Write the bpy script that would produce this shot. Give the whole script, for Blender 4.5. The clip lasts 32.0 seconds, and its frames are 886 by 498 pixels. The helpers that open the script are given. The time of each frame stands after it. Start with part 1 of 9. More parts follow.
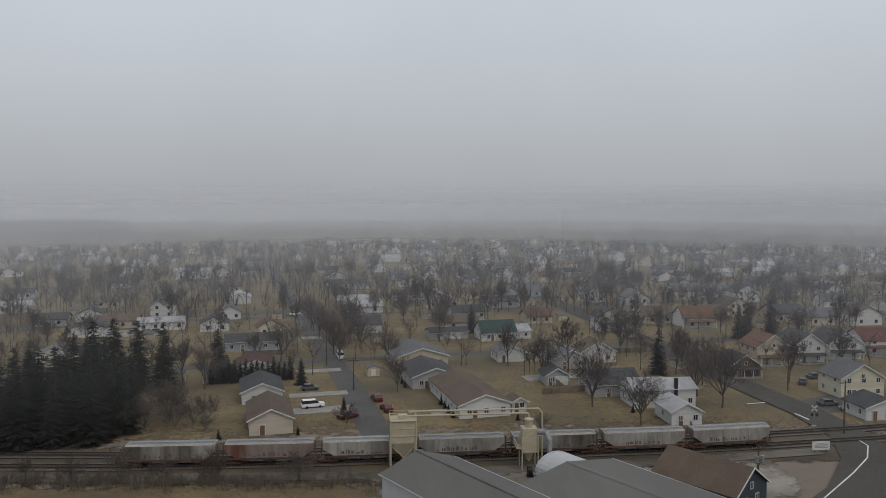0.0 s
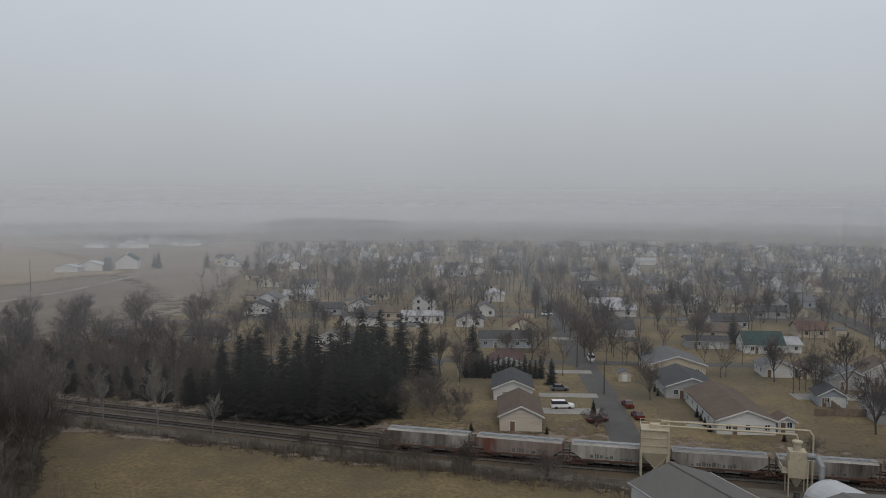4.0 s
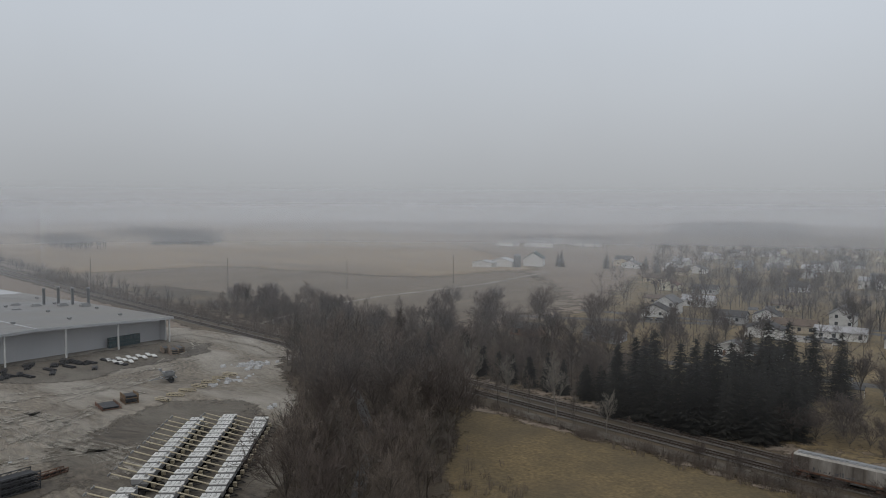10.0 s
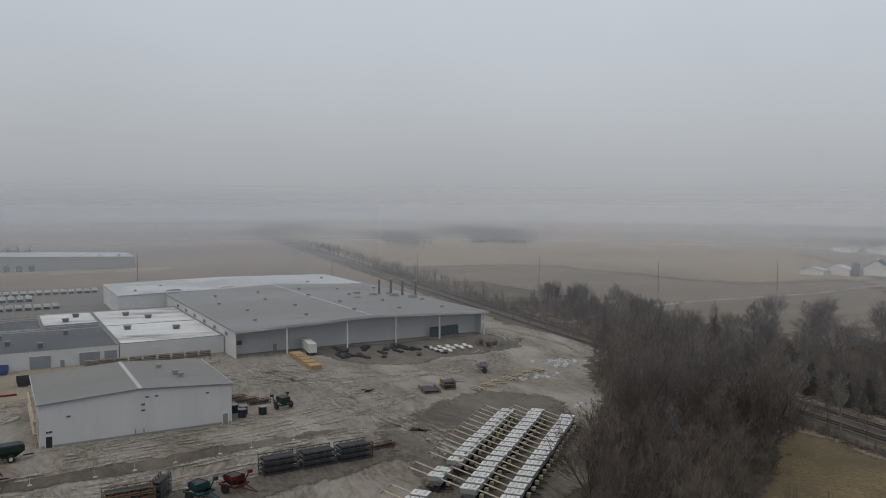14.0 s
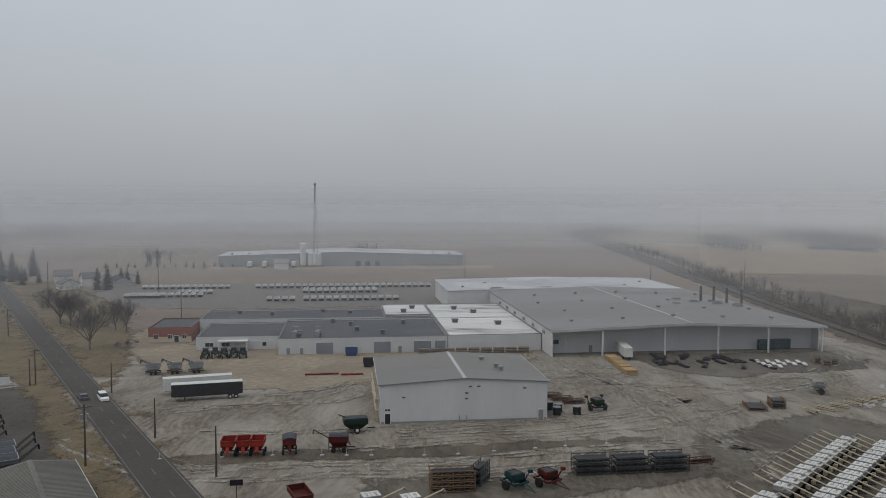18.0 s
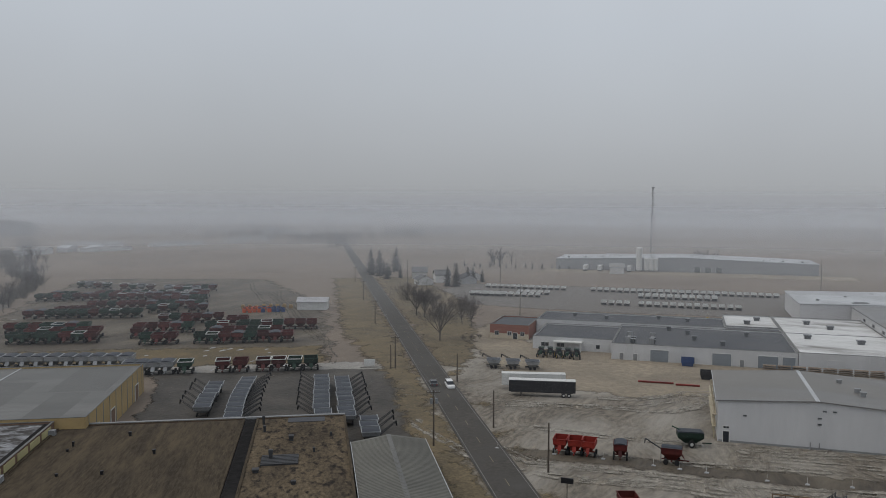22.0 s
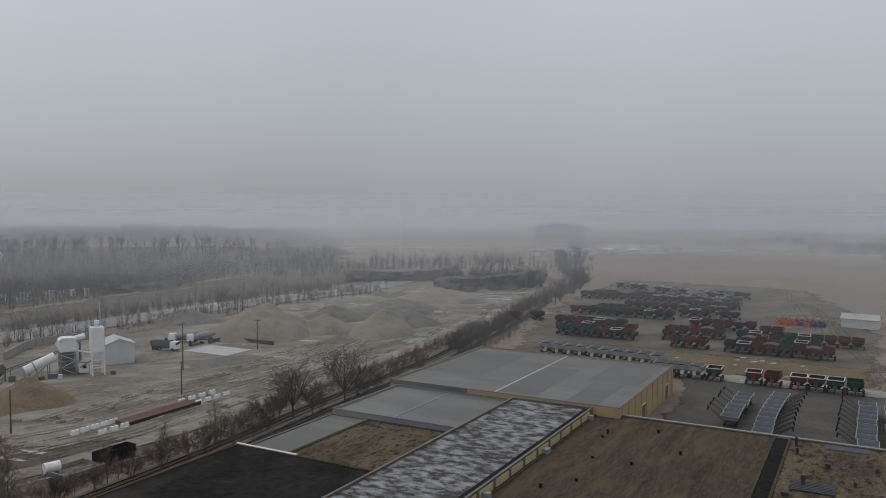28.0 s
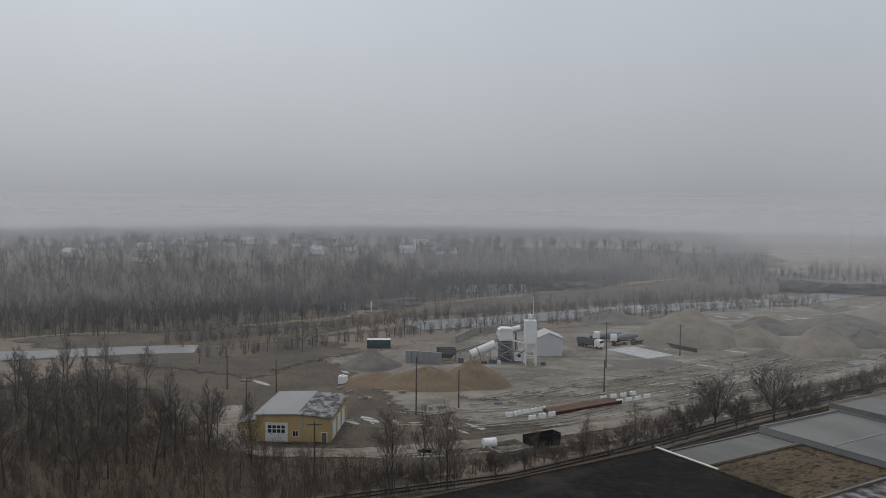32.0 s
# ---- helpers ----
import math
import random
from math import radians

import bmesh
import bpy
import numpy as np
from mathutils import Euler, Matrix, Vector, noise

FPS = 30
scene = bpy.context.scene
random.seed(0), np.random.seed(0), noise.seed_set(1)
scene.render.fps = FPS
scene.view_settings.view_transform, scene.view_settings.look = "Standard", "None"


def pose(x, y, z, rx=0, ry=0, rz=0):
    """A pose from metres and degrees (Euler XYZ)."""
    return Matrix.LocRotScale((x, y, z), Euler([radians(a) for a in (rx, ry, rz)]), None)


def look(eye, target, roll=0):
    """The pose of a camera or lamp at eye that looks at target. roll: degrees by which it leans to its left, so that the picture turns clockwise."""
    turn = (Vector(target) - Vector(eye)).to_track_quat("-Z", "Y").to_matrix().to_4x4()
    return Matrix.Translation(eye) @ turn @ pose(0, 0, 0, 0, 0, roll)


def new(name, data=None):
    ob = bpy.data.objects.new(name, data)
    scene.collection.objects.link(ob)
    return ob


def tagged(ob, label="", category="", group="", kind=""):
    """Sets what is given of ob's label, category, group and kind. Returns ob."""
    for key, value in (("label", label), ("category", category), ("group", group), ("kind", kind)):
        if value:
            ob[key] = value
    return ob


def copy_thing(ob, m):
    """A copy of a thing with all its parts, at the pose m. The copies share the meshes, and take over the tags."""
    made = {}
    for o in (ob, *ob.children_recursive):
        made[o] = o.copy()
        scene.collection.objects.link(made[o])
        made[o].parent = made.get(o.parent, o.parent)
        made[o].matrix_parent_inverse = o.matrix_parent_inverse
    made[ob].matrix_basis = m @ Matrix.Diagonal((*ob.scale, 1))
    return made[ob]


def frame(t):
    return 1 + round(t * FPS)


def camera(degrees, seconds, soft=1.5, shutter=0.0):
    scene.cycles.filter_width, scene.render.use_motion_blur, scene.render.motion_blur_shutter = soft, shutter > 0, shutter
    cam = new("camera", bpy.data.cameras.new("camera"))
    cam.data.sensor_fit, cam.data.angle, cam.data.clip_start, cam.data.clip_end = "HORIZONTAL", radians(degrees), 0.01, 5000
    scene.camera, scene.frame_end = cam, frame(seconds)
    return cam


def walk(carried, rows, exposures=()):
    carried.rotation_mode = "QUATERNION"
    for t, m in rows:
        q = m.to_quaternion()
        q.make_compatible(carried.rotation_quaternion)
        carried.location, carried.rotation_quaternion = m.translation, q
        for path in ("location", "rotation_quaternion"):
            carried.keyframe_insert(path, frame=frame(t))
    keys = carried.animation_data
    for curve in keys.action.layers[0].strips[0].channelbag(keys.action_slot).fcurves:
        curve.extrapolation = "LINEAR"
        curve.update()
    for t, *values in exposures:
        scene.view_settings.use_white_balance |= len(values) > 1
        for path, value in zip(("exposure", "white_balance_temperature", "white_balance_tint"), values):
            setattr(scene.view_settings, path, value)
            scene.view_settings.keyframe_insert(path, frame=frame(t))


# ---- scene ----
cam = camera(59.12, 32.0, 0.9)
EYE_Z = 47.0
# seconds, yaw, pitch, roll: the camera hovers and turns to its left
TURNS = [
    (0, -0.00, -3.63, -0.02), (0.5, 2.35, -3.63, -0.05), (1, 4.70, -3.62, -0.06), (1.5, 7.01, -3.60, -0.07), (2, 9.35, -3.59, -0.11), (2.5, 11.66,
    -3.58, -0.12), (3, 13.94, -3.58, -0.13), (3.5, 16.21, -3.58, -0.17), (5.5, 25.41, -3.58, -0.20), (6, 27.91, -3.57, -0.17), (6.5, 30.33, -3.57,
    -0.12), (7, 32.63, -3.55, -0.11), (7.5, 34.79, -3.53, -0.14), (8, 36.94, -3.53, -0.15), (8.5, 39.47, -3.54, -0.17), (9, 42.04, -3.55, -0.19),
    (9.5, 44.62, -3.55, -0.21), (10, 47.17, -3.54, -0.25), (10.5, 49.72, -3.55, -0.29), (11, 52.54, -3.56, -0.32), (11.5, 55.32, -3.55, -0.32), (12,
    57.96, -3.56, -0.32), (12.5, 60.70, -3.57, -0.31), (13, 63.71, -3.56, -0.31), (13.5, 66.67, -3.58, -0.29), (14, 69.68, -3.60, -0.27), (14.5,
    72.47, -3.61, -0.22), (16.5, 83.72, -3.60, -0.20), (17, 86.68, -3.57, -0.20), (17.5, 89.70, -3.56, -0.23), (18, 92.73, -3.54, -0.24), (18.5,
    95.74, -3.51, -0.22), (19, 98.75, -3.50, -0.19), (19.5, 101.76, -3.47, -0.16), (20, 104.81, -3.46, -0.16), (20.5, 107.83, -3.45, -0.17), (21,
    110.90, -3.42, -0.21), (21.5, 113.99, -3.39, -0.23), (22, 117.04, -3.35, -0.22), (22.5, 120.07, -3.33, -0.21), (23, 123.12, -3.30, -0.23), (23.5,
    126.15, -3.25, -0.23), (24, 129.25, -3.21, -0.25), (24.5, 132.32, -3.18, -0.30), (26.5, 144.55, -3.10, -0.30), (27, 147.95, -3.09, -0.29), (27.5,
    151.37, -3.09, -0.27), (28, 154.83, -3.09, -0.25), (28.5, 159.03, -3.08, -0.25), (29, 163.21, -3.08, -0.30), (29.5, 167.37, -3.08, -0.34), (30,
    171.60, -3.08, -0.35), (30.5, 175.38, -3.08, -0.34), (31, 178.97, -3.07, -0.34), (31.5, 182.34, -3.04, -0.40), (32, 185.34, -3.02, -0.42),
]
walk(cam, [(t, pose(0, 0, EYE_Z, 90 + p, r, a)) for t, a, p, r in TURNS])

# ---- light ----
world = bpy.data.worlds.new("overcast_sky")
scene.world = world
world.use_nodes = True
wt = world.node_tree
wt.nodes.clear()
SKY_STRENGTH = 0.1


def wnode(kind, **inputs):
    n = wt.nodes.new(kind)
    for k, v in inputs.items():
        n.inputs[k].default_value = v
    return n


sky = wnode("ShaderNodeTexSky")
sky.sky_type, sky.sun_disc = "NISHITA", False
sky.sun_elevation, sky.sun_rotation = radians(38), radians(150)
sky.air_density, sky.dust_density, sky.ozone_density = 1.0, 6.0, 1.0
grey_sky = wnode("ShaderNodeHueSaturation", Saturation=0.12, Value=0.8)
wt.links.new(sky.outputs["Color"], grey_sky.inputs["Color"])
wcoord = wnode("ShaderNodeTexCoord")
wsep = wnode("ShaderNodeSeparateXYZ")
wt.links.new(wcoord.outputs["Generated"], wsep.inputs[0])
wramp = wnode("ShaderNodeValToRGB")
CLOUD = [(0.0, (0.395, 0.410, 0.428)), (0.03, (0.425, 0.443, 0.465)), (0.08, (0.472, 0.497, 0.528)), (0.14, (0.515, 0.550, 0.593)), (0.21, (0.557, 0.602, 0.660)),
         (0.35, (0.63, 0.68, 0.745)), (1.0, (0.74, 0.795, 0.87))]
while len(wramp.color_ramp.elements) < len(CLOUD):
    wramp.color_ramp.elements.new(0.5)
for el, (at, c) in zip(wramp.color_ramp.elements, CLOUD):
    el.position, el.color = at, (*c, 1)
wt.links.new(wsep.outputs["Z"], wramp.inputs["Fac"])
# the cloud is a little brighter in the north
wnorth = wnode("ShaderNodeMapRange")
wt.links.new(wsep.outputs["Y"], wnorth.inputs["Value"])
for k, v in (("From Min", -1), ("From Max", 1), ("To Min", 0.885), ("To Max", 1.04)):
    wnorth.inputs[k].default_value = v
wmottle = wnode("ShaderNodeTexNoise", Scale=2.2, Detail=4.0, Roughness=0.5)
wt.links.new(wcoord.outputs["Generated"], wmottle.inputs["Vector"])
wscale = wnode("ShaderNodeMapRange")
wscale.inputs["To Min"].default_value, wscale.inputs["To Max"].default_value = 8.7, 10.7
wt.links.new(wmottle.outputs[0], wscale.inputs["Value"])
wbright = wt.nodes.new("ShaderNodeVectorMath")
wbright.operation = "SCALE"
wt.links.new(wramp.outputs["Color"], wbright.inputs[0])
wtimes = wt.nodes.new("ShaderNodeMath")
wtimes.operation = "MULTIPLY"
wt.links.new(wscale.outputs[0], wtimes.inputs[0])
wt.links.new(wnorth.outputs[0], wtimes.inputs[1])
wt.links.new(wtimes.outputs[0], wbright.inputs["Scale"])
wmix = wt.nodes.new("ShaderNodeMix")
wmix.data_type = "RGBA"
wmix.inputs["Factor"].default_value = 0.94
wt.links.new(grey_sky.outputs["Color"], wmix.inputs["A"])
wt.links.new(wbright.outputs[0], wmix.inputs["B"])
wback = wnode("ShaderNodeBackground", Strength=SKY_STRENGTH)
wt.links.new(wmix.outputs["Result"], wback.inputs["Color"])
wout = wt.nodes.new("ShaderNodeOutputWorld")
wt.links.new(wback.outputs[0], wout.inputs["Surface"])

sun_data = bpy.data.lights.new("sun", "SUN")
sun_data.energy, sun_data.angle, sun_data.color = 0.85, radians(45), (1.0, 0.90, 0.77)
sun = new("sun", sun_data)
sun.matrix_world = look((0, 0, 200), (-60, 100, 20))


# ---- materials ----
def mat(name, c1, c2=None, scale=1.0, rough=0.8, metal=0.0, bump=0.0, fine=0.25, stretch=(1, 1, 1), c3=None, s3=0.1, t3=0.55, w3=0.08, own=0.0,
        coords="Position", warp=0.0, wscale=0.03, spec=0.25):
    """Two colours mixed by noise at two scales, an optional third in large patches, relief, and a shade of its own for each object."""
    m = bpy.data.materials.new(name)
    m.use_nodes = True
    nt = m.node_tree
    b = nt.nodes["Principled BSDF"]
    b.inputs["Roughness"].default_value, b.inputs["Metallic"].default_value = rough, metal
    b.inputs["Specular IOR Level"].default_value = spec
    c2 = c2 or tuple(v * 0.72 for v in c1)
    if coords == "Position":
        src = nt.nodes.new("ShaderNodeNewGeometry").outputs["Position"]
    else:
        src = nt.nodes.new("ShaderNodeTexCoord").outputs["Object"]
    mp = nt.nodes.new("ShaderNodeMapping")
    mp.inputs["Scale"].default_value = stretch
    if warp:
        wn, wv = nt.nodes.new("ShaderNodeTexNoise"), nt.nodes.new("ShaderNodeVectorMath")
        wn.inputs["Scale"].default_value, wn.inputs["Detail"].default_value = wscale, 2
        nt.links.new(src, wn.inputs["Vector"])
        wv.operation = "MULTIPLY_ADD"
        wv.inputs[1].default_value = (warp, warp, 0)
        nt.links.new(wn.outputs["Color"], wv.inputs[0])
        nt.links.new(src, wv.inputs[2])
        src = wv.outputs[0]
    nt.links.new(src, mp.inputs["Vector"])

    def tex(sc, detail):
        n = nt.nodes.new("ShaderNodeTexNoise")
        n.inputs["Scale"].default_value, n.inputs["Detail"].default_value = sc, detail
        n.inputs["Roughness"].default_value = 0.62
        nt.links.new(mp.outputs[0], n.inputs["Vector"])
        return n.outputs[0]

    def mix(fac, a, bcol):
        n = nt.nodes.new("ShaderNodeMix")
        n.data_type = "RGBA"
        for sock, v in (("Factor", fac), ("A", a), ("B", bcol)):
            if isinstance(v, bpy.types.NodeSocket):
                nt.links.new(v, n.inputs[sock])
            elif sock == "Factor":
                n.inputs[sock].default_value = v
            else:
                n.inputs[sock].default_value = (*v, 1)
        return n.outputs["Result"]

    def span(v, lo, hi, a=0.0, z=1.0):
        n = nt.nodes.new("ShaderNodeMapRange")
        n.inputs["From Min"].default_value, n.inputs["From Max"].default_value = lo, hi
        n.inputs["To Min"].default_value, n.inputs["To Max"].default_value = a, z
        nt.links.new(v, n.inputs["Value"])
        return n.outputs[0]

    big = tex(scale, 5)
    col = mix(span(big, 0.36, 0.64), c1, c2)
    small = tex(scale * 11, 3)
    if fine:
        hs = nt.nodes.new("ShaderNodeHueSaturation")
        nt.links.new(span(small, 0.3, 0.7, 1 - fine, 1 + fine), hs.inputs["Value"])
        nt.links.new(col, hs.inputs["Color"])
        col = hs.outputs[0]
    if c3:
        col = mix(span(tex(s3, 6), t3 - w3, t3 + w3), col, c3)
    if own:
        ob = nt.nodes.new("ShaderNodeObjectInfo")
        hs = nt.nodes.new("ShaderNodeHueSaturation")
        nt.links.new(span(ob.outputs["Random"], 0, 1, 1 - own, 1 + own), hs.inputs["Value"])
        nt.links.new(col, hs.inputs["Color"])
        col = hs.outputs[0]
    nt.links.new(col, b.inputs["Base Color"])
    nt.links.new(span(small, 0.2, 0.8, max(rough - 0.12, 0.02), min(rough + 0.1, 1)), b.inputs["Roughness"])
    if bump:
        bp = nt.nodes.new("ShaderNodeBump")
        bp.inputs["Strength"].default_value, bp.inputs["Distance"].default_value = min(bump, 1), 0.3 / scale * 0.15
        nt.links.new(small, bp.inputs["Height"])
        nt.links.new(bp.outputs[0], b.inputs["Normal"])
    return m


M = {}
M["field"] = mat("winter_field", (0.178, 0.142, 0.112), (0.138, 0.112, 0.090), 0.02, 0.95, fine=0.18, c3=(0.165, 0.136, 0.110), s3=0.008, w3=0.1)
M["plough"] = mat("ploughed_soil", (0.145, 0.118, 0.090), (0.116, 0.095, 0.074), 0.03, 0.95, fine=0.2, stretch=(1, 0.25, 1))
M["stubble"] = mat("stubble_field", (0.215, 0.163, 0.106), (0.176, 0.136, 0.092), 0.03, 0.95, fine=0.2, stretch=(0.3, 1, 1), c3=(0.150, 0.120, 0.090), s3=0.012)
M["lawn"] = mat("dormant_lawn", (0.172, 0.128, 0.068), (0.120, 0.093, 0.053), 0.09, 0.95, bump=0.3, fine=0.35, c3=(0.088, 0.073, 0.047), s3=0.035, w3=0.12)
M["drygrass"] = mat("dry_grass", (0.150, 0.110, 0.056), (0.100, 0.077, 0.042), 0.12, 0.95, bump=0.4, fine=0.35, c3=(0.078, 0.063, 0.041), s3=0.04, w3=0.14)
M["litter"] = mat("leaf_litter", (0.071, 0.057, 0.041), (0.053, 0.043, 0.032), 0.2, 0.95, bump=0.5, c3=(0.098, 0.075, 0.049), s3=0.05)
M["gravel"] = mat("yard_gravel", (0.176, 0.153, 0.123), (0.124, 0.108, 0.088), 0.07, 0.9, bump=0.6, fine=0.5, c3=(0.270, 0.251, 0.220), s3=0.06, t3=0.55, w3=0.12, stretch=(0.5, 1.3, 1), warp=26.0, wscale=0.025)
M["palegravel"] = mat("dry_wheel_dust", (0.255, 0.236, 0.204), (0.205, 0.188, 0.160), 0.2, 0.95, fine=0.4)
M["mud"] = mat("wet_yard_mud", (0.093, 0.077, 0.058), (0.062, 0.052, 0.041), 0.07, 0.75, bump=0.5, fine=0.35, c3=(0.130, 0.111, 0.084), s3=0.06, t3=0.58, w3=0.09, warp=18.0, wscale=0.03, stretch=(0.5, 1.2, 1))
M["darkgravel"] = mat("damp_dark_gravel", (0.098, 0.084, 0.068), (0.066, 0.057, 0.047), 0.08, 0.85, bump=0.6, fine=0.45, c3=(0.140, 0.127, 0.106), s3=0.07, t3=0.58, w3=0.12, warp=22.0, wscale=0.03, stretch=(0.6, 1.2, 1))
M["sandlot"] = mat("tan_gravel_lot", (0.245, 0.205, 0.152), (0.200, 0.168, 0.126), 0.05, 0.9, bump=0.3, fine=0.25, c3=(0.165, 0.138, 0.106), s3=0.035, warp=30.0, wscale=0.02)
M["asphalt"] = mat("worn_asphalt", (0.074, 0.068, 0.061), (0.056, 0.052, 0.047), 0.12, 0.9, bump=0.2, c3=(0.074, 0.070, 0.065), s3=0.06, spec=0.12)
M["street"] = mat("pale_street", (0.080, 0.076, 0.072), (0.062, 0.059, 0.056), 0.12, 0.8, bump=0.2)
M["concrete"] = mat("concrete", (0.259, 0.245, 0.223), (0.202, 0.191, 0.176), 0.3, 0.9, bump=0.2)
M["paint_line"] = mat("road_paint", (0.62, 0.62, 0.60), (0.45, 0.45, 0.43), 0.6, 0.7)
M["ballast"] = mat("track_ballast", (0.112, 0.102, 0.092), (0.080, 0.072, 0.065), 0.5, 0.95, bump=0.7)
M["rail"] = mat("rusty_rail", (0.10, 0.075, 0.06), (0.07, 0.055, 0.045), 1.0, 0.5, 0.6)
M["tie"] = mat("creosote_tie", (0.044, 0.036, 0.030), (0.032, 0.026, 0.022), 1.0, 0.9)
M["ice"] = mat("river_ice", (0.185, 0.190, 0.193), (0.115, 0.119, 0.122), 0.05, 0.5, c3=(0.30, 0.305, 0.31), s3=0.022, t3=0.60, w3=0.06)
M["snow"] = mat("old_snow", (0.40, 0.405, 0.41), (0.30, 0.305, 0.31), 0.5, 0.85, bump=0.3)
M["sand"] = mat("sand_heap", (0.205, 0.180, 0.150), (0.160, 0.142, 0.120), 0.2, 0.95, bump=0.4)
M["brownsand"] = mat("brown_sand", (0.165, 0.118, 0.075), (0.13, 0.094, 0.062), 0.25, 0.95, bump=0.4)
M["greystone"] = mat("crushed_stone", (0.150, 0.137, 0.124), (0.112, 0.103, 0.094), 0.25, 0.95, bump=0.5)
M["rock"] = mat("quarry_rock", (0.110, 0.100, 0.090), (0.058, 0.053, 0.049), 0.12, 0.9, bump=0.6, stretch=(1, 1, 3))
M["waste"] = mat("waste_ground", (0.086, 0.071, 0.054), (0.058, 0.049, 0.040), 0.10, 0.95, bump=0.5, fine=0.4, c3=(0.130, 0.101, 0.066), s3=0.045, t3=0.62, w3=0.10, warp=18.0, wscale=0.03)
M["verge"] = mat("winter_verge", (0.136, 0.106, 0.064), (0.086, 0.070, 0.046), 0.15, 0.95, bump=0.4, fine=0.35, c3=(0.150, 0.115, 0.066), s3=0.04, t3=0.58, w3=0.12)
M["quarry"] = mat("quarry_mud", (0.168, 0.148, 0.121), (0.108, 0.095, 0.079), 0.08, 0.9, bump=0.5, fine=0.4, c3=(0.262, 0.245, 0.218), s3=0.06, t3=0.57, w3=0.11, stretch=(0.8, 1.3, 1), warp=18.0, wscale=0.03)
M["bark"] = mat("grey_bark", (0.098, 0.085, 0.073), (0.068, 0.059, 0.051), 1.5, 0.9, fine=0.2, own=0.25)
M["twig"] = mat("brown_twigs", (0.096, 0.079, 0.070), (0.066, 0.055, 0.050), 0.6, 0.9, fine=0.1, own=0.3)
M["brush"] = mat("brush_stems", (0.150, 0.124, 0.104), (0.105, 0.087, 0.074), 0.1, 0.9, fine=0.1)
M["farwood"] = mat("far_woodland", (0.060, 0.050, 0.046), (0.040, 0.034, 0.032), 0.02, 0.95, fine=0.1)
M["needle"] = mat("spruce_needles", (0.024, 0.0232, 0.0195), (0.014, 0.0138, 0.012), 0.5, 0.9, fine=0.3, own=0.3)
M["pale_bark"] = mat("pale_bark", (0.22, 0.20, 0.17), (0.13, 0.115, 0.10), 1.0, 0.9)
for nm, c in dict(white=(0.56, 0.555, 0.54), cream=(0.56, 0.52, 0.40), tan=(0.44, 0.38, 0.29), grey=(0.36, 0.36, 0.36), bluegrey=(0.30, 0.33, 0.36), brick=(0.22, 0.085, 0.06),
                  darkblue=(0.045, 0.055, 0.07), brown=(0.16, 0.10, 0.07), beige=(0.48, 0.43, 0.36), green=(0.10, 0.15, 0.12)).items():
    M["wall_" + nm] = mat(nm + "_siding", c, tuple(v * 0.84 for v in c), 0.25, 0.75, fine=0.06, stretch=(0.3, 0.3, 6), own=0.06)
for nm, c in dict(charcoal=(0.055, 0.055, 0.058), grey=(0.115, 0.115, 0.118), brown=(0.105, 0.078, 0.060), rust=(0.12, 0.064, 0.045), red=(0.11, 0.045, 0.038), green=(0.028, 0.058, 0.052),
                  silver=(0.34, 0.34, 0.35), maroon=(0.085, 0.045, 0.04), orange=(0.135, 0.076, 0.050)).items():
    M["roof_" + nm] = mat(nm + "_shingles", c, tuple(v * 0.8 for v in c), 0.35, 0.9, fine=0.2, bump=0.3, own=0.1)
M["dash"] = mat("faded_yellow_paint", (0.19, 0.165, 0.105), (0.13, 0.115, 0.08), 0.6, 0.8)
M["icefall"] = mat("frozen_seep", (0.55, 0.56, 0.57), (0.45, 0.46, 0.47), 0.5, 0.5)
M["glass"] = mat("dark_window_glass", (0.03, 0.034, 0.04), (0.022, 0.025, 0.03), 0.5, 0.12, fine=0)
M["trim"] = mat("white_trim", (0.58, 0.58, 0.56), (0.50, 0.50, 0.48), 0.5, 0.6, fine=0.05)
M["greymetal"] = mat("grey_metal_roof", (0.170, 0.162, 0.150), (0.138, 0.132, 0.123), 0.06, 0.6, 0.0, fine=0.08, stretch=(1, 0.2, 1), c3=(0.185, 0.186, 0.188), s3=0.03)
M["whitemetal"] = mat("white_metal_roof", (0.40, 0.41, 0.42), (0.34, 0.35, 0.36), 0.06, 0.55, 0.0, fine=0.06, c3=(0.27, 0.275, 0.28), s3=0.03)
M["panel"] = mat("white_wall_panel", (0.505, 0.505, 0.510), (0.452, 0.452, 0.458), 0.12, 0.6, fine=0.04, stretch=(1, 1, 0.2), own=0.03)
M["greypanel"] = mat("grey_wall_panel", (0.225, 0.229, 0.232), (0.195, 0.199, 0.203), 0.12, 0.6, fine=0.05)
M["bluepanel"] = mat("blue_grey_panel", (0.200, 0.220, 0.240), (0.168, 0.188, 0.208), 0.12, 0.6, fine=0.05)
M["membrane"] = mat("white_membrane_roof", (0.561, 0.561, 0.557), (0.476, 0.476, 0.468), 0.12, 0.7, fine=0.08, c3=(0.150, 0.140, 0.128), s3=0.075, t3=0.60, w3=0.09, stretch=(1.2, 0.35, 1), warp=6.0, wscale=0.08)
M["darkroof"] = mat("dark_membrane_roof", (0.056, 0.058, 0.065), (0.045, 0.047, 0.053), 0.1, 0.7, fine=0.12, c3=(0.075, 0.075, 0.079), s3=0.05)
M["blackroof"] = mat("black_rubber_roof", (0.019, 0.018, 0.018), (0.013, 0.0125, 0.0125), 0.08, 0.95, fine=0.35, bump=0.3, c3=(0.034, 0.031, 0.028), s3=0.12, t3=0.60, w3=0.08, spec=0.05)
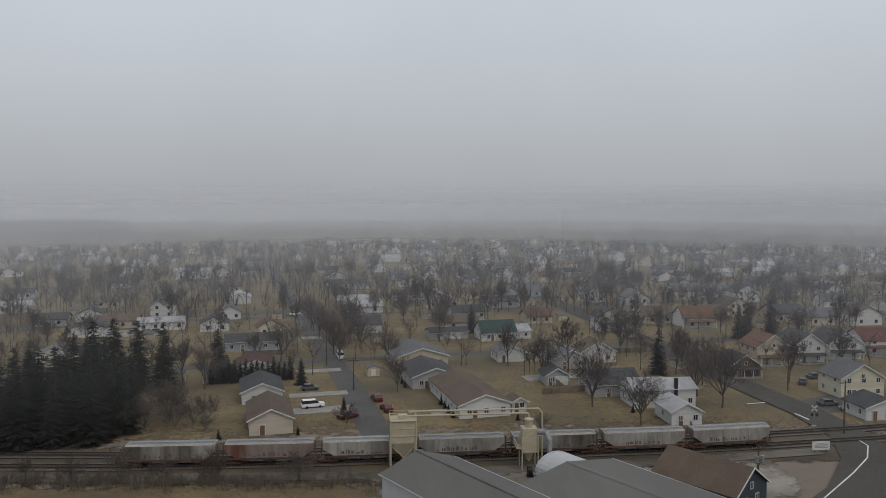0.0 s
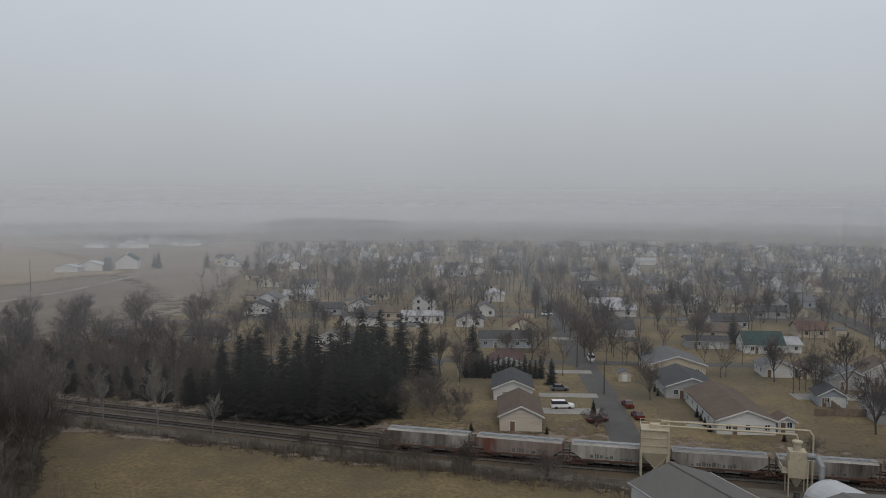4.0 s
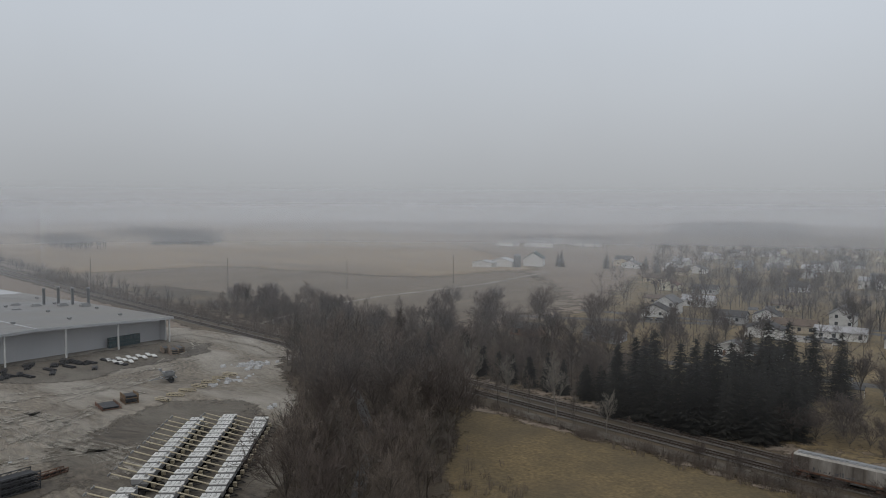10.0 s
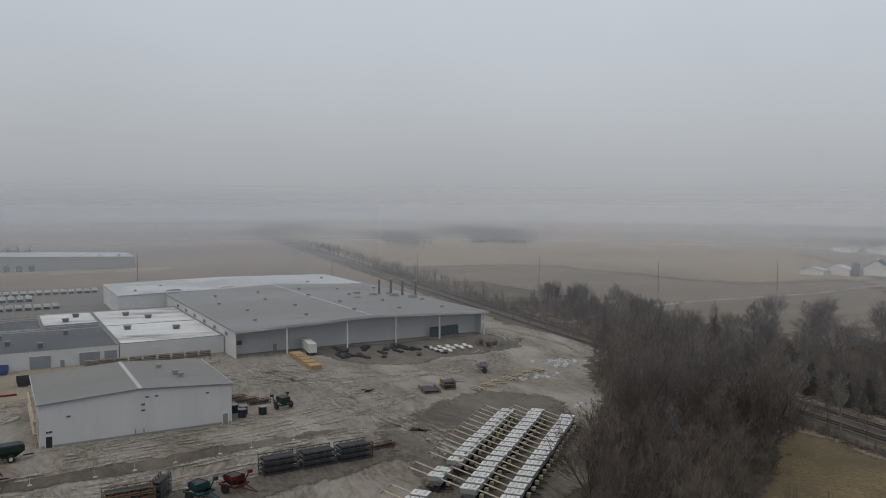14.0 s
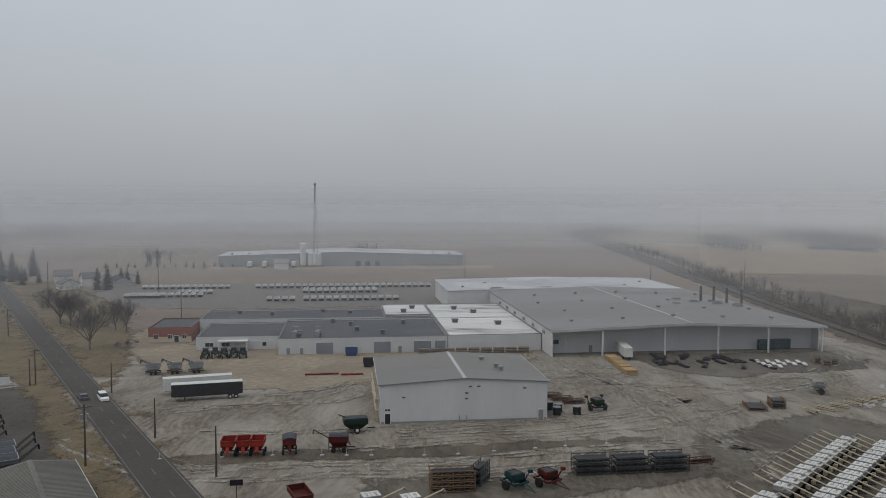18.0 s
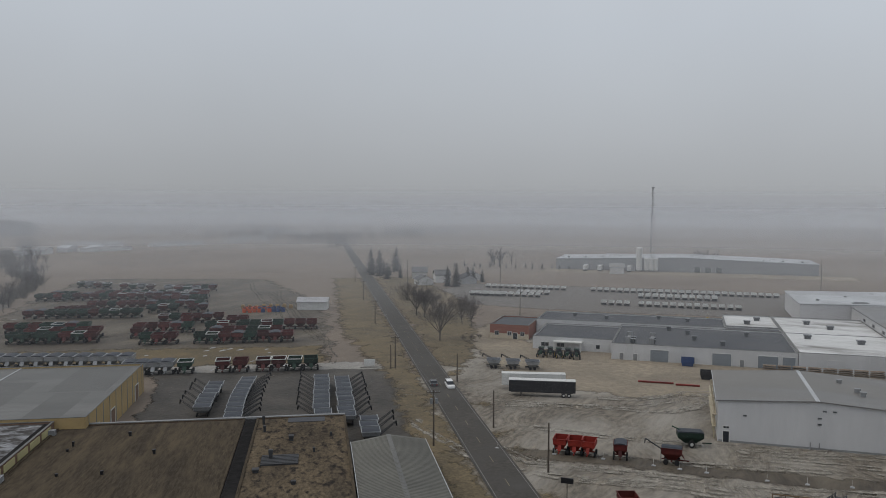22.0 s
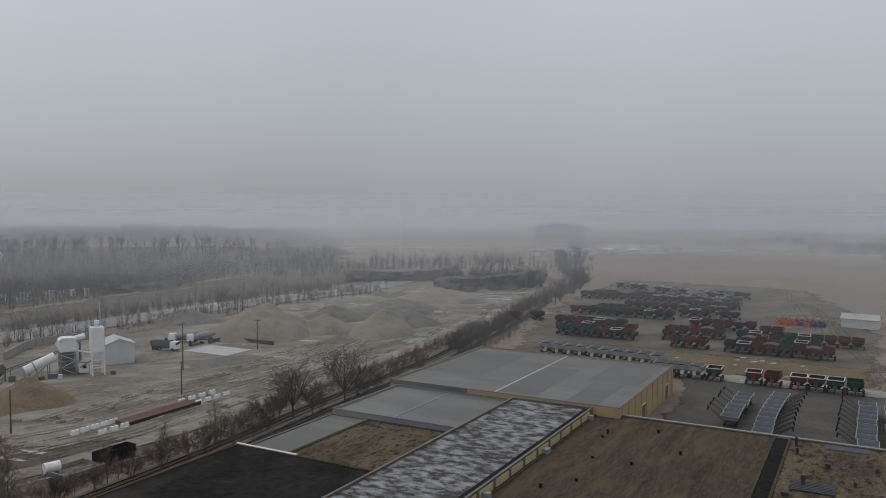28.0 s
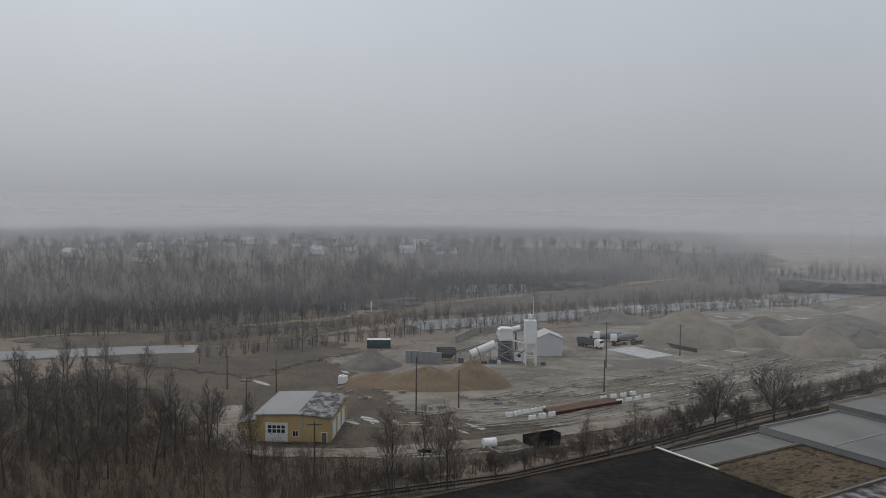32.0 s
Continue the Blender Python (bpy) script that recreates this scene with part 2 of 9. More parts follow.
M["tanroof"] = mat("weathered_tar_roof", (0.118, 0.092, 0.062), (0.066, 0.053, 0.039), 0.13, 0.95, fine=0.4, bump=0.4, c3=(0.024, 0.021, 0.019), s3=0.6, t3=0.575, w3=0.07, coords="Object", stretch=(0.7, 1.3, 1), spec=0.05)
M["streamice"] = mat("thin_stream_ice", (0.088, 0.090, 0.090), (0.050, 0.050, 0.050), 0.25, 0.5, c3=(0.034, 0.031, 0.028), s3=0.12, t3=0.50, w3=0.08)
M["darktar"] = mat("dark_tar_roof", (0.066, 0.053, 0.038), (0.041, 0.034, 0.027), 0.14, 0.95, fine=0.4, bump=0.4, c3=(0.092, 0.073, 0.050), s3=0.28, t3=0.57, w3=0.12, coords="Object", stretch=(0.35, 1.8, 1), spec=0.05)
M["snowroof"] = mat("snow_dusted_roof", (0.052, 0.047, 0.044), (0.034, 0.031, 0.030), 0.35, 0.9, fine=0.4, bump=0.4, c3=(0.235, 0.24, 0.25), s3=0.6, t3=0.52, w3=0.10, coords="Object", stretch=(1.2, 0.7, 1), warp=1.0, wscale=0.35)
M["ribbed"] = mat("ribbed_grey_roof", (0.142, 0.138, 0.122), (0.112, 0.109, 0.098), 0.12, 0.7, 0.0, fine=0.12)
M["flatgrey"] = mat("grey_sheet_roof", (0.120, 0.119, 0.113), (0.094, 0.093, 0.089), 0.07, 0.6, fine=0.18, c3=(0.148, 0.146, 0.139), s3=0.05, coords="Object", stretch=(1.4, 0.4, 1))
M["mendedsheet"] = mat("mended_sheet_roof", (0.110, 0.109, 0.104), (0.090, 0.089, 0.085), 0.07, 0.65, fine=0.18, coords="Object", stretch=(1.4, 0.4, 1))
M["yellow"] = mat("yellow_panel", (0.372, 0.268, 0.125), (0.325, 0.235, 0.110), 0.2, 0.7, fine=0.08, own=0.08)
M["paleyellow"] = mat("pale_yellow_panel", (0.400, 0.360, 0.192), (0.344, 0.308, 0.168), 0.2, 0.7, fine=0.08, own=0.08)
M["redpaint"] = mat("red_machine_paint", (0.078, 0.013, 0.011), (0.055, 0.011, 0.010), 0.8, 0.6, own=0.4, coords="Object")
M["brightred"] = mat("bright_red_paint", (0.230, 0.024, 0.015), (0.175, 0.020, 0.014), 0.8, 0.55, own=0.15, coords="Object")
M["dullmetal"] = mat("dull_grey_metal_roof", (0.128, 0.122, 0.114), (0.105, 0.101, 0.095), 0.06, 0.7, fine=0.1, stretch=(1, 0.2, 1), spec=0.15)
M["greenpaint"] = mat("green_machine_paint", (0.011, 0.034, 0.021), (0.009, 0.026, 0.017), 0.8, 0.6, own=0.35, coords="Object")
M["court"] = mat("damp_grey_court", (0.064, 0.057, 0.050), (0.045, 0.041, 0.036), 0.07, 0.8, bump=0.4, fine=0.35, c3=(0.090, 0.080, 0.068), s3=0.06, t3=0.58, w3=0.1, warp=14.0, wscale=0.03)
M["tealpaint"] = mat("teal_paint", (0.012, 0.044, 0.049), (0.010, 0.034, 0.038), 0.8, 0.55, coords="Object")
M["bluepaint"] = mat("blue_paint", (0.03, 0.06, 0.16), (0.025, 0.05, 0.13), 0.8, 0.5, coords="Object")
M["silverpaint"] = mat("galvanised_sheet", (0.27, 0.278, 0.285), (0.21, 0.218, 0.225), 0.8, 0.5, 0.3, own=0.15, coords="Object")
M["hatchgrey"] = mat("dull_grey_lid", (0.36, 0.36, 0.35), (0.30, 0.30, 0.29), 0.8, 0.6, own=0.1, coords="Object")
M["whitepaint"] = mat("white_machine_paint", (0.544, 0.544, 0.528), (0.464, 0.464, 0.448), 0.8, 0.5, own=0.08, coords="Object")
M["blackpaint"] = mat("black_machine_paint", (0.018, 0.018, 0.02), (0.013, 0.013, 0.015), 0.8, 0.5, own=0.2, coords="Object")
M["tarp"] = mat("dark_blue_tarp", (0.036, 0.041, 0.051), (0.027, 0.031, 0.040), 0.8, 0.6, own=0.12, coords="Object")
M["yellowpaint"] = mat("yellow_machine_paint", (0.50, 0.33, 0.03), (0.42, 0.28, 0.03), 0.8, 0.5, coords="Object")
M["rust"] = mat("rusty_steel", (0.13, 0.068, 0.045), (0.085, 0.05, 0.038), 1.0, 0.8, own=0.25, coords="Object")
M["tyre"] = mat("tyre_rubber", (0.020, 0.020, 0.021), (0.014, 0.014, 0.015), 1.0, 0.85, coords="Object")
M["hopper_grey"] = mat("hopper_car_paint", (0.330, 0.312, 0.285), (0.225, 0.208, 0.188), 0.12, 0.75, fine=0.2, stretch=(1, 1, 0.25), c3=(0.075, 0.062, 0.052), s3=0.16, t3=0.57, w3=0.1, own=0.18)
M["hopper_top"] = mat("pale_wagon_roof", (0.275, 0.262, 0.240), (0.205, 0.193, 0.176), 0.15, 0.75, fine=0.2, c3=(0.16, 0.14, 0.12), s3=0.2, t3=0.6, own=0.1)
M["hopper_rust"] = mat("rust_streaked_car", (0.27, 0.235, 0.215), (0.21, 0.165, 0.14), 0.15, 0.7, fine=0.12, stretch=(1, 1, 0.25), c3=(0.14, 0.06, 0.045), s3=0.2, own=0.1)
M["graffiti"] = mat("sprayed_paint", (0.13, 0.135, 0.14), (0.06, 0.06, 0.065), 1.5, 0.7)
M["darksteel"] = mat("dark_welded_steel", (0.052, 0.054, 0.058), (0.036, 0.036, 0.038), 0.8, 0.7, own=0.15, coords="Object")
M["oldtimber"] = mat("damp_brown_timber", (0.150, 0.098, 0.058), (0.095, 0.064, 0.041), 0.8, 0.9, own=0.25, coords="Object")
M["worn_line"] = mat("worn_road_paint", (0.21, 0.205, 0.195), (0.12, 0.116, 0.108), 0.6, 0.8)
M["creamsteel"] = mat("cream_steel", (0.416, 0.368, 0.272), (0.352, 0.308, 0.224), 0.8, 0.6, coords="Object")
M["wood"] = mat("weathered_wood", (0.20, 0.155, 0.115), (0.145, 0.112, 0.085), 0.8, 0.9, own=0.25, coords="Object")
M["newwood"] = mat("fresh_lumber", (0.315, 0.217, 0.105), (0.270, 0.184, 0.090), 0.8, 0.9, own=0.15, coords="Object")
M["pole"] = mat("utility_pole_wood", (0.085, 0.070, 0.058), (0.06, 0.05, 0.042), 1.2, 0.9)
M["carwhite"] = mat("white_car_paint", (0.70, 0.70, 0.70), (0.66, 0.66, 0.66), 1, 0.3, fine=0)
M["carred"] = mat("red_car_paint", (0.115, 0.018, 0.016), (0.095, 0.015, 0.014), 1, 0.3, fine=0)
M["cargrey"] = mat("grey_car_paint", (0.10, 0.105, 0.11), (0.09, 0.095, 0.10), 1, 0.3, fine=0)
M["lamp_white"] = mat("headlight_glass", (0.8, 0.8, 0.78), (0.75, 0.75, 0.73), 1, 0.2, fine=0)
M["plastic"] = mat("white_plastic", (0.70, 0.70, 0.69), (0.62, 0.62, 0.61), 0.5, 0.6)
M["orange"] = mat("orange_red_paint", (0.50, 0.09, 0.03), (0.40, 0.07, 0.025), 1.0, 0.6, own=0.15, coords="Object")


def haze_sheet_material(name, amount, z_full, z_thin, z_top, tint):
    """A sheet that stands in for mist: mostly clear, the rest scatters the sky's light; its veil thickens upwards from
    the ground and thins out again above.
    """
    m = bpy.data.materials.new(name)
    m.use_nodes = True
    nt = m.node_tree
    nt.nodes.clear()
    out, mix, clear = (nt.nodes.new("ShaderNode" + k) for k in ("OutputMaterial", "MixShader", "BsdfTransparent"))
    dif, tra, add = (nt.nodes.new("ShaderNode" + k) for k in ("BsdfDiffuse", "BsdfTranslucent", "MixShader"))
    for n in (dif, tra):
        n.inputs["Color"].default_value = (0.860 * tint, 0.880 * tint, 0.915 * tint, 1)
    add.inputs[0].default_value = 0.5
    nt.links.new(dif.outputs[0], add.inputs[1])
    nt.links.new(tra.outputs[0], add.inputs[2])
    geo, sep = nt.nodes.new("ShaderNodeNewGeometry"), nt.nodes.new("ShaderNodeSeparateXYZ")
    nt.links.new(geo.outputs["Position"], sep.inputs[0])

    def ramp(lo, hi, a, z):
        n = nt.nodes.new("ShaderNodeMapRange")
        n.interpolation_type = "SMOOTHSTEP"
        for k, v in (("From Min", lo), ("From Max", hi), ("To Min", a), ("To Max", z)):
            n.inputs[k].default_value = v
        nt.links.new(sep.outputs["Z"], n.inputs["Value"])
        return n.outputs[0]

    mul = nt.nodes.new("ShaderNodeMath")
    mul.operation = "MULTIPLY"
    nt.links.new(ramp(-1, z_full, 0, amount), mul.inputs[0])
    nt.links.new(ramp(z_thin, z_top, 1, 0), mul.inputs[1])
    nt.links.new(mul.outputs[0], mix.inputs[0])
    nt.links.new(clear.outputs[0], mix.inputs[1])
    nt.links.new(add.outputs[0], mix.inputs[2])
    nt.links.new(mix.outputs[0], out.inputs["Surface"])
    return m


import mathutils

# ---- tools for building ----
class Shape:
    """Vertices and faces of one mesh in the making."""

    def __init__(self):
        self.v, self.f = [], []

    def add(self, verts, faces):
        n = len(self.v)
        self.v += [tuple(p) for p in verts]
        self.f += [tuple(i + n for i in q) for q in faces]
        return self

    def box(self, x0, x1, y0, y1, z0, z1, m=None):
        c = [Vector((x, y, z)) for z in (z0, z1) for y in (y0, y1) for x in (x0, x1)]
        if m is not None:
            c = [m @ p for p in c]
        return self.add(c, [(0, 2, 3, 1), (4, 5, 7, 6), (0, 1, 5, 4), (2, 6, 7, 3), (0, 4, 6, 2), (1, 3, 7, 5)])

    def tube(self, a, b, r0, r1=None, n=6, caps=True):
        a, b = Vector(a), Vector(b)
        r1 = r0 if r1 is None else r1
        d = (b - a).normalized()
        s = d.cross(Vector((0, 0, 1)) if abs(d.z) < 0.9 else Vector((1, 0, 0))).normalized()
        w = d.cross(s)
        ring = [s * math.cos(6.28319 * i / n) + w * math.sin(6.28319 * i / n) for i in range(n)]
        faces = [(i, (i + 1) % n, n + (i + 1) % n, n + i) for i in range(n)]
        if caps:
            faces += [tuple(range(n))[::-1], tuple(range(n, 2 * n))]
        return self.add([a + q * r0 for q in ring] + [b + q * r1 for q in ring], faces)

    def prism(self, pts, z0, z1):
        n = len(pts)
        faces = [(i, (i + 1) % n, n + (i + 1) % n, n + i) for i in range(n)] + [tuple(range(n))[::-1], tuple(range(n, 2 * n))]
        return self.add([(x, y, z0) for x, y in pts] + [(x, y, z1) for x, y in pts], faces)

    def section(self, pts, y0, y1):
        """A closed outline in x and z, drawn out along y."""
        n = len(pts)
        faces = [(i, n + i, n + (i + 1) % n, (i + 1) % n) for i in range(n)] + [tuple(range(n)), tuple(range(n, 2 * n))[::-1]]
        return self.add([(x, y0, z) for x, z in pts] + [(x, y1, z) for x, z in pts], faces)

    def hopper(self, x0, x1, y0, y1, z0, z1, slope, wall=0.06):
        """An open bin with sloping lower sides."""
        top = [(x0, y0, z1), (x1, y0, z1), (x1, y1, z1), (x0, y1, z1)]
        ix, iy = (x1 - x0) * slope / 2, (y1 - y0) * slope / 2
        low = [(x0 + ix, y0 + iy, z0), (x1 - ix, y0 + iy, z0), (x1 - ix, y1 - iy, z0), (x0 + ix, y1 - iy, z0)]
        zm = z0 + (z1 - z0) * 0.55
        mid = [(x, y, zm) for x, y, _ in top]
        inn = [(x + (wall if x == x0 else -wall), y + (wall if y == y0 else -wall), z) for x, y, z in top]
        inl = [(x, y, zm - 0.1) for x, y, _ in inn]
        f = [(8 + i, 8 + (i + 1) % 4, 4 + (i + 1) % 4, 4 + i) for i in range(4)] + [(4 + i, 4 + (i + 1) % 4, (i + 1) % 4, i) for i in range(4)]
        f += [(i, (i + 1) % 4, 12 + (i + 1) % 4, 12 + i) for i in range(4)] + [(12 + i, 12 + (i + 1) % 4, 16 + (i + 1) % 4, 16 + i) for i in range(4)]
        f += [(8, 11, 10, 9), (16, 17, 18, 19)]
        return self.add(top + mid + low + inn + inl, f)

    def mesh(self, name):
        me = bpy.data.meshes.new(name)
        me.from_pydata(self.v, [], self.f)
        me.update()
        return me


def part(name, shape, material, parent=None, label="", at=None):
    me = shape if isinstance(shape, bpy.types.Mesh) else shape.mesh(name)
    if not me.materials:
        me.materials.append(material)
    ob = new(name, me)
    if at is not None:
        ob.matrix_basis = at
    ob.parent = parent
    if label:
        tagged(ob, label)
    return ob


def thing(name, m, label, category, group=""):
    ob = new(name)
    ob.empty_display_size = 0.5
    ob.matrix_basis = m
    return tagged(ob, label, category, group)


def setting(name, shape, material, label="", category="ground"):
    return tagged(part(name, shape, material), label, category, kind="structure")


SOFT = {}


def soft_edged(material):
    """The same ground material, breaking up into patches and crumbs where the sheet's cover runs out."""
    if material.name in SOFT:
        return SOFT[material.name]
    m = material.copy()
    SOFT[material.name] = m
    nt = m.node_tree
    out = next(n for n in nt.nodes if n.type == "OUTPUT_MATERIAL")
    body = nt.nodes["Principled BSDF"].outputs[0]
    cover, geo, tex, wide, less, mask, mix, clear = (nt.nodes.new("ShaderNode" + k) for k in ("Attribute", "NewGeometry", "TexNoise", "MapRange", "Math", "MapRange", "MixShader", "BsdfTransparent"))
    cover.attribute_name = "cover"
    tex.inputs["Scale"].default_value, tex.inputs["Detail"].default_value, tex.inputs["Roughness"].default_value = 0.22, 6, 0.68
    nt.links.new(geo.outputs["Position"], tex.inputs["Vector"])
    nt.links.new(tex.outputs[0], wide.inputs["Value"])
    wide.inputs["From Min"].default_value, wide.inputs["From Max"].default_value = 0.26, 0.74
    less.operation = "SUBTRACT"
    nt.links.new(cover.outputs["Fac"], less.inputs[0])
    nt.links.new(wide.outputs[0], less.inputs[1])
    nt.links.new(less.outputs[0], mask.inputs["Value"])
    mask.inputs["From Min"].default_value, mask.inputs["From Max"].default_value = -0.2, 0.16
    nt.links.new(mask.outputs[0], mix.inputs[0])
    nt.links.new(clear.outputs[0], mix.inputs[1])
    nt.links.new(body, mix.inputs[2])
    nt.links.new(mix.outputs[0], out.inputs["Surface"])
    return m


def patch(name, pts, z, material, label, rough=1.5, step=2.5, edge=None):
    """An area of ground with an uneven, crumbling edge, laid on the sheet below it."""
    out = []
    for (x0, y0), (x1, y1) in zip(pts, pts[1:] + pts[:1]):
        n = max(1, int(math.hypot(x1 - x0, y1 - y0) / step))
        for i in range(n):
            x, y = x0 + (x1 - x0) * i / n, y0 + (y1 - y0) * i / n
            q = noise.noise_vector(Vector((x * 0.09, y * 0.09, z))) * rough * 1.5 + noise.noise_vector(Vector((x * 0.45, y * 0.45, z))) * rough * 0.6
            out.append((x + q.x, y + q.y))
    rim = np.array(out)
    lo, hi = rim.min(0), rim.max(0)
    grid = max(2.5, math.sqrt((hi[0] - lo[0]) * (hi[1] - lo[1])) / 42)
    edge = max(edge or 2.2 * rough + 1.5, 1.0)
    gx, gy = np.meshgrid(np.arange(lo[0] + grid / 2, hi[0], grid), np.arange(lo[1] + grid / 2, hi[1], grid))
    inner = np.stack((gx.ravel(), gy.ravel()), 1)

    def to_rim(q):
        return np.sqrt(((q[:, None, :] - rim[None, :, :]) ** 2).sum(2).min(1))

    far = to_rim(inner)
    c = np.zeros(len(inner), bool)
    for (x0, y0), (x1, y1) in zip(out, out[1:] + out[:1]):
        if y0 != y1:
            c ^= ((y0 > inner[:, 1]) != (y1 > inner[:, 1])) & (inner[:, 0] < (x1 - x0) * (inner[:, 1] - y0) / (y1 - y0) + x0)
    inner = inner[c & (far > min(edge, grid) * 0.8)]
    every = [Vector(q) for q in out] + [Vector(q) for q in inner.tolist()]
    vs, _, fs = mathutils.geometry.delaunay_2d_cdt(every, [], [list(range(len(out)))], 1, 0.001)[:3]
    me = bpy.data.meshes.new(name)
    me.from_pydata([(q.x, q.y, z) for q in vs], [], [list(f) for f in fs])
    cover = me.attributes.new("cover", "FLOAT", "POINT")
    cover.data.foreach_set("value", np.clip(to_rim(np.array([(q.x, q.y) for q in vs])) / max(edge, grid * 0.9), 0, 1).astype(np.float32))
    me.update()
    return tagged(part(name, me, soft_edged(material)), label, "ground", kind="structure")


def ribbon(pts, width, z=0.0, off=0.0):
    """A strip of even width along a line, to lay as road, track bed or line of paint."""
    s, n = Shape(), len(pts)
    v = []
    for i, (x, y) in enumerate(pts):
        xa, ya = pts[max(i - 1, 0)]
        xb, yb = pts[min(i + 1, n - 1)]
        d = math.hypot(xb - xa, yb - ya)
        nx, ny = -(yb - ya) / d, (xb - xa) / d
        for k in (off + width / 2, off - width / 2):
            v.append((x + nx * k, y + ny * k, z))
    return s.add(v, [(2 * i, 2 * i + 1, 2 * i + 3, 2 * i + 2) for i in range(n - 1)])


def along(pts, step, off=0.0):
    """Places and headings at even steps along a line."""
    res, carry = [], 0.0
    for (x0, y0), (x1, y1) in zip(pts, pts[1:]):
        d = math.hypot(x1 - x0, y1 - y0)
        a = math.atan2(y1 - y0, x1 - x0)
        k = carry
        while k < d:
            res.append((x0 + (x1 - x0) * k / d - math.sin(a) * off, y0 + (y1 - y0) * k / d + math.cos(a) * off, a))
            k += step
        carry = k - d
    return res


FM = pose(-234.2, 21.9, 0, 0, 0, 99.8)
RM = pose(-150, -71, 0, 0, 0, 36.2)


def fxy(u, v):
    p = FM @ Vector((u, v, 0))
    return p.x, p.y


def rxy(u, v):
    p = RM @ Vector((u, v, 0))
    return p.x, p.y


def at_f(u, v, z=0, rz=0):
    return FM @ pose(u, v, z, 0, 0, rz)


def at_r(u, v, z=0, rz=0):
    return RM @ pose(u, v, z, 0, 0, rz)


# ---- ground ----
setting("ground", Shape().add([(-4400, -4400, 0), (4400, -4400, 0), (4400, 4400, 0), (-4400, 4400, 0)], [(0, 1, 2, 3)]), M["field"], "wide flat brown winter farmland")
patch("town_lawns", [(-205, 142), (-150, 139), (-60, 137), (85, 148), (420, 190), (700, 900), (200, 1150), (-330, 1000), (-330, 640), (-290, 420), (-215, 280)], 0.030, M["lawn"],
      "dormant tan and olive town lawns", 4)
patch("ploughed_field", [(-640, 140), (-200, 140), (-205, 290), (-330, 400), (-640, 310)], 0.100, M["plough"], "dark ploughed soil of the near field", 3, edge=22)
patch("stubble_field", [(-1500, 142), (-500, 146), (-500, 250), (-340, 300), (-335, 420), (-560, 570), (-900, 720), (-1500, 700)], 0.220, M["stubble"], "broad tan stubble field", 3, edge=22)
patch("rail_verge", [(-1200, 124), (-205, 124), (-120, 124), (-48, 121), (92, 138), (92, 161), (-50, 149), (-205, 148), (-1200, 145)], 0.080, M["litter"],
      "brown weedy verge of the railway", 1.5)
patch("dry_meadow", [(-134, 124), (-80, 127), (-49, 127), (-8, 129), (-2, 55), (-72, 40), (-98, 76)], 0.120, M["drygrass"], "mown tan winter meadow", 1.2)
patch("grain_yard", [(-14, 131), (60, 139), (62, 125), (30, 95), (-10, 98)], 0.160, M["gravel"], "grey gravel yard of the grain works")
patch("thicket_floor", [(-215, 124), (-150, 126), (-116, 119), (-87, 85), (-60, 52), (-100, 44), (-118, 72), (-165, 100)], 0.200, M["litter"], "dark leaf litter under bare trees", 2)
patch("factory_yard", [fxy(-135, -40), fxy(-120, -130), fxy(-60, -190), fxy(30, -160), fxy(75, -90), fxy(100, -60), fxy(112, 10), fxy(104, 60), fxy(-135, 60)], 0.060, M["gravel"],
      "rutted grey gravel works yard with pale dusty tracks", 2)
patch("tan_lot", [fxy(-135, 78), fxy(-140, 40), fxy(-106, -33), fxy(-74, -36), fxy(-40, -28), fxy(-18, -14), fxy(2, -2), fxy(-30, 13), fxy(-110, 35), fxy(-112, 78)], 0.120, M["sandlot"],
      "pale tan gravel lot before the offices", 2)
patch("tender_ground", [fxy(-8, -145), fxy(28, -135), fxy(58, -80), fxy(44, -62), fxy(2, -82)], 0.160, M["darkgravel"], "dark damp gravel under the parked tenders", 2)
patch("cart_strip", [fxy(-98, -80), fxy(-52, -80), fxy(2, -78), fxy(4, -83), fxy(-40, -89), fxy(-97, -88)], 0.120, M["mud"], "dark strip of ground edged with stones", 0.8)
patch("rack_ground", [fxy(-62, -96), fxy(-20, -96), fxy(8, -93), fxy(6, -103), fxy(-30, -112), fxy(-60, -112)], 0.120, M["darkgravel"], "dark damp ground under stacked racks", 1.2)
patch("canopy_apron", [fxy(20, 3), fxy(88, 3), fxy(96, -12), fxy(84, -28), fxy(36, -34), fxy(22, -16)], 0.120, M["darkgravel"], "dark ground before the open canopy", 1.5)
patch("trailer_lot", [fxy(-190, 125), fxy(-100, 112), fxy(0, 118), fxy(12, 215), fxy(-60, 225), fxy(-190, 215)], 0.030, M["greystone"], "grey lot with rows of trailers", 2)
patch("far_works_yard", [fxy(-160, 305), fxy(45, 300), fxy(50, 335), fxy(-160, 345)], 0.060, M["sandlot"], "tan yard by the far works", 2)
patch("cart_yard", [rxy(-345, -175), rxy(-330, -60), rxy(-205, -25), rxy(-62, -22), rxy(-62, -132), rxy(-120, -150), rxy(-200, -165)], 0.040, M["mud"],
      "dark muddy yard of parked grain carts", 3)
patch("grass_band", [rxy(-100, -128), rxy(-98, -28), rxy(-64, -26), rxy(-66, -132)], 0.080, M["drygrass"], "tan grass band before the cart yard", 2)
patch("front_gravel", [rxy(-66, -82), rxy(-64, -8), rxy(-30, -8), rxy(26, -12), rxy(26, -30), rxy(10, -78), rxy(8, -72), rxy(-38, -72)], 0.120, M["court"], "damp grey gravel court with tenders", 1)
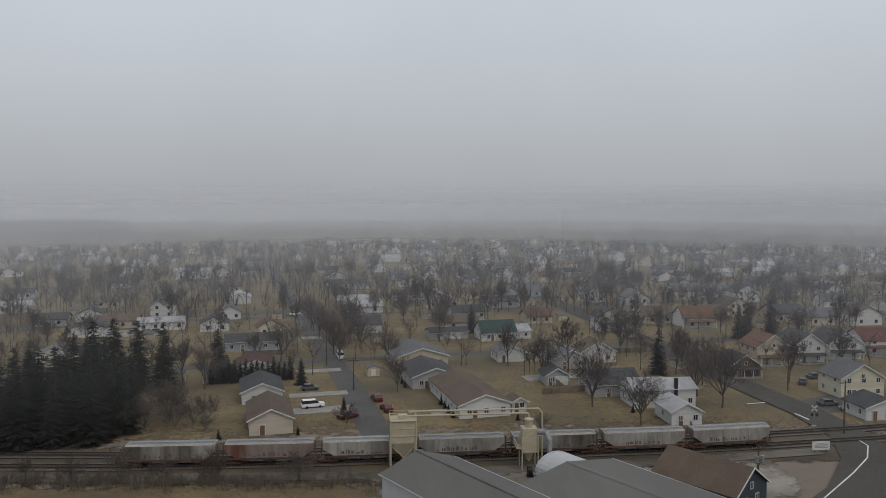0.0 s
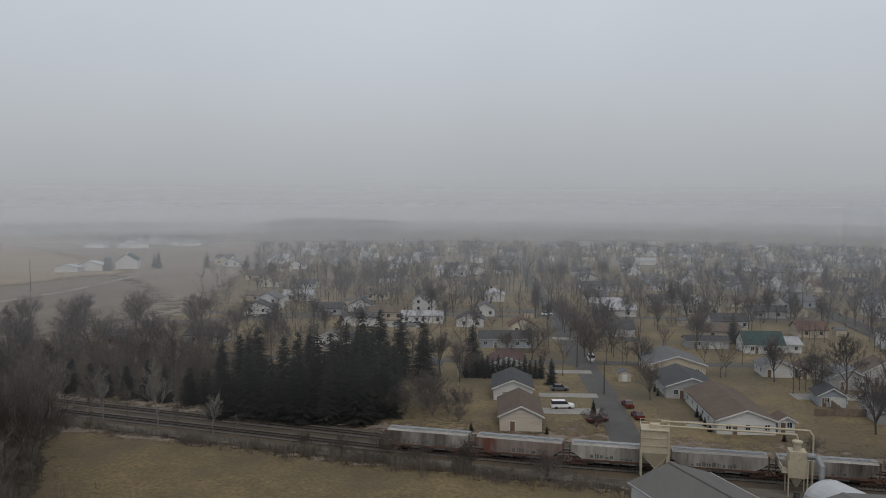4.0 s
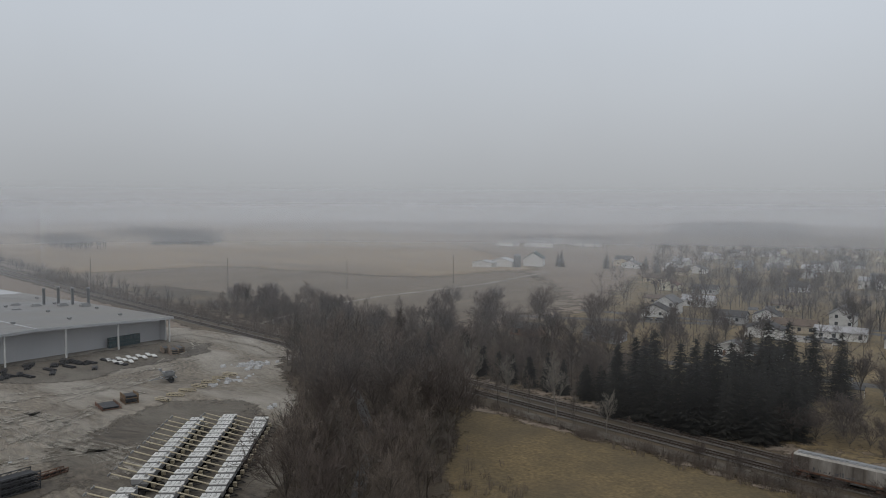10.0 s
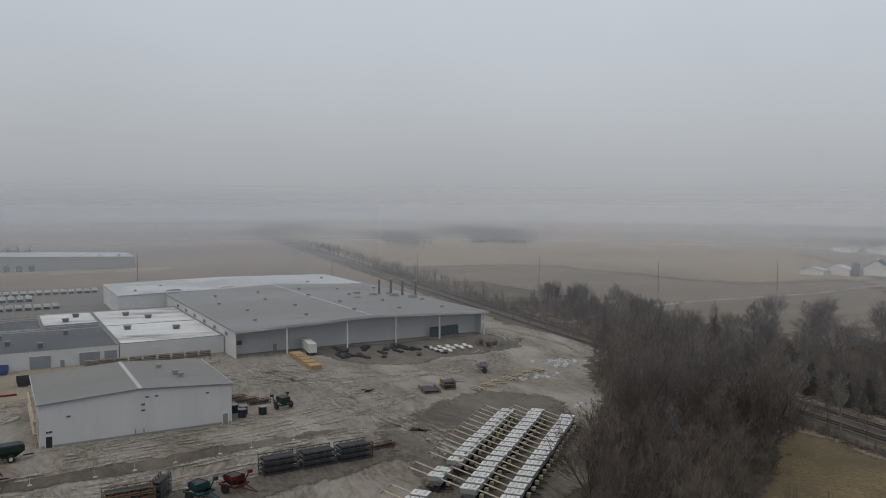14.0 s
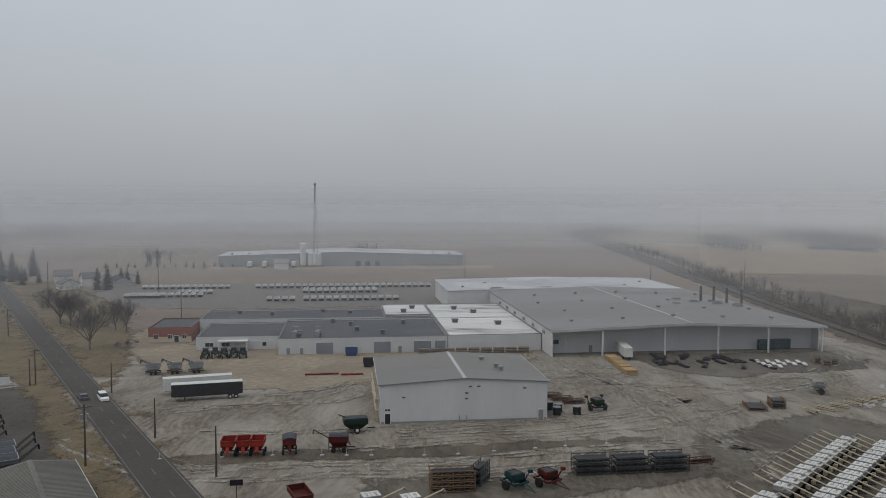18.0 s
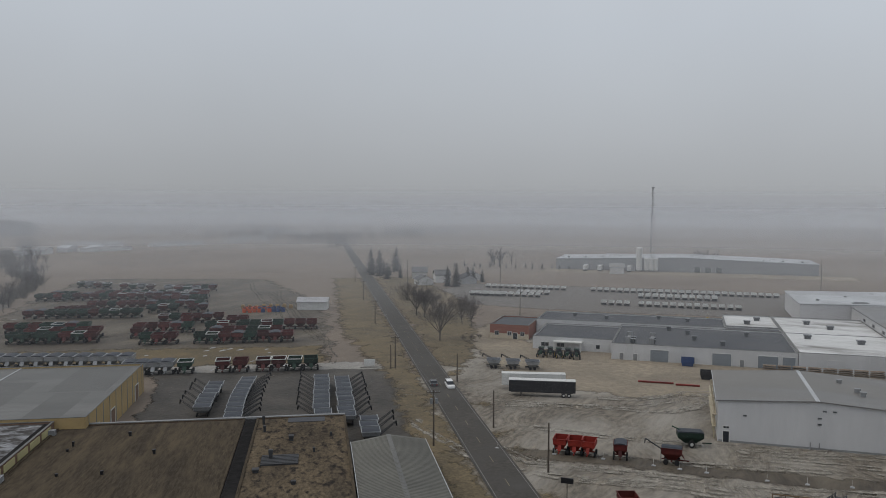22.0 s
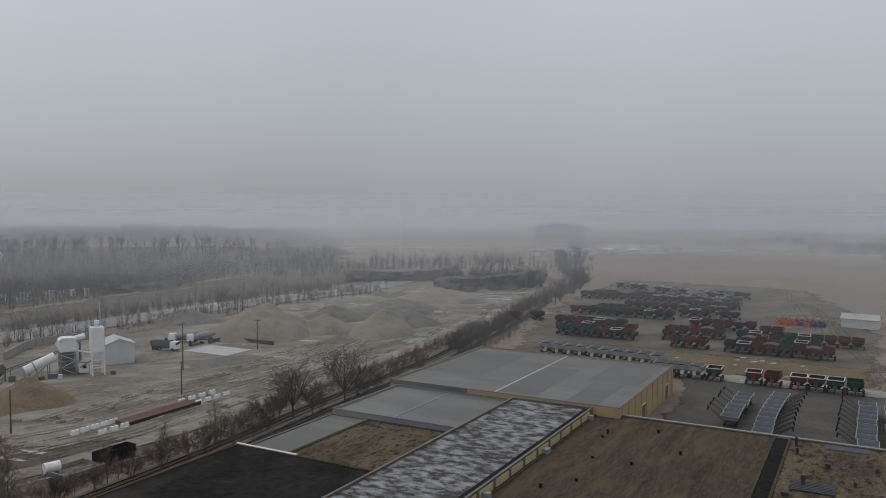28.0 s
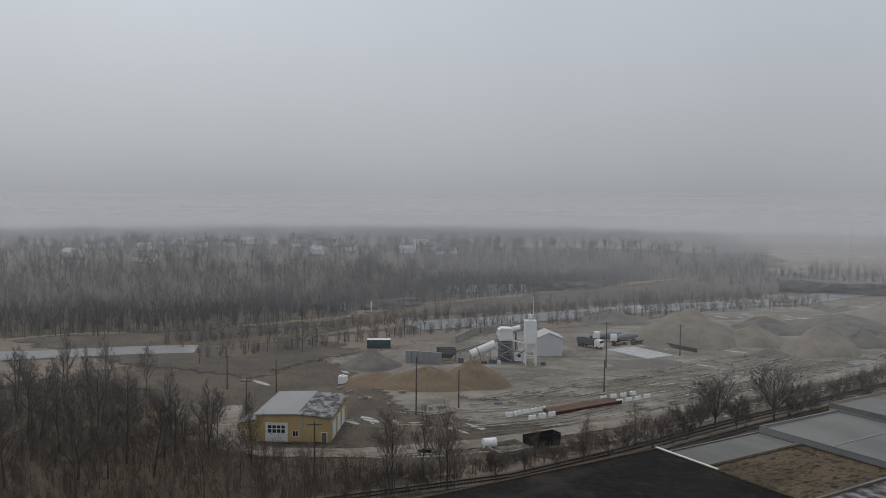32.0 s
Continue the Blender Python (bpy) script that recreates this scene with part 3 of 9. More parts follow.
patch("drive_apron", [rxy(-68, -132), rxy(-67, -6), rxy(-54, -6), rxy(-56, -30), rxy(-57, -132)], 0.170, M["concrete"], "pale concrete drive", 0.6, edge=1.2)
patch("road_verge", [rxy(-330, -24), rxy(-330, -1), rxy(70, -1), rxy(70, -15), rxy(-55, -16), rxy(-120, -26)], 0.220, M["verge"], "tan roadside grass", 1)
patch("road_verge", [rxy(-330, 1), rxy(-330, 32), rxy(-205, 42), rxy(-110, 28), rxy(-70, 18), rxy(-45, 10), rxy(60, 10), rxy(60, 1)], 0.220, M["verge"], "tan roadside grass", 1)
patch("quarry_floor", [(75, -170), (30, -158), (-30, -165), (-120, -240), (-190, -305), (-260, -420), (-150, -440), (-60, -350), (30, -280), (60, -245)], 0.050, M["quarry"],
      "pale rutted quarry and plant yard", 3)
patch("works_waste", [(160, -150), (120, -110), (40, -120), (0, -138), (-30, -165), (20, -178), (60, -245), (110, -230)], 0.100, M["waste"], "rough tan waste ground", 3)
patch("brush_floor", [(140, -190), (140, -90), (35, -108), (0, -133), (40, -140), (62, -150), (90, -190)], 0.150, M["litter"], "dark brush floor", 2)
setting("lane", ribbon([(66, -176), (61, -158), (55, -146), (46, -143.2), (30, -144.5), (6, -153.5), (-20, -170), (-60, -202), (-110, -245), (-150, -290)], 5.5, 0.24), M["gravel"], "pale gravel drive past the garage", "road")
patch("slope_grass", [(100, -300), (45, -250), (70, -200), (110, -215), (150, -235), (185, -255)], 0.200, M["waste"], "tan riverside grass", 3)
patch("bank_grass", [(118, -250), (84, -285), (50, -320), (0, -350), (-57, -395), (-140, -440), (-230, -525), (-200, -615), (-110, -545), (-40, -465), (50, -372), (78, -320), (127, -284)], 0.120, M["waste"],
      "dull brown grass below the far bank", 3)
RIVER = [(330, -190), (230, -215), (156, -226), (106, -243), (78, -268), (40, -304), (0, -330), (-57, -372), (-140, -415), (-230, -500)]
setting("river", ribbon(RIVER[:3] + [(124, -240), (104, -246)], 15, 0.28), M["ice"], "half-frozen grey river with pale ice", "river")
setting("river", ribbon([(112, -243.5), (96, -252), (72, -276), (40, -303)], 4, 0.27), M["mud"], "narrow dull reach of the river", "river")
setting("river", ribbon(RIVER[5:], 22, 0.28), M["ice"], "half-frozen grey river behind the plant", "river")
setting("bank_track", ribbon([(118, -254), (106, -256), (88, -270), (74, -287), (60, -310), (46, -352), (30, -400)], 8, 0.30), M["drygrass"], "tan track along the far bank", "track")
patch("ice_sheet", [(-132, -316), (-150, -306), (-158, -311), (-146, -322), (-134, -326)], 0.14, M["ice"], "pale frozen puddle on the quarry floor", 2)
patch("ice_sheet", [(-96, -252), (-104, -240), (-118, -240), (-124, -252), (-108, -260)], 0.14, M["ice"], "pale frozen puddle on the quarry floor", 2)
patch("ice_sheet", [(-60, -232), (-70, -226), (-84, -232), (-74, -238)], 0.14, M["ice"], "pale frozen puddle on the quarry floor", 2)

setting("stream", ribbon([(-84, 59), (-97.7, 72.4), (-109.4, 83), (-125.5, 96.2), (-144.9, 108.1), (-164.4, 118.8), (-190, 126)], 2.3, 0.27), M["streamice"], "narrow icy stream through the thicket", "stream")

# ---- roads ----
ROAD = [rxy(u, 0) for u in (-1500, -800, -383, -150, -40, 20, 60)] + [(-75, -12), (-40, 20), (-8, 52), (30, 90), (58, 118), (72, 135), (80, 152), (80, 175), (73, 215), (66, 262), (55, 330),
                                                                      (40, 430), (20, 560)]
MAIN = ROAD[:7]
setting("road", ribbon(MAIN, 7.6, 0.28), M["asphalt"], "straight two-lane asphalt country road", "road")
setting("road", ribbon([(30, 88), (52, 108), (66, 122), (76, 137), (81, 152), (80.5, 170), (74, 205), (68, 250), (60, 300), (45, 400), (25, 530)], 8.5, 0.26), M["asphalt"],
        "asphalt road over the railway crossing", "road")
for off in (3.3, -3.3):
    setting("edge_line", ribbon(MAIN, 0.13, 0.305, off), M["worn_line"], "white painted edge line", "road marking")
dashes = Shape()
for u in range(-360, 60, 12):
    q = ribbon([rxy(u, 0), rxy(u + 3.5, 0)], 0.14, 0.305)
    dashes.add(q.v, q.f)
setting("centre_line", dashes, M["dash"], "worn yellow broken centre line", "road marking")
setting("edge_line", ribbon([(46, 104), (60, 120), (70.3, 131.1), (77, 139), (80.9, 146), (81, 149.5)], 0.25, 0.285, 0.0), M["paint_line"], "white curved edge line", "road marking")
for x, y, a in ((77.5, 166, 100), (72, 177, 15)):
    s = Shape().box(-2.4, 2.4, -0.22, 0.22, 0.27, 0.285, pose(x, y, 0, 0, 0, a))
    setting("stop_line", s, M["paint_line"], "white stop line", "road marking")
ST = [(-10.5, 147), (-13, 153.5), (-23.2, 193.6), (-36.9, 241.5), (-51.3, 294.4), (-70, 360), (-120, 540), (-160, 690)]
setting("street", ribbon(ST, 6.6, 0.10), M["street"], "narrow pale residential street", "road")
for v0 in (75, 165, 300, 420):
    c0 = Vector((-13, 153, 0)) + Vector((-0.259, 0.966, 0)) * v0
    setting("street", ribbon([(c0.x - 150, c0.y - 40), (c0.x, c0.y), (c0.x + 95, c0.y + 25), (c0.x + 330, c0.y + 88)], 5.5, 0.085), M["street"], "cross street of the town", "road")
setting("street", ribbon([(-215, 236), (-165, 268), (-120, 300), (-60, 330)], 5.5, 0.09), M["street"], "curving residential street", "road")
setting("street", ribbon([(80, 172), (110, 190), (160, 205), (300, 232)], 10, 0.09), M["street"], "wide pale side street", "road")
setting("lane", ribbon([(-262, 148), (-286, 189), (-299, 234), (-306, 316), (-330, 400)], 3, 0.24), M["gravel"], "dull farm lane beside the field", "road")
setting("lane", ribbon([(-118, 128.5), (-60, 128.8), (-12, 130), (40, 137), (70, 143)], 3.6, 0.20), M["darkgravel"], "dull gravel track beside the rails", "road")
setting("lane", ribbon([fxy(92, -60), fxy(104, -30), fxy(104, 10), fxy(90, 12)], 9, 0.19), M["gravel"], "pale curved yard track", "road")
for x, y, a, ln, w in ((-27, 172, 15, 13, 5), (-30, 186, 15, 14, 4), (-34, 212, 15, 12, 4), (0, 196, 15, 12, 4), (5, 172, 15, 16, 4), (-110, 272, 15, 22, 14), (-48, 262, 15, 14, 5), (30, 205, 15, 18, 6)):
    setting("driveway", Shape().box(-ln / 2, ln / 2, -w / 2, w / 2, 0.04, 0.12, pose(x, y, 0, 0, 0, a)), M["concrete"], "pale concrete driveway", "driveway")

# ---- railways ----
TRACK = [(-1500, 118), (-700, 128), (-284, 132), (-145, 134.6), (-57, 134.2), (-24, 136.4), (12, 140.2), (46, 144), (62, 146.6), (84, 150.6), (140, 163), (400, 225)]
QTRACK = [(60, -106), (28, -121), (0, -135), (-21, -152), (-49, -177), (-100, -219), (-150, -268), (-205, -328), (-290, -418), (-520, -760)]


def railway(name, pts, off, near):
    t = tagged(new(name), "rusty steel railway track on dark ties", "railway track", kind="structure")
    part("ballast", ribbon(pts, 4.2, 0.24, off), M["ballast"], t)
    for k in (-0.72, 0.72):
        r = ribbon(pts, 0.16, 0.48, off + k)
        up = ribbon(pts, 0.16, 0.18, off + k)
        n = len(r.v)
        r.add(up.v, [])
        r.f += [(2 * i, 2 * i + 2, n + 2 * i + 2, n + 2 * i) for i in range(n // 2 - 1)] + [(2 * i + 1, n + 2 * i + 1, n + 2 * i + 3, 2 * i + 3) for i in range(n // 2 - 1)]
        part("rail", r, M["rail"], t)
    s = Shape()
    for x, y, a in along(pts, 0.62, off):
        if near(x, y):
            s.box(-0.12, 0.12, -1.3, 1.3, 0.2, 0.32, Matrix.Translation((x, y, 0)) @ Matrix.Rotation(a, 4, "Z"))
    tagged(part("ties", s, M["tie"], t), kind="stuff")


railway("railway_track", TRACK, 0.0, lambda x, y: -420 < x < 110)
railway("railway_track", TRACK, 6.6, lambda x, y: -420 < x < 110)
railway("railway_track", QTRACK, 0.0, lambda x, y: y > -330)
railway("railway_track", QTRACK, -5.5, lambda x, y: y > -330)


# ---- wheel tracks in the yards ----
def ruts(name, line, offs, widths, material, label, seed, wob=3.0, strength=0.62):
    """Worn wheel tracks along a line, each wandering on its own."""
    rr, sh, cover = random.Random(seed), Shape(), []
    for off in offs:
        o, w, ph = off + rr.uniform(-1, 1), rr.uniform(*widths), rr.uniform(0, 40)
        pts = [(x, y) for x, y, a in along(line, 4.0, o)]
        pts = [(x + wob * noise.noise(Vector((x * 0.03, y * 0.03, ph))), y + wob * noise.noise(Vector((x * 0.03, y * 0.03, ph + 9)))) for x, y in pts]
        i0, i1 = int(len(pts) * rr.uniform(0, 0.35)), int(len(pts) * rr.uniform(0.55, 1.0))
        if i1 - i0 > 3:
            for gap in (-0.9, 0.9):
                for side in (-1, 1):
                    q = ribbon(pts[i0:i1], w, 0.228 + 0.002 * rr.random(), gap + side * w / 2)
                    # cover: full along the middle of the wheel track, none at its edges
                    cover += [strength if (k % 2 == 0) == (side < 0) else 0.0 for k in range(len(q.v))]
                    sh.add(q.v, q.f)
    me = sh.mesh(name)
    me.attributes.new("cover", "FLOAT", "POINT").data.foreach_set("value", cover)
    tagged(part(name, me, soft_edged(material)), label, "track", kind="stuff")


QLANE = [(52, -168), (20, -166), (-5, -176), (-28, -196), (-60, -222), (-105, -262), (-140, -300), (-175, -350)]
YARD_LOOPS = ([(-118, -62), (-90, -92), (-45, -93), (0, -88), (22, -92), (40, -100)], [(-100, -70), (-60, -74), (-20, -72), (20, -60), (60, -40), (92, -20), (104, 8)], [(10, -120), (16, -90), (14, -60), (8, -25), (6, -4)],
              [(-105, -45), (-70, -40), (-58, -28), (-20, -22), (10, -30), (40, -42), (75, -34), (100, -8)])
for k, loop in enumerate(YARD_LOOPS):
    loop = [fxy(u, v) for u, v in loop]
    ruts("wheel_tracks", loop, (-6, -2, 1.5, 5), (0.9, 1.9), M["palegravel"], "pale dusty wheel tracks across the works yard", 20 + k, 5.0, 0.5)
ruts("wheel_tracks", QLANE, (-22, -15, -9, -4, 0, 5, 9, 14, 20), (0.6, 1.5), M["palegravel"], "pale wheel tracks across the quarry yard", 1)
ruts("wheel_tracks", QLANE, (-18, -11, -6, 2, 7, 12, 17), (0.6, 1.3), M["darkgravel"], "dark muddy wheel tracks across the quarry yard", 2, 3.0, 0.45)
ruts("wheel_tracks", [rxy(-330, -70), rxy(-230, -55), rxy(-130, -36), rxy(-70, -30), rxy(-50, -50), rxy(-48, -75)], (-4, 0, 3, 7), (0.4, 0.9), M["mud"], "dark muddy wheel tracks of the cart yard", 6)
ruts("wheel_tracks", [rxy(-128, -145), rxy(-128, -100), rxy(-126, -60), rxy(-112, -40)], (-5, 0, 5), (0.4, 0.9), M["mud"], "dark wheel tracks between the carts", 7)


# ---- works buildings ----
def window(parent, x, y, z, w, h, rz=0, face=M["trim"], far=False):
    """A framed pane on a wall, facing local -y."""
    m = pose(x, y, z, 0, 0, rz)
    if far:
        return part("window", Shape().box(-w / 2, w / 2, -0.04, 0.04, 0, h), M["glass"], parent, at=m)
    fr = Shape()
    for a in ((-w / 2, -w / 2 + 0.09, 0, h), (w / 2 - 0.09, w / 2, 0, h), (-w / 2, w / 2, 0, 0.09), (-w / 2, w / 2, h - 0.09, h), (-0.03, 0.03, 0, h)):
        fr.box(a[0], a[1], -0.07, 0.04, a[2], a[3])
    ob = part("window", fr, face, parent, at=m)
    part("pane", Shape().box(-w / 2 + 0.05, w / 2 - 0.05, -0.03, 0.03, 0.05, h - 0.05), M["glass"], ob)
    return ob


def door(parent, x, y, w, h, rz=0, material=None, name="door", ribs=4):
    s = Shape().box(-w / 2, w / 2, -0.05, 0.05, 0, h)
    for i in range(1, ribs):
        s.box(-w / 2 + 0.05, w / 2 - 0.05, -0.08, -0.04, h * i / ribs - 0.03, h * i / ribs + 0.03)
    ob = part(name, s, material or M["bluepanel"], parent, at=pose(x, y, 0, 0, 0, rz))
    fr = Shape().box(-w / 2 - 0.14, -w / 2, -0.1, 0.06, 0, h + 0.14).box(w / 2, w / 2 + 0.14, -0.1, 0.06, 0, h + 0.14).box(-w / 2, w / 2, -0.1, 0.06, h, h + 0.14)
    part("door_frame", fr, M["trim"], ob)
    return ob


def hall(name, m, w, d, eave, rise, wall, roof, label, category="factory hall", over=0.35, ribs=0, cap=None):
    """A low gabled hall: local x across, y away; the ridge runs along y."""
    t = thing(name, m, label, category)
    k = 0.25
    for nm, (x0, x1, y0, y1) in dict(front=(0, w, 0, k), back=(0, w, d - k, d), side=(0, k, k, d - k), flank=(w - k, w, k, d - k)).items():
        s = Shape()
        if nm in ("front", "back") and rise:
            s.section([(x0, 0), (x1, 0), (x1, eave), (w / 2, eave + rise), (x0, eave)], y0, y1)
        else:
            s.box(x0, x1, y0, y1, 0, eave)
        part("wall", s, wall, t)
    th = 0.22
    s = Shape().section([(-over, eave), (w / 2, eave + rise), (w + over, eave), (w + over, eave + th), (w / 2, eave + rise + th), (-over, eave + th)], -over, d + over)
    r = part("roof", s, roof, t)
    if ribs:
        s = Shape()
        for i in range(int(d / ribs)):
            y = ribs * (i + 0.5)
            for sx in (0, 1):
                xa = -over if sx == 0 else w + over
                s.add([(xa, y - 0.05, eave + th), (w / 2, y - 0.05, eave + rise + th), (w / 2, y + 0.05, eave + rise + th), (xa, y + 0.05, eave + th),
                       (xa, y, eave + th + 0.08), (w / 2, y, eave + rise + th + 0.08)], [(0, 1, 5, 4), (4, 5, 2, 3)])
        part("roof_ribs", s, roof, r)
    if rise:
        part("ridge_cap", Shape().section([(w / 2 - 0.4, eave + rise + th - 0.01), (w / 2, eave + rise + th + 0.05), (w / 2 + 0.4, eave + rise + th - 0.01), (w / 2, eave + rise + 0.1)],
                                          -over, d + over), cap or M["whitemetal"], r)
    for x in (-over - 0.12, w + over):
        part("gutter", Shape().box(x, x + 0.12, -over, d + over, eave + 0.02, eave + th + 0.03), M["whitemetal"], r)
    return t


def roof_vent(parent, x, y, z, s=1.0, h=0.8, paint=None):
    ob = part("roof_vent", Shape().box(-s / 2, s / 2, -s / 2, s / 2, 0, h * 0.7).box(-s * 0.62, s * 0.62, -s * 0.62, s * 0.62, h * 0.7, h), paint or M["cargrey"], parent, at=pose(x, y, z))
    return ob


def flat_block(name, m, x0, x1, y0, y1, h, wall, roof, label, category="works building", parapet=0.35):
    t = thing(name, m, label, category)
    k = 0.3
    for a in ((x0, x1, y0, y0 + k), (x0, x1, y1 - k, y1), (x0, x0 + k, y0 + k, y1 - k), (x1 - k, x1, y0 + k, y1 - k)):
        part("wall", Shape().box(*a, 0, h), wall, t)
    r = part("roof", Shape().box(x0 + k, x1 - k, y0 + k, y1 - k, h - 0.5, h - parapet), roof, t)
    e = Shape()
    for a in ((x0 - 0.06, x1 + 0.06, y0 - 0.06, y0 + k + 0.06), (x0 - 0.06, x1 + 0.06, y1 - k - 0.06, y1 + 0.06), (x0 - 0.06, x0 + k + 0.06, y0 + k, y1 - k), (x1 - k - 0.06, x1 + 0.06, y0 + k, y1 - k)):
        e.box(*a, h, h + 0.08)
    part("coping", e, M["darktar"] if roof in (M["tanroof"], M["darktar"], M["blackroof"]) else M["flatgrey"], r)
    return t


# the large hall with its open front
big = thing("factory_hall", FM, "very large grey metal hall with an open canopy front", "factory hall")
part("wall", Shape().section([(0, 0), (88, 0), (88, 8.0), (44, 9.6), (0, 8.0)], 6.4, 6.7), M["panel"], big)
part("wall", Shape().box(0, 0.3, 0, 6.4, 0, 8).box(0, 0.3, 6.7, 103, 0, 8), M["panel"], big)
part("wall", Shape().box(87.7, 88, 3, 6.4, 0, 8).box(87.7, 88, 6.7, 103, 0, 8), M["panel"], big)
big_roof = part("roof", Shape().section([(-0.5, 8), (44, 9.6), (88.5, 8), (88.5, 8.3), (44, 9.9), (-0.5, 8.3)], -0.6, 103), M["greymetal"], big)
part("fascia", Shape().section([(-0.5, 7.55), (44, 9.15), (88.5, 7.55), (88.5, 8.34), (44, 9.94), (-0.5, 8.34)], -0.75, -0.6), M["whitemetal"], big_roof)
part("ridge_cap", Shape().box(43.7, 44.3, -0.6, 103, 9.88, 9.97), M["whitemetal"], big_roof)
for u in (15.7, 35.5, 52.7, 69.2, 87.2):
    part("canopy_post", Shape().box(u - 0.22, u + 0.22, -0.2, 0.2, 0, 8.2 + 1.5 * (1 - abs(u - 44) / 44) - 0.35), M["whitepaint"], big)
door(big, 8.6, 6.35, 5.2, 4.6, 0, M["panel"], "roller_door", 5)
door(big, 14.0, 6.35, 1.2, 2.3, 0, M["greypanel"])
window(big, 2.6, 6.35, 2.8, 2.4, 1.4, 0, M["greypanel"])
for i in range(5):
    for j in range(4):
        roof_vent(big_roof, 10 + 17 * i + (j % 2) * 4, 14 + 22 * j, 8.3 + 1.6 * (1 - abs(10 + 17 * i + (j % 2) * 4 - 44) / 44) - 0.1, 0.9, 0.75, M["greypanel"])
for i, v in enumerate((10, 24, 38, 52, 66, 80)):
    window(big, -0.05, v, 5.6, 3.0, 1.0, -90, M["greypanel"])
for u, v in ((74.6, 58.8), (79.9, 58.9), (82.2, 53), (86, 49)):
    st = part("exhaust_stack", Shape().tube((0, 0, 0), (0, 0, 6.4), 0.5, 0.5, 10), M["cargrey"], big_roof, at=pose(u, v, 8.1))
    part("stack_cap", Shape().tube((0, 0, 6.3), (0, 0, 6.7), 0.62, 0.62, 10), M["greypanel"], st)
for u, v in ((70, 55), (77, 50), (66, 62), (60, 48), (82, 44)):
    part("roof_unit", Shape().box(-1.6, 1.6, -1, 1, 0, 1.1).box(-1.2, 1.2, -0.6, 0.6, 1.1, 1.5), M["greypanel"], big_roof, at=pose(u, v, 8.3))
t = hall("factory_hall", at_f(-18, 104), 105, 48, 8.2, 0.9, M["panel"], M["whitemetal"], "pale metal-roofed hall behind the grey one")
for i in range(8):
    roof_vent(t, 8 + 12.5 * i, 12 + 14 * (i % 3), 8.5, 1.0, 0.7, M["greypanel"])
for u in (22, 44):
    part("roof_unit", Shape().box(-3, 3, -0.9, 0.9, 0, 0.7).box(-2.4, 2.4, -0.5, 0.5, 0.7, 1.0), M["greypanel"], t, at=pose(u, 4, 8.4))

mid = hall("storage_hall", at_f(-54.5, -65), 36, 28.5, 8.2, 1.1, M["panel"], M["greymetal"], "white metal storage hall with a grey gabled roof")
door(mid, 1.6, -0.05, 1.1, 2.2, 0, M["glass"], "glass_door", 2)
door(mid, 34.6, -0.05, 1.1, 2.2, 0, M["greypanel"])
window(mid, 1.6, -0.05, 2.7, 1.2, 0.6)
for x, z in ((18.4, 6.2), (18.4, 5.0), (19.2, 7.6), (5, 5.6), (31, 7.0), (21, 7.6)):
    part("wall_vent", Shape().box(-0.35, 0.35, -0.12, 0.02, -0.15, 0.15), M["cargrey"], mid, at=pose(x, -0.02, z))
for x in (16.8, 18.4):
    part("vent_pipe", Shape().tube((0, 0, 0), (0, 0, 1.5), 0.12, 0.12, 6), M["greypanel"], mid, at=pose(x, -0.5, 0))
for i in range(5):
    part("steel_column", Shape().box(-0.15, 0.15, -0.15, 0.15, 0, 7.2), M["creamsteel"], mid, at=pose(-0.6, 2 + 5.5 * i, 0))
part("platform_rail", Shape().box(-1.0, -0.2, 1, 27, 2.6, 2.75).box(-1.0, -0.2, 1, 27, 5.0, 5.15), M["creamsteel"], mid)
for x, y in ((27, 12), (27.5, 9), (25, 20)):
    roof_vent(mid, x, y, 8.8, 0.9, 1.1, M["greypanel"])
part("wall_plinth", Shape().box(0.2, 35.8, -0.06, 0.0, 0, 0.45), M["greypanel"], mid)

office = flat_block("office_building", FM, -82, -30.2, 12, 50, 5.0, M["panel"], M["darkroof"], "long low white works building with a dark flat roof")
flat_block("works_building", FM, -47.5, -30.3, 50.3, 57, 5.05, M["panel"], M["darkroof"], "narrow dark-roofed link between the works ranges")
for u, w in ((-68, 5.2), (-50.5, 5.2), (-38, 5.4), (-32.5, 3.4)):
    door(office, u, 11.9, w, 3.6, 0, M["bluepanel"], "dock_door", 5)
for u in (-79, -75, -58.5, -45):
    door(office, u, 11.9, 1.1, 2.1, 0, M["greypanel"])
for u, v in ((-76, 16), (-76, 20), (-70, 16), (-70, 20), (-58, 27), (-50, 20), (-42, 40), (-60, 38), (-66, 44)):
    roof_vent(office, u, v, 4.6, 1.2, 1.4)
for u in (-77.5, -70.5):
    part("roof_duct", Shape().box(-0.5, 0.5, -5, 5, 0, 1.0).box(-0.8, 0.8, -5.6, -4.6, 0, 2.0).box(-0.8, 0.8, 4.6, 5.6, 0, 2.0), M["greypanel"], office, at=pose(u, 20, 4.6))
wingo = flat_block("office_building", FM, -108, -82.2, 22, 50, 4.2, M["panel"], M["darkroof"], "white office wing with a dark flat roof")
for u in (-104, -99, -86.5):
    window(wingo, u, 21.95, 1.0, 2.6, 1.4)
for u in (-93.5, -90, -85):
    door(wingo, u, 21.9, 2.6, 2.6, 0, M["panel"], "garage_door", 4)
part("entrance_canopy", Shape().box(-101, -92, 19.4, 22, 2.9, 3.2).box(-100.9, -100.6, 19.5, 19.8, 0, 2.9).box(-92.4, -92.1, 19.5, 19.8, 0, 2.9), M["trim"], wingo)
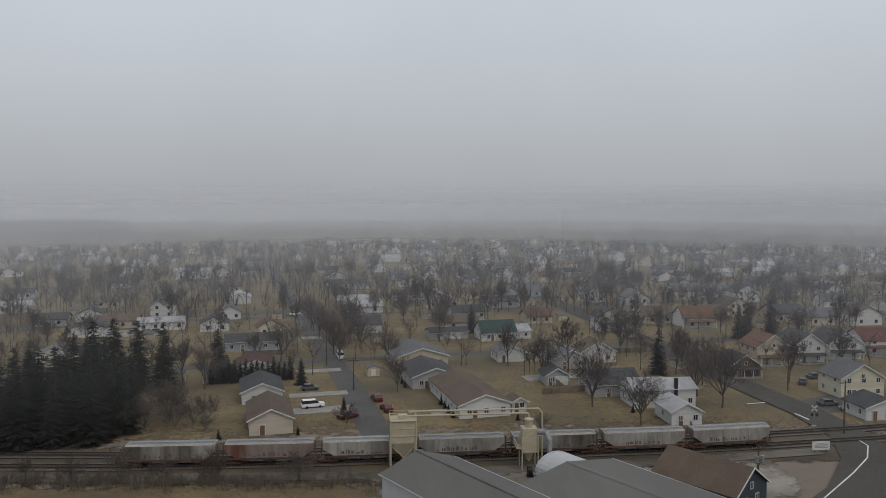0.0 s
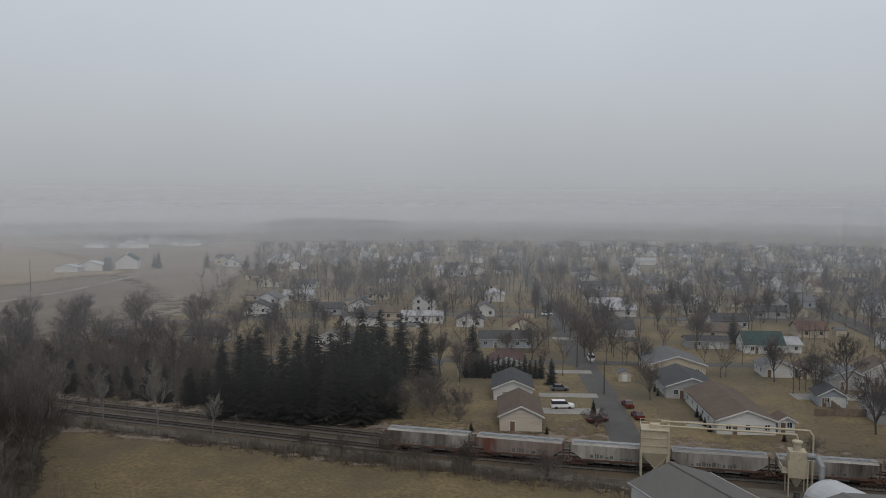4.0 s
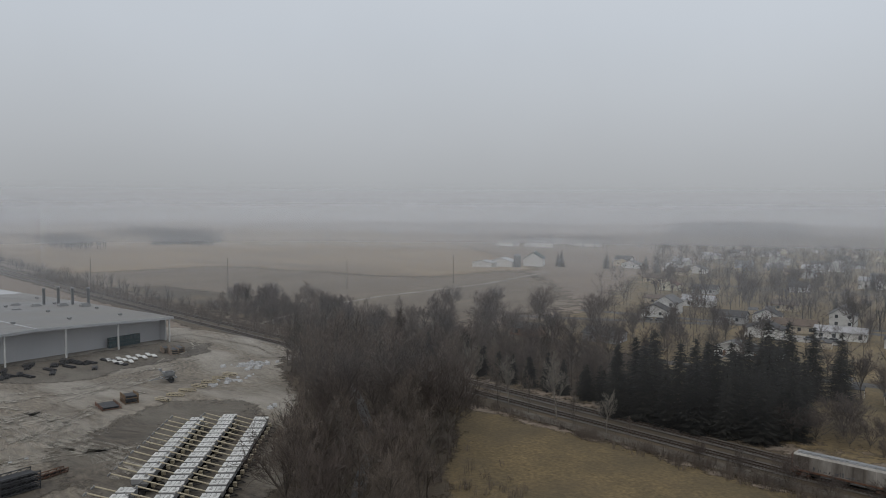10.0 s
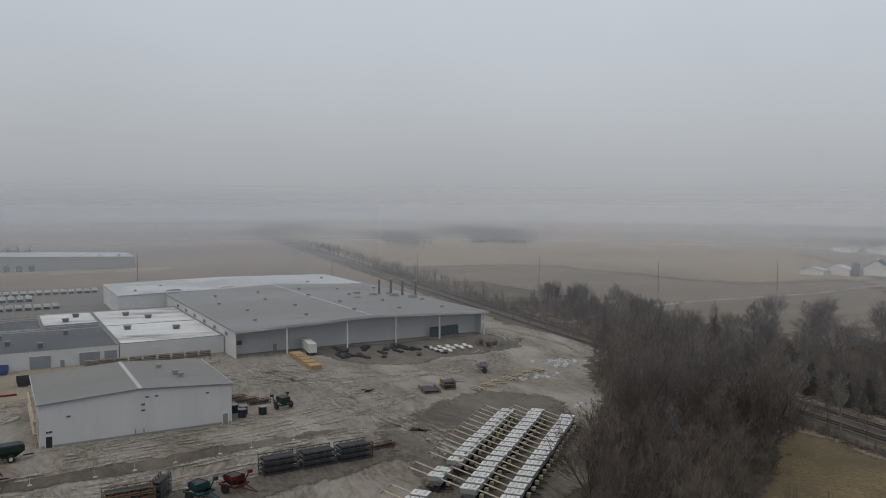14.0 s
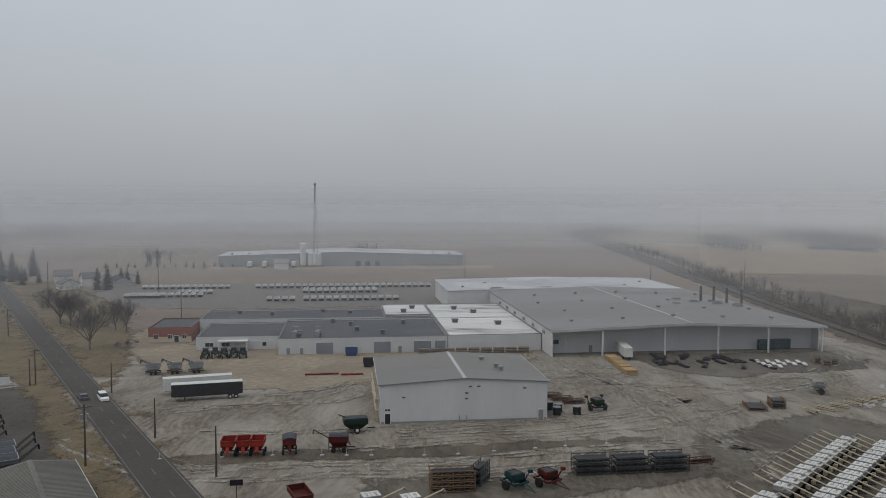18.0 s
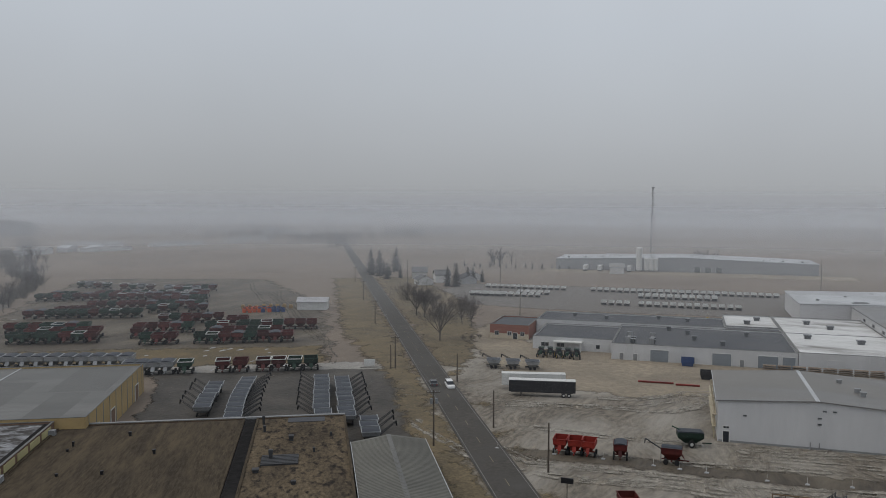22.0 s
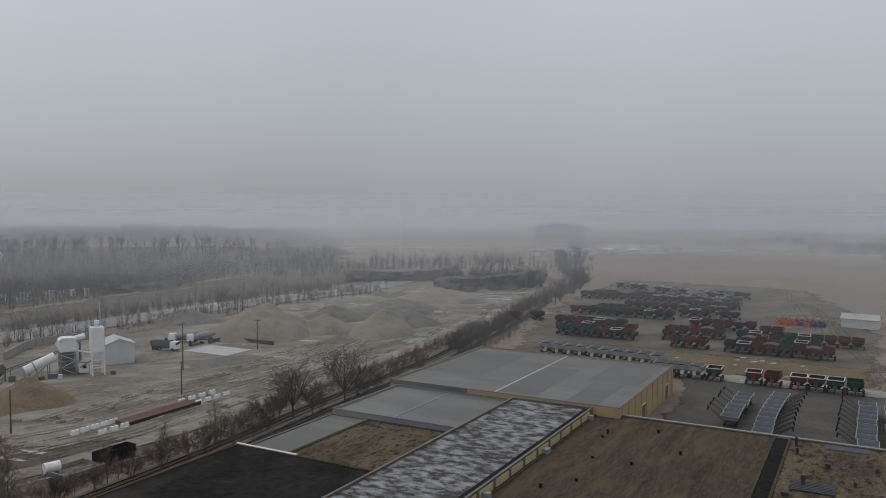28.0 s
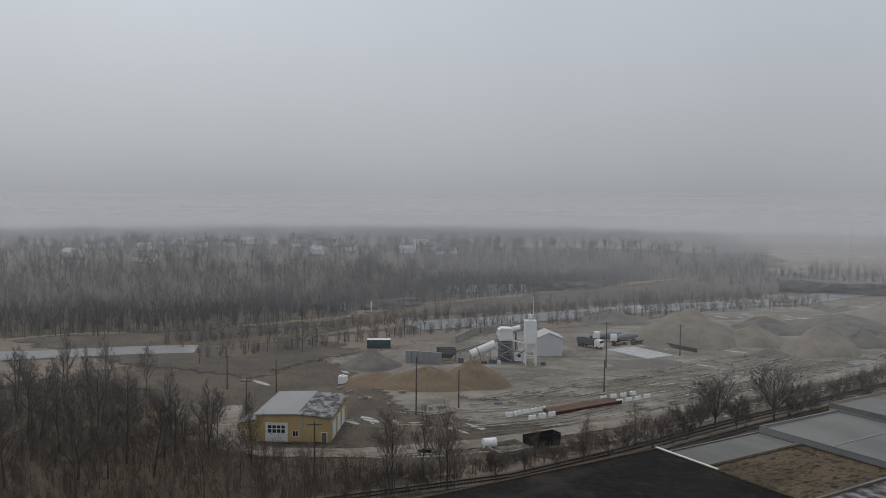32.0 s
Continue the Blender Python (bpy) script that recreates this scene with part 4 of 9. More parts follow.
backo = flat_block("works_building", FM, -112, -47.8, 50.3, 72, 5.6, M["panel"], M["darkroof"], "low white works range with a dark flat roof")
for u, v in ((-60, 62), (-70, 66), (-88, 60), (-100, 64)):
    roof_vent(backo, u, v, 5.2, 1.2, 1.2)
brick = flat_block("brick_office", FM, -126, -112.3, 37, 58, 5.0, M["wall_brick"], M["darkroof"], "small red brick office with a dark flat roof")
part("base_course", Shape().box(-126.04, -112.26, 36.94, 36.99, 0, 1.9), M["wall_tan"], brick)
for u in (-123.5, -119, -114.5):
    window(brick, u, 36.95, 1.2, 1.5, 1.5)
door(brick, -117, 36.9, 1.4, 2.2, 0, M["glass"], "glass_door", 2)
wf = flat_block("works_building", FM, -30, -0.3, 12, 86, 5.2, M["panel"], M["membrane"], "low white works building with a stained white membrane roof")
door(wf, -20.3, 11.9, 4.2, 3.4, 0, M["panel"], "dock_door", 5)
wf2 = flat_block("works_building", FM, -47.5, -30.3, 57.3, 86, 5.21, M["panel"], M["membrane"], "low works range with a stained white membrane roof")
for u, v in ((-24, 40), (-14, 62), (-40, 66), (-36, 76), (-10, 34), (-20, 72)):
    roof_vent(wf, u, v, 4.8, 1.8, 1.3)
part("roof_seam", Shape().box(-30, -0.6, 49.6, 50, 4.85, 5.0), M["greypanel"], wf)

farw = hall("far_works", at_f(-150, 335), 173, 44, 7.5, 2.6, M["greypanel"], M["whitemetal"], "long low pale grey works building in the mist", "works building")
for i in range(14):
    roof_vent(farw, 8 + 12 * i, 8, 8.0, 1.3, 1.0)
for i in range(4):
    x = 22 + 10 * i
    tr = thing("box_trailer", at_f(-150 + x, 331), "white box trailer backed to the far works", "trailer", "trailers at the far works")
    part("body", Shape().box(-1.3, 1.3, -8, 3.5, 1.1, 4.0), M["whitepaint"], tr)
    for wy in (-6, -4.8):
        part("wheel", Shape().tube((-1.2, wy, 0.5), (1.2, wy, 0.5), 0.5, 0.5, 8), M["tyre"], tr)
for i in range(3):
    door(farw, 97 + 7 * i, -0.05, 4, 4, 0, M["cargrey"], "dock_door", 4)
for u, r, h in ((-91.5, 2.1, 17), (-86.5, 1.7, 9.8), (-83.4, 1.7, 9.8), (-80.4, 1.7, 9.8)):
    si = thing("storage_silo", at_f(u, 329.5), "white upright storage silo", "silo", "silos at the far works")
    part("body", Shape().tube((0, 0, 1.6), (0, 0, h - 0.5), r, r, 14), M["whitepaint"], si)
    part("cap", Shape().tube((0, 0, h - 0.5), (0, 0, h), r, r * 0.35, 14), M["whitepaint"], si)
    part("cone", Shape().tube((0, 0, 0.5), (0, 0, 1.6), 0.5, r, 14), M["whitepaint"], si)
    for k in range(4):
        a = math.pi / 4 + k * math.pi / 2
        part("leg", Shape().tube((r * 0.9 * math.cos(a), r * 0.9 * math.sin(a), 0), (r * 0.9 * math.cos(a), r * 0.9 * math.sin(a), 2.2), 0.14, 0.14, 5), M["greypanel"], si)

# the lattice mast
mast = thing("radio_mast", pose(-554, -118, 0), "tall slim grey lattice radio mast with aerials at its top", "radio mast")
s = Shape()
for k in range(3):
    a = k * 2.0944
    s.tube((1.9 * math.cos(a), 1.9 * math.sin(a), 0), (0.5 * math.cos(a), 0.5 * math.sin(a), 59), 0.15, 0.09, 5)
part("legs", s, M["cargrey"], mast)
s = Shape()
for i in range(24):
    z0, z1 = i * 59 / 24, (i + 1) * 59 / 24
    q0, q1 = 1.9 - 1.4 * z0 / 59, 1.9 - 1.4 * z1 / 59
    for k in range(3):
        a, b = k * 2.0944, (k + 1) * 2.0944
        s.tube((q0 * math.cos(a), q0 * math.sin(a), z0), (q1 * math.cos(b), q1 * math.sin(b), z1), 0.06, 0.06, 3, False)
        s.tube((q1 * math.cos(a), q1 * math.sin(a), z1), (q1 * math.cos(b), q1 * math.sin(b), z1), 0.05, 0.05, 3, False)
part("bracing", s, M["greypanel"], mast)
part("aerials", Shape().box(-1.1, 1.1, -0.15, 0.15, 57, 57.4).box(-0.15, 0.15, -1.1, 1.1, 58.2, 58.6).tube((0, 0, 58), (0, 0, 60.5), 0.12, 0.05, 5), M["greypanel"], mast)

# ---- roofs beside the country road ----
yw = flat_block("warehouse", RM, -38, 11, -128, -74, 7.0, M["yellow"], M["flatgrey"], "big warehouse with yellow panel walls and a grey sheet roof", "warehouse")
part("roof_seam", Shape().box(-37.7, 10.7, -102.3, -101.9, 6.66, 6.75), M["whitemetal"], yw)
part("flashing", Shape().box(11.0, 11.06, -128, -108, 6.0, 6.98), M["flatgrey"], yw)
for i in range(10):
    part("wall_joint", Shape().box(-36 + 5 * i - 0.08, -36 + 5 * i + 0.08, -73.99, -73.9, 0, 6.9), M["greypanel"], yw)
for u in (-30, -8, 4):
    door(yw, u, -73.9, 3.2, 3.6, 180, M["wall_brown"], "dock_door", 4)
for a in ((-22, 8, -101.5, -93), (-36.5, -12, -88, -76), (-11, 9, -86, -79), (-34, -4, -126, -112)):
    part("roof_patch", Shape().box(*a, 6.6, 6.656), M["mendedsheet"], yw)
lg = flat_block("warehouse", RM, 11.3, 36, -126, -97.3, 6.0, M["greypanel"], M["flatgrey"], "lower warehouse with a patched grey sheet roof", "warehouse")
part("roof_seam", Shape().box(11.6, 35.7, -112.3, -112.0, 5.66, 5.75), M["greypanel"], lg)
sn = flat_block("workshop_range", RM, 11.3, 110, -97, -79.4, 6.5, M["wall_brown"], M["snowroof"], "long workshop with snow-dusted tar roof and pale yellow wall panels", "workshop")
part("edge_strip", Shape().box(11.7, 109.6, -81.0, -79.75, 6.14, 6.19), M["blackroof"], sn)
for i in range(17):
    u = 13.5 + 5.7 * i
    part("wall_panel", Shape().box(u, u + 4.6, -79.42, -79.28, 5.0, 6.2), M["paleyellow"], sn)
for u, s0 in ((14, 0.8), (38, 1.1), (62, 0.8)):
    part("wall_unit", Shape().box(u, u + s0 * 1.4, -79.3, -78.2, 4.9, 5.8), M["greypanel"], sn)
ts = flat_block("workshop_range", RM, 36.3, 63, -117, -97.3, 5.0, M["wall_brown"], M["tanroof"], "flat tan-brown weathered tar roof workshop", "workshop", 0.12)
gs = flat_block("workshop_range", RM, 36.3, 63, -126, -117.3, 5.01, M["wall_brown"], M["flatgrey"], "narrow grey-roofed workshop range", "workshop", 0.12)
bk = flat_block("workshop_range", RM, 63.3, 112, -126, -97.3, 6.0, M["wall_brown"], M["blackroof"], "workshop with a smooth black rubber roof", "workshop", 0.12)
part("coping_strip", Shape().box(63.0, 63.5, -126.1, -113, 6.08, 6.2), M["trim"], bk)
d1 = flat_block("workshop_range", RM, 9, 66, -79, -45.3, 5.0, M["wall_brown"], M["darktar"], "wide flat tar roof with brown weathered patches", "workshop", 0.12)
d2 = flat_block("workshop_range", RM, 66.3, 112, -79, -45.3, 5.02, M["wall_brown"], M["blackroof"], "workshop with a dark rubber roof", "workshop", 0.12)
d3 = flat_block("workshop_range", RM, 9, 112, -43, -26, 5.0, M["wall_brown"], M["tanroof"], "flat tan weathered roof with vents", "workshop", 0.12)
part("roof_strip", Shape().box(9.3, 66, -45.2, -43.1, 4.6, 4.95), M["blackroof"], d3)
part("edge_beam", Shape().box(8.2, 8.9, -79, -26, 4.6, 5.2), M["greypanel"], d1)
part("equipment_deck", Shape().box(9.5, 12.5, -37, -30, 4.86, 5.0), M["darkroof"], d3)
rg = random.Random(4)
for i in range(11):
    roof_vent(d1, 14 + 46 * rg.random(), -76 + 28 * rg.random(), 4.65, 0.25 + 0.2 * rg.random(), 0.6 + 0.5 * rg.random(), M["blackpaint"])
for u, v, w, h in ((18, -41, 0.7, 1.6), (24, -36, 1.2, 1.4), (34, -39, 0.9, 2.2), (31, -32, 0.6, 1.2), (40, -41, 1.4, 1.0), (46, -35, 1.0, 0.9), (22, -29, 0.5, 1.0), (13, -41.5, 0.7, 2.2)):
    roof_vent(d3, u, v, 4.65, 0.62 * w, 0.85 * h, M["darksteel"])
for i in range(7):
    part("roof_pipe", Shape().box(32.5 + 0.7 * i, 33.0 + 0.7 * i, -40.5, -34.5, 4.84, 5.15), M["darksteel"], d3)
rh = hall("metal_shed", at_r(66, -25.2) @ pose(0, 0, 0, 0, 0, 90), 12.6, 40, 4.4, 1.1, M["greypanel"], M["ribbed"], "ribbed grey metal shed with a shallow gabled roof", "shed", ribs=0.6, cap=M["flatgrey"])



# ---- trees ----
def bare_tree(seed, h, limbs, kids, flare=0.62, bole=0.22, thick=0.02, tip=0.014, leader=True, rise=0.16, bend=0.13, reach=0.5):
    """Meshes of a bare tree: the trunk with its limbs, and the crown of branches, twigs and twig ends.
    flare: how far the limbs lean out; rise: how strongly they turn up again; reach: their length for the tree's height."""
    rn = random.Random(seed)
    wood, fine = Shape(), Shape()

    def aside(d, lean):
        """A way that leaves d by an angle, to a random side."""
        q = Vector((rn.gauss(0, 1), rn.gauss(0, 1), rn.gauss(0, 1)))
        q = (q - d * q.dot(d)).normalized()
        return (d * math.cos(lean) + q * math.sin(lean)).normalized()

    def blade(p, q, w):
        u = (q - p).cross(Vector((rn.uniform(-1, 1), rn.uniform(-1, 1), 0.3))).normalized() * w
        fine.add([p - u, p + u, q], [(0, 1, 2)])

    def grow(p, d, ln, r, lev):
        if lev > len(kids):
            blade(p, p + d * ln, tip)
            return
        n = 4 if lev == 0 else (3 if lev == 1 else 2)
        pts = [p]
        for i in range(n):
            d = (d + Vector((rn.gauss(0, 1), rn.gauss(0, 1), rn.gauss(0, 0.7))) * bend + Vector((0, 0, rise))).normalized()
            q = pts[-1] + d * (ln / n)
            r1 = r * (0.80 if lev < 2 else 0.68)
            if lev < 2:
                wood.tube(pts[-1], q, max(r, tip), max(r1, tip), 5 if lev == 0 else 4, False)
            else:
                fine.tube(pts[-1], q, max(r, tip), max(r1, tip), 3, False)
            r = r1
            pts.append(q)
        if lev >= len(kids):
            return
        for k in range(kids[lev]):
            f = 0.22 + 0.78 * (k + rn.random()) / kids[lev]
            i = min(int(f * n), n - 1)
            b = pts[i].lerp(pts[i + 1], f * n - i)
            nd = aside((pts[i + 1] - pts[i]).normalized(), radians(rn.uniform(24, 52)))
            grow(b, nd, ln * rn.uniform(0.40, 0.62) * (1.15 - 0.4 * f), r * rn.uniform(0.55, 0.9), lev + 1)

    p, d, r = Vector((0, 0, -0.2)), Vector((rn.gauss(0, 0.03), rn.gauss(0, 0.03), 1)).normalized(), h * thick
    stem = [p]
    top = h * (0.80 if leader else bole * 1.15)
    while stem[-1].z < top:
        d = (d + Vector((rn.gauss(0, 0.045), rn.gauss(0, 0.045), 0.08))).normalized()
        q = stem[-1] + d * h * 0.085
        r1 = r * (0.90 if leader else 0.93)
        wood.tube(stem[-1], q, r, r1, 6, False)
        stem.append(q)
        r = r1
    n = len(stem) - 1
    for k in range(limbs):
        f = (bole + (0.97 - bole) * (k + rn.random()) / limbs) if leader else 0.72 + 0.28 * rn.random()
        i = min(int(f * n), n - 1)
        b = stem[i].lerp(stem[i + 1], f * n - i)
        a = 2.4 * k + rn.uniform(-0.5, 0.5)
        el = flare * (rn.uniform(0.75, 1.2) if leader else rn.uniform(0.25, 1.25))
        nd = Vector((math.cos(a) * math.sin(el), math.sin(a) * math.sin(el), math.cos(el)))
        ln = h * reach * (rn.uniform(0.75, 1.1) * (1.15 - 0.72 * f) if leader else rn.uniform(0.8, 1.08))
        grow(b, nd, ln, h * thick * (0.46 * (1.2 - 0.6 * f) if leader else 0.52), 1)
    if leader:
        grow(stem[-1], d, h * 0.2, r, 1)
    return wood.mesh("trunk"), fine.mesh("crown")


def spruce_meshes(seed, h, r):
    """Meshes of a spruce: the trunk, and whorls of drooping boughs with many short sprays of needles."""
    rn = random.Random(seed)
    fol = Shape()
    z = h * 0.05
    while z < h * 0.975:
        f = z / h
        rad = r * (1 - f) ** 0.66 * rn.uniform(0.82, 1.12) + 0.25
        for k in range(max(5, int(11 * (1 - f) ** 0.5) + 2)):
            a, ln = rn.uniform(0, 6.283), rad * rn.uniform(0.55, 1.12)
            c, s = math.cos(a), math.sin(a)
            droop = rn.uniform(0.12, 0.42) * (1 - f * 0.8)
            z0 = z + rn.uniform(-0.3, 0.3)
            m = max(3, int(ln / 0.42))
            for i in range(m):
                u = (i + rn.random()) / m
                x = ln * (0.12 + 0.88 * u)
                zz = z0 - droop * ln * (u - 0.35 * u * u) + rn.uniform(-0.08, 0.08)
                for sd in (-1, 1):
                    w = rn.uniform(0.5, 1.15) * (1.15 - 0.7 * u) * min(1, 0.4 + 0.25 * ln)
                    fx, fz = w * rn.uniform(0.5, 1.0), -w * rn.uniform(0.05, 0.55)
                    p = [(x - 0.27, 0.0, zz + 0.08), (x + 0.27, 0.02 * sd, zz - 0.06), (x + fx, sd * w, zz + fz)]
                    fol.add([(c * px - s * py, s * px + c * py, pz) for px, py, pz in p], [(0, 1, 2)])
                p = [(x - 0.2, -0.1, zz), (x - 0.2, 0.1, zz), (x + 0.5, rn.uniform(-0.15, 0.15), zz - rn.uniform(0.0, 0.35))]
                fol.add([(c * px - s * py, s * px + c * py, pz) for px, py, pz in p], [(0, 1, 2)])
        z += rn.uniform(0.22, 0.42)
    for k in range(14):
        a, zt = rn.uniform(0, 6.283), h * rn.uniform(0.93, 1.0)
        fol.add([(0.05 * math.cos(a), 0.05 * math.sin(a), zt), (-0.05 * math.cos(a), -0.05 * math.sin(a), zt), (0.3 * math.cos(a + 1), 0.3 * math.sin(a + 1), zt + 0.3)], [(0, 1, 2)])
    fol.tube((0, 0, h * 0.9), (0, 0, h * 1.03), 0.07, 0.01, 4)
    return Shape().tube((0, 0, -0.2), (0, 0, h * 0.95), 0.018 * h, 0.03, 6).mesh("trunk"), fol.mesh("crown")


TREES = {}


def tree_kind(key, meshes, wood, crown, label, category="tree"):
    TREES[key] = (meshes, wood, crown, label, category)


for i in range(5):
    tree_kind(("wood", i), bare_tree(10 + i, 16, 14, (0, 6, 5, 4), 0.60, 0.20, 0.0105, 0.014, rise=0.14, reach=0.42), M["bark"], M["brush"], "tall bare grey-brown thicket tree")
for i in range(4):
    tree_kind(("yard", i), bare_tree(30 + i, 12, 10, (0, 8, 6, 4), 0.62, 0.20, 0.019, 0.018, leader=False, rise=0.09, bend=0.09, reach=0.66), M["bark"], M["twig"], "bare broad-crowned winter tree")
for i in range(5):
    tree_kind(("town", i), bare_tree(50 + i, 11, 9, (0, 7, 6, 4), 0.56, 0.22, 0.018, 0.024, leader=i % 2 == 1, rise=0.12, bend=0.10, reach=0.60 if i % 2 == 0 else 0.5), M["bark"], M["twig"], "bare winter tree among the houses")
for i in range(3):
    tree_kind(("limb", i), bare_tree(70 + i, 13, 8, (0, 6, 5, 4), 0.75, 0.30, 0.019, 0.015, rise=0.10, bend=0.2, reach=0.44), M["pole"], M["bark"], "dark bare tree with heavy crooked limbs")
for i in range(2):
    tree_kind(("pale", i), bare_tree(80 + i, 15, 11, (0, 7, 5, 4), 0.62, 0.25, 0.016, 0.016, rise=0.12, reach=0.45), M["pale_bark"], M["pale_bark"], "pale-barked bare tree by the railway")
for i in range(3):
    tree_kind(("shrub", i), bare_tree(90 + i, 4.5, 13, (0, 6, 5, 3), 0.72, 0.06, 0.012, 0.012, leader=False, rise=0.08, reach=0.78), M["bark"], M["twig"], "round bare brown shrub", "shrub")
for i in range(4):
    tree_kind(("spruce", i), spruce_meshes(20 + i, 16, 4.6), M["bark"], M["needle"], "tall dark green spruce", "conifer")
HEIGHTS = {key: max(v.co.z for v in val[0][1].vertices) for key, val in TREES.items()}


def tree(key, x, y, h=None, rz=None, label="", group=""):
    """One tree of a kind at x, y, brought to height h."""
    meshes, wood, crown, lab, cat = TREES[key]
    base = HEIGHTS[key]
    k = (h or base) / base
    rz = random.uniform(0, 360) if rz is None else rz
    wide = k * random.uniform(0.88, 1.12)
    t = thing("conifer" if key[0] == "spruce" else ("shrub" if key[0] == "shrub" else "tree"), pose(x, y, 0, 0, 0, rz) @ Matrix.Diagonal((wide, wide, k, 1)), label or lab, cat, group)
    part("trunk", meshes[0], wood, t)
    part("crown", meshes[1], crown, t)
    return t


def pick(key):
    return (key, random.randrange(sum(1 for q in TREES if q[0] == key)))


def inside(x, y, poly):
    c = False
    for (x0, y0), (x1, y1) in zip(poly, poly[1:] + poly[:1]):
        if (y0 > y) != (y1 > y) and x < (x1 - x0) * (y - y0) / (y1 - y0) + x0:
            c = not c
    return c


def scatter(poly, n, gap, rn):
    xs, ys = [p[0] for p in poly], [p[1] for p in poly]
    got, tries = [], 0
    while len(got) < n and tries < n * 60:
        tries += 1
        x, y = rn.uniform(min(xs), max(xs)), rn.uniform(min(ys), max(ys))
        if inside(x, y, poly) and all((x - a) ** 2 + (y - b) ** 2 > gap * gap for a, b in got):
            got.append((x, y))
    return got


def stems(name, places, h, label, material, per=14, spread=1.2, thick=0.035):
    """Undergrowth: many thin leaning stems with side twigs, one mesh."""
    rn = random.Random(len(places))
    v, f = [], []
    for x, y in places:
        hh = h * rn.uniform(0.5, 1.25)
        for _ in range(per):
            a, t = rn.uniform(0, 6.283), rn.uniform(0.1, 1) * spread
            bx, by = x + rn.uniform(-0.6, 0.6), y + rn.uniform(-0.6, 0.6)
            z = hh * rn.uniform(0.45, 1)
            tx, ty = bx + math.cos(a) * t, by + math.sin(a) * t
            px, py = -math.sin(a) * thick, math.cos(a) * thick
            n = len(v)
            v += [(bx - px, by - py, 0), (bx + px, by + py, 0), (tx, ty, z), (bx + math.cos(a) * thick, by + math.sin(a) * thick, 0)]
            f += [(n, n + 1, n + 2), (n + 1, n + 3, n + 2)]
            for _ in range(2):
                k, b = rn.uniform(0.35, 0.85), rn.uniform(0, 6.283)
                mx, my, mz = bx + (tx - bx) * k, by + (ty - by) * k, z * k
                ln = z * rn.uniform(0.15, 0.35)
                n = len(v)
                v += [(mx, my, mz - thick), (mx, my, mz + thick), (mx + math.cos(b) * ln, my + math.sin(b) * ln, mz + ln * rn.uniform(0.3, 1))]
                f.append((n, n + 1, n + 2))
    s = Shape()
    s.v, s.f = v, f
    return tagged(part(name, s, material), label, "brush", kind="stuff")


def woods(name, places, h, label, material, boughs=20, fat=0.05):
    """Far woodland as one mesh: each tree has a stem, rising limbs, boughs and twigs, turned and sized on its own."""
    rr = np.random.default_rng(len(places) + 7)
    kinds = []
    for _ in range(5):
        p, q, w = [(0, 0, -0.03), (0.01, 0, -0.03)], [(0, 0.02, 0.62), (-0.02, 0, 0.55)], [2.4, 1.8]
        limbs = []
        for k in range(6):
            a, z0, el = 2.4 * k + rr.uniform(-0.5, 0.5), rr.uniform(0.16, 0.5), rr.uniform(0.15, 0.75)
            ln = rr.uniform(0.3, 0.5)
            b = np.array((0, 0, z0))
            e = b + ln * np.array((math.cos(a) * math.sin(el), math.sin(a) * math.sin(el), math.cos(el)))
            limbs.append((b, e))
            p.append(b), q.append(e), w.append(1.5)
        for _ in range(boughs):
            b, e = limbs[rr.integers(6)]
            o = b + (e - b) * rr.uniform(0.25, 1.0)
            d = (e - b) / np.linalg.norm(e - b) + rr.normal(0, 0.55, 3) + np.array((0, 0, 0.15))
            d *= rr.uniform(0.12, 0.25) / np.linalg.norm(d)
            p.append(o), q.append(o + d), w.append(0.9)
            for _ in range(3):
                o2 = o + d * rr.uniform(0.25, 1.0)
                d2 = d / np.linalg.norm(d) + rr.normal(0, 0.5, 3) + np.array((0, 0, 0.2))
                p.append(o2), q.append(o2 + d2 * rr.uniform(0.05, 0.12) / np.linalg.norm(d2)), w.append(0.6)
        p, q, w = np.array(p, float), np.array(q, float), np.array(w)
        sx = np.cross(q - p, rr.normal(0, 1, p.shape))
        sx /= np.maximum(np.linalg.norm(sx, axis=1, keepdims=True), 1e-6)
        kinds.append((p, q, sx * w[:, None] * fat))
    verts = []
    for x, y, z0 in places:
        p, q, sx = kinds[rr.integers(5)]
        hh, wide, a = h * rr.uniform(0.65, 1.25), rr.uniform(0.8, 1.3), rr.uniform(0, 6.283)
        turn = np.array(((math.cos(a), math.sin(a), 0), (-math.sin(a), math.cos(a), 0), (0, 0, 1)))
        size, foot = np.array((hh * wide, hh * wide, hh)), np.array((x, y, z0))
        p1, q1, s1 = (p @ turn) * size + foot, (q @ turn) * size + foot, sx @ turn
        verts.append(np.stack((p1 - s1, p1 + s1, q1), 1).reshape(-1, 3))
    verts = np.concatenate(verts)
    n = len(verts)
    me = bpy.data.meshes.new(name)
    me.vertices.add(n)
    me.vertices.foreach_set("co", verts.astype(np.float32).ravel())
    me.loops.add(n)
    me.loops.foreach_set("vertex_index", np.arange(n, dtype=np.int32))
    me.polygons.add(n // 3)
    me.polygons.foreach_set("loop_start", np.arange(0, n, 3, dtype=np.int32))
    me.update(calc_edges=True)
    return tagged(part(name, me, material), label, "woodland", kind="stuff")


rn = random.Random(11)
random.seed(5)
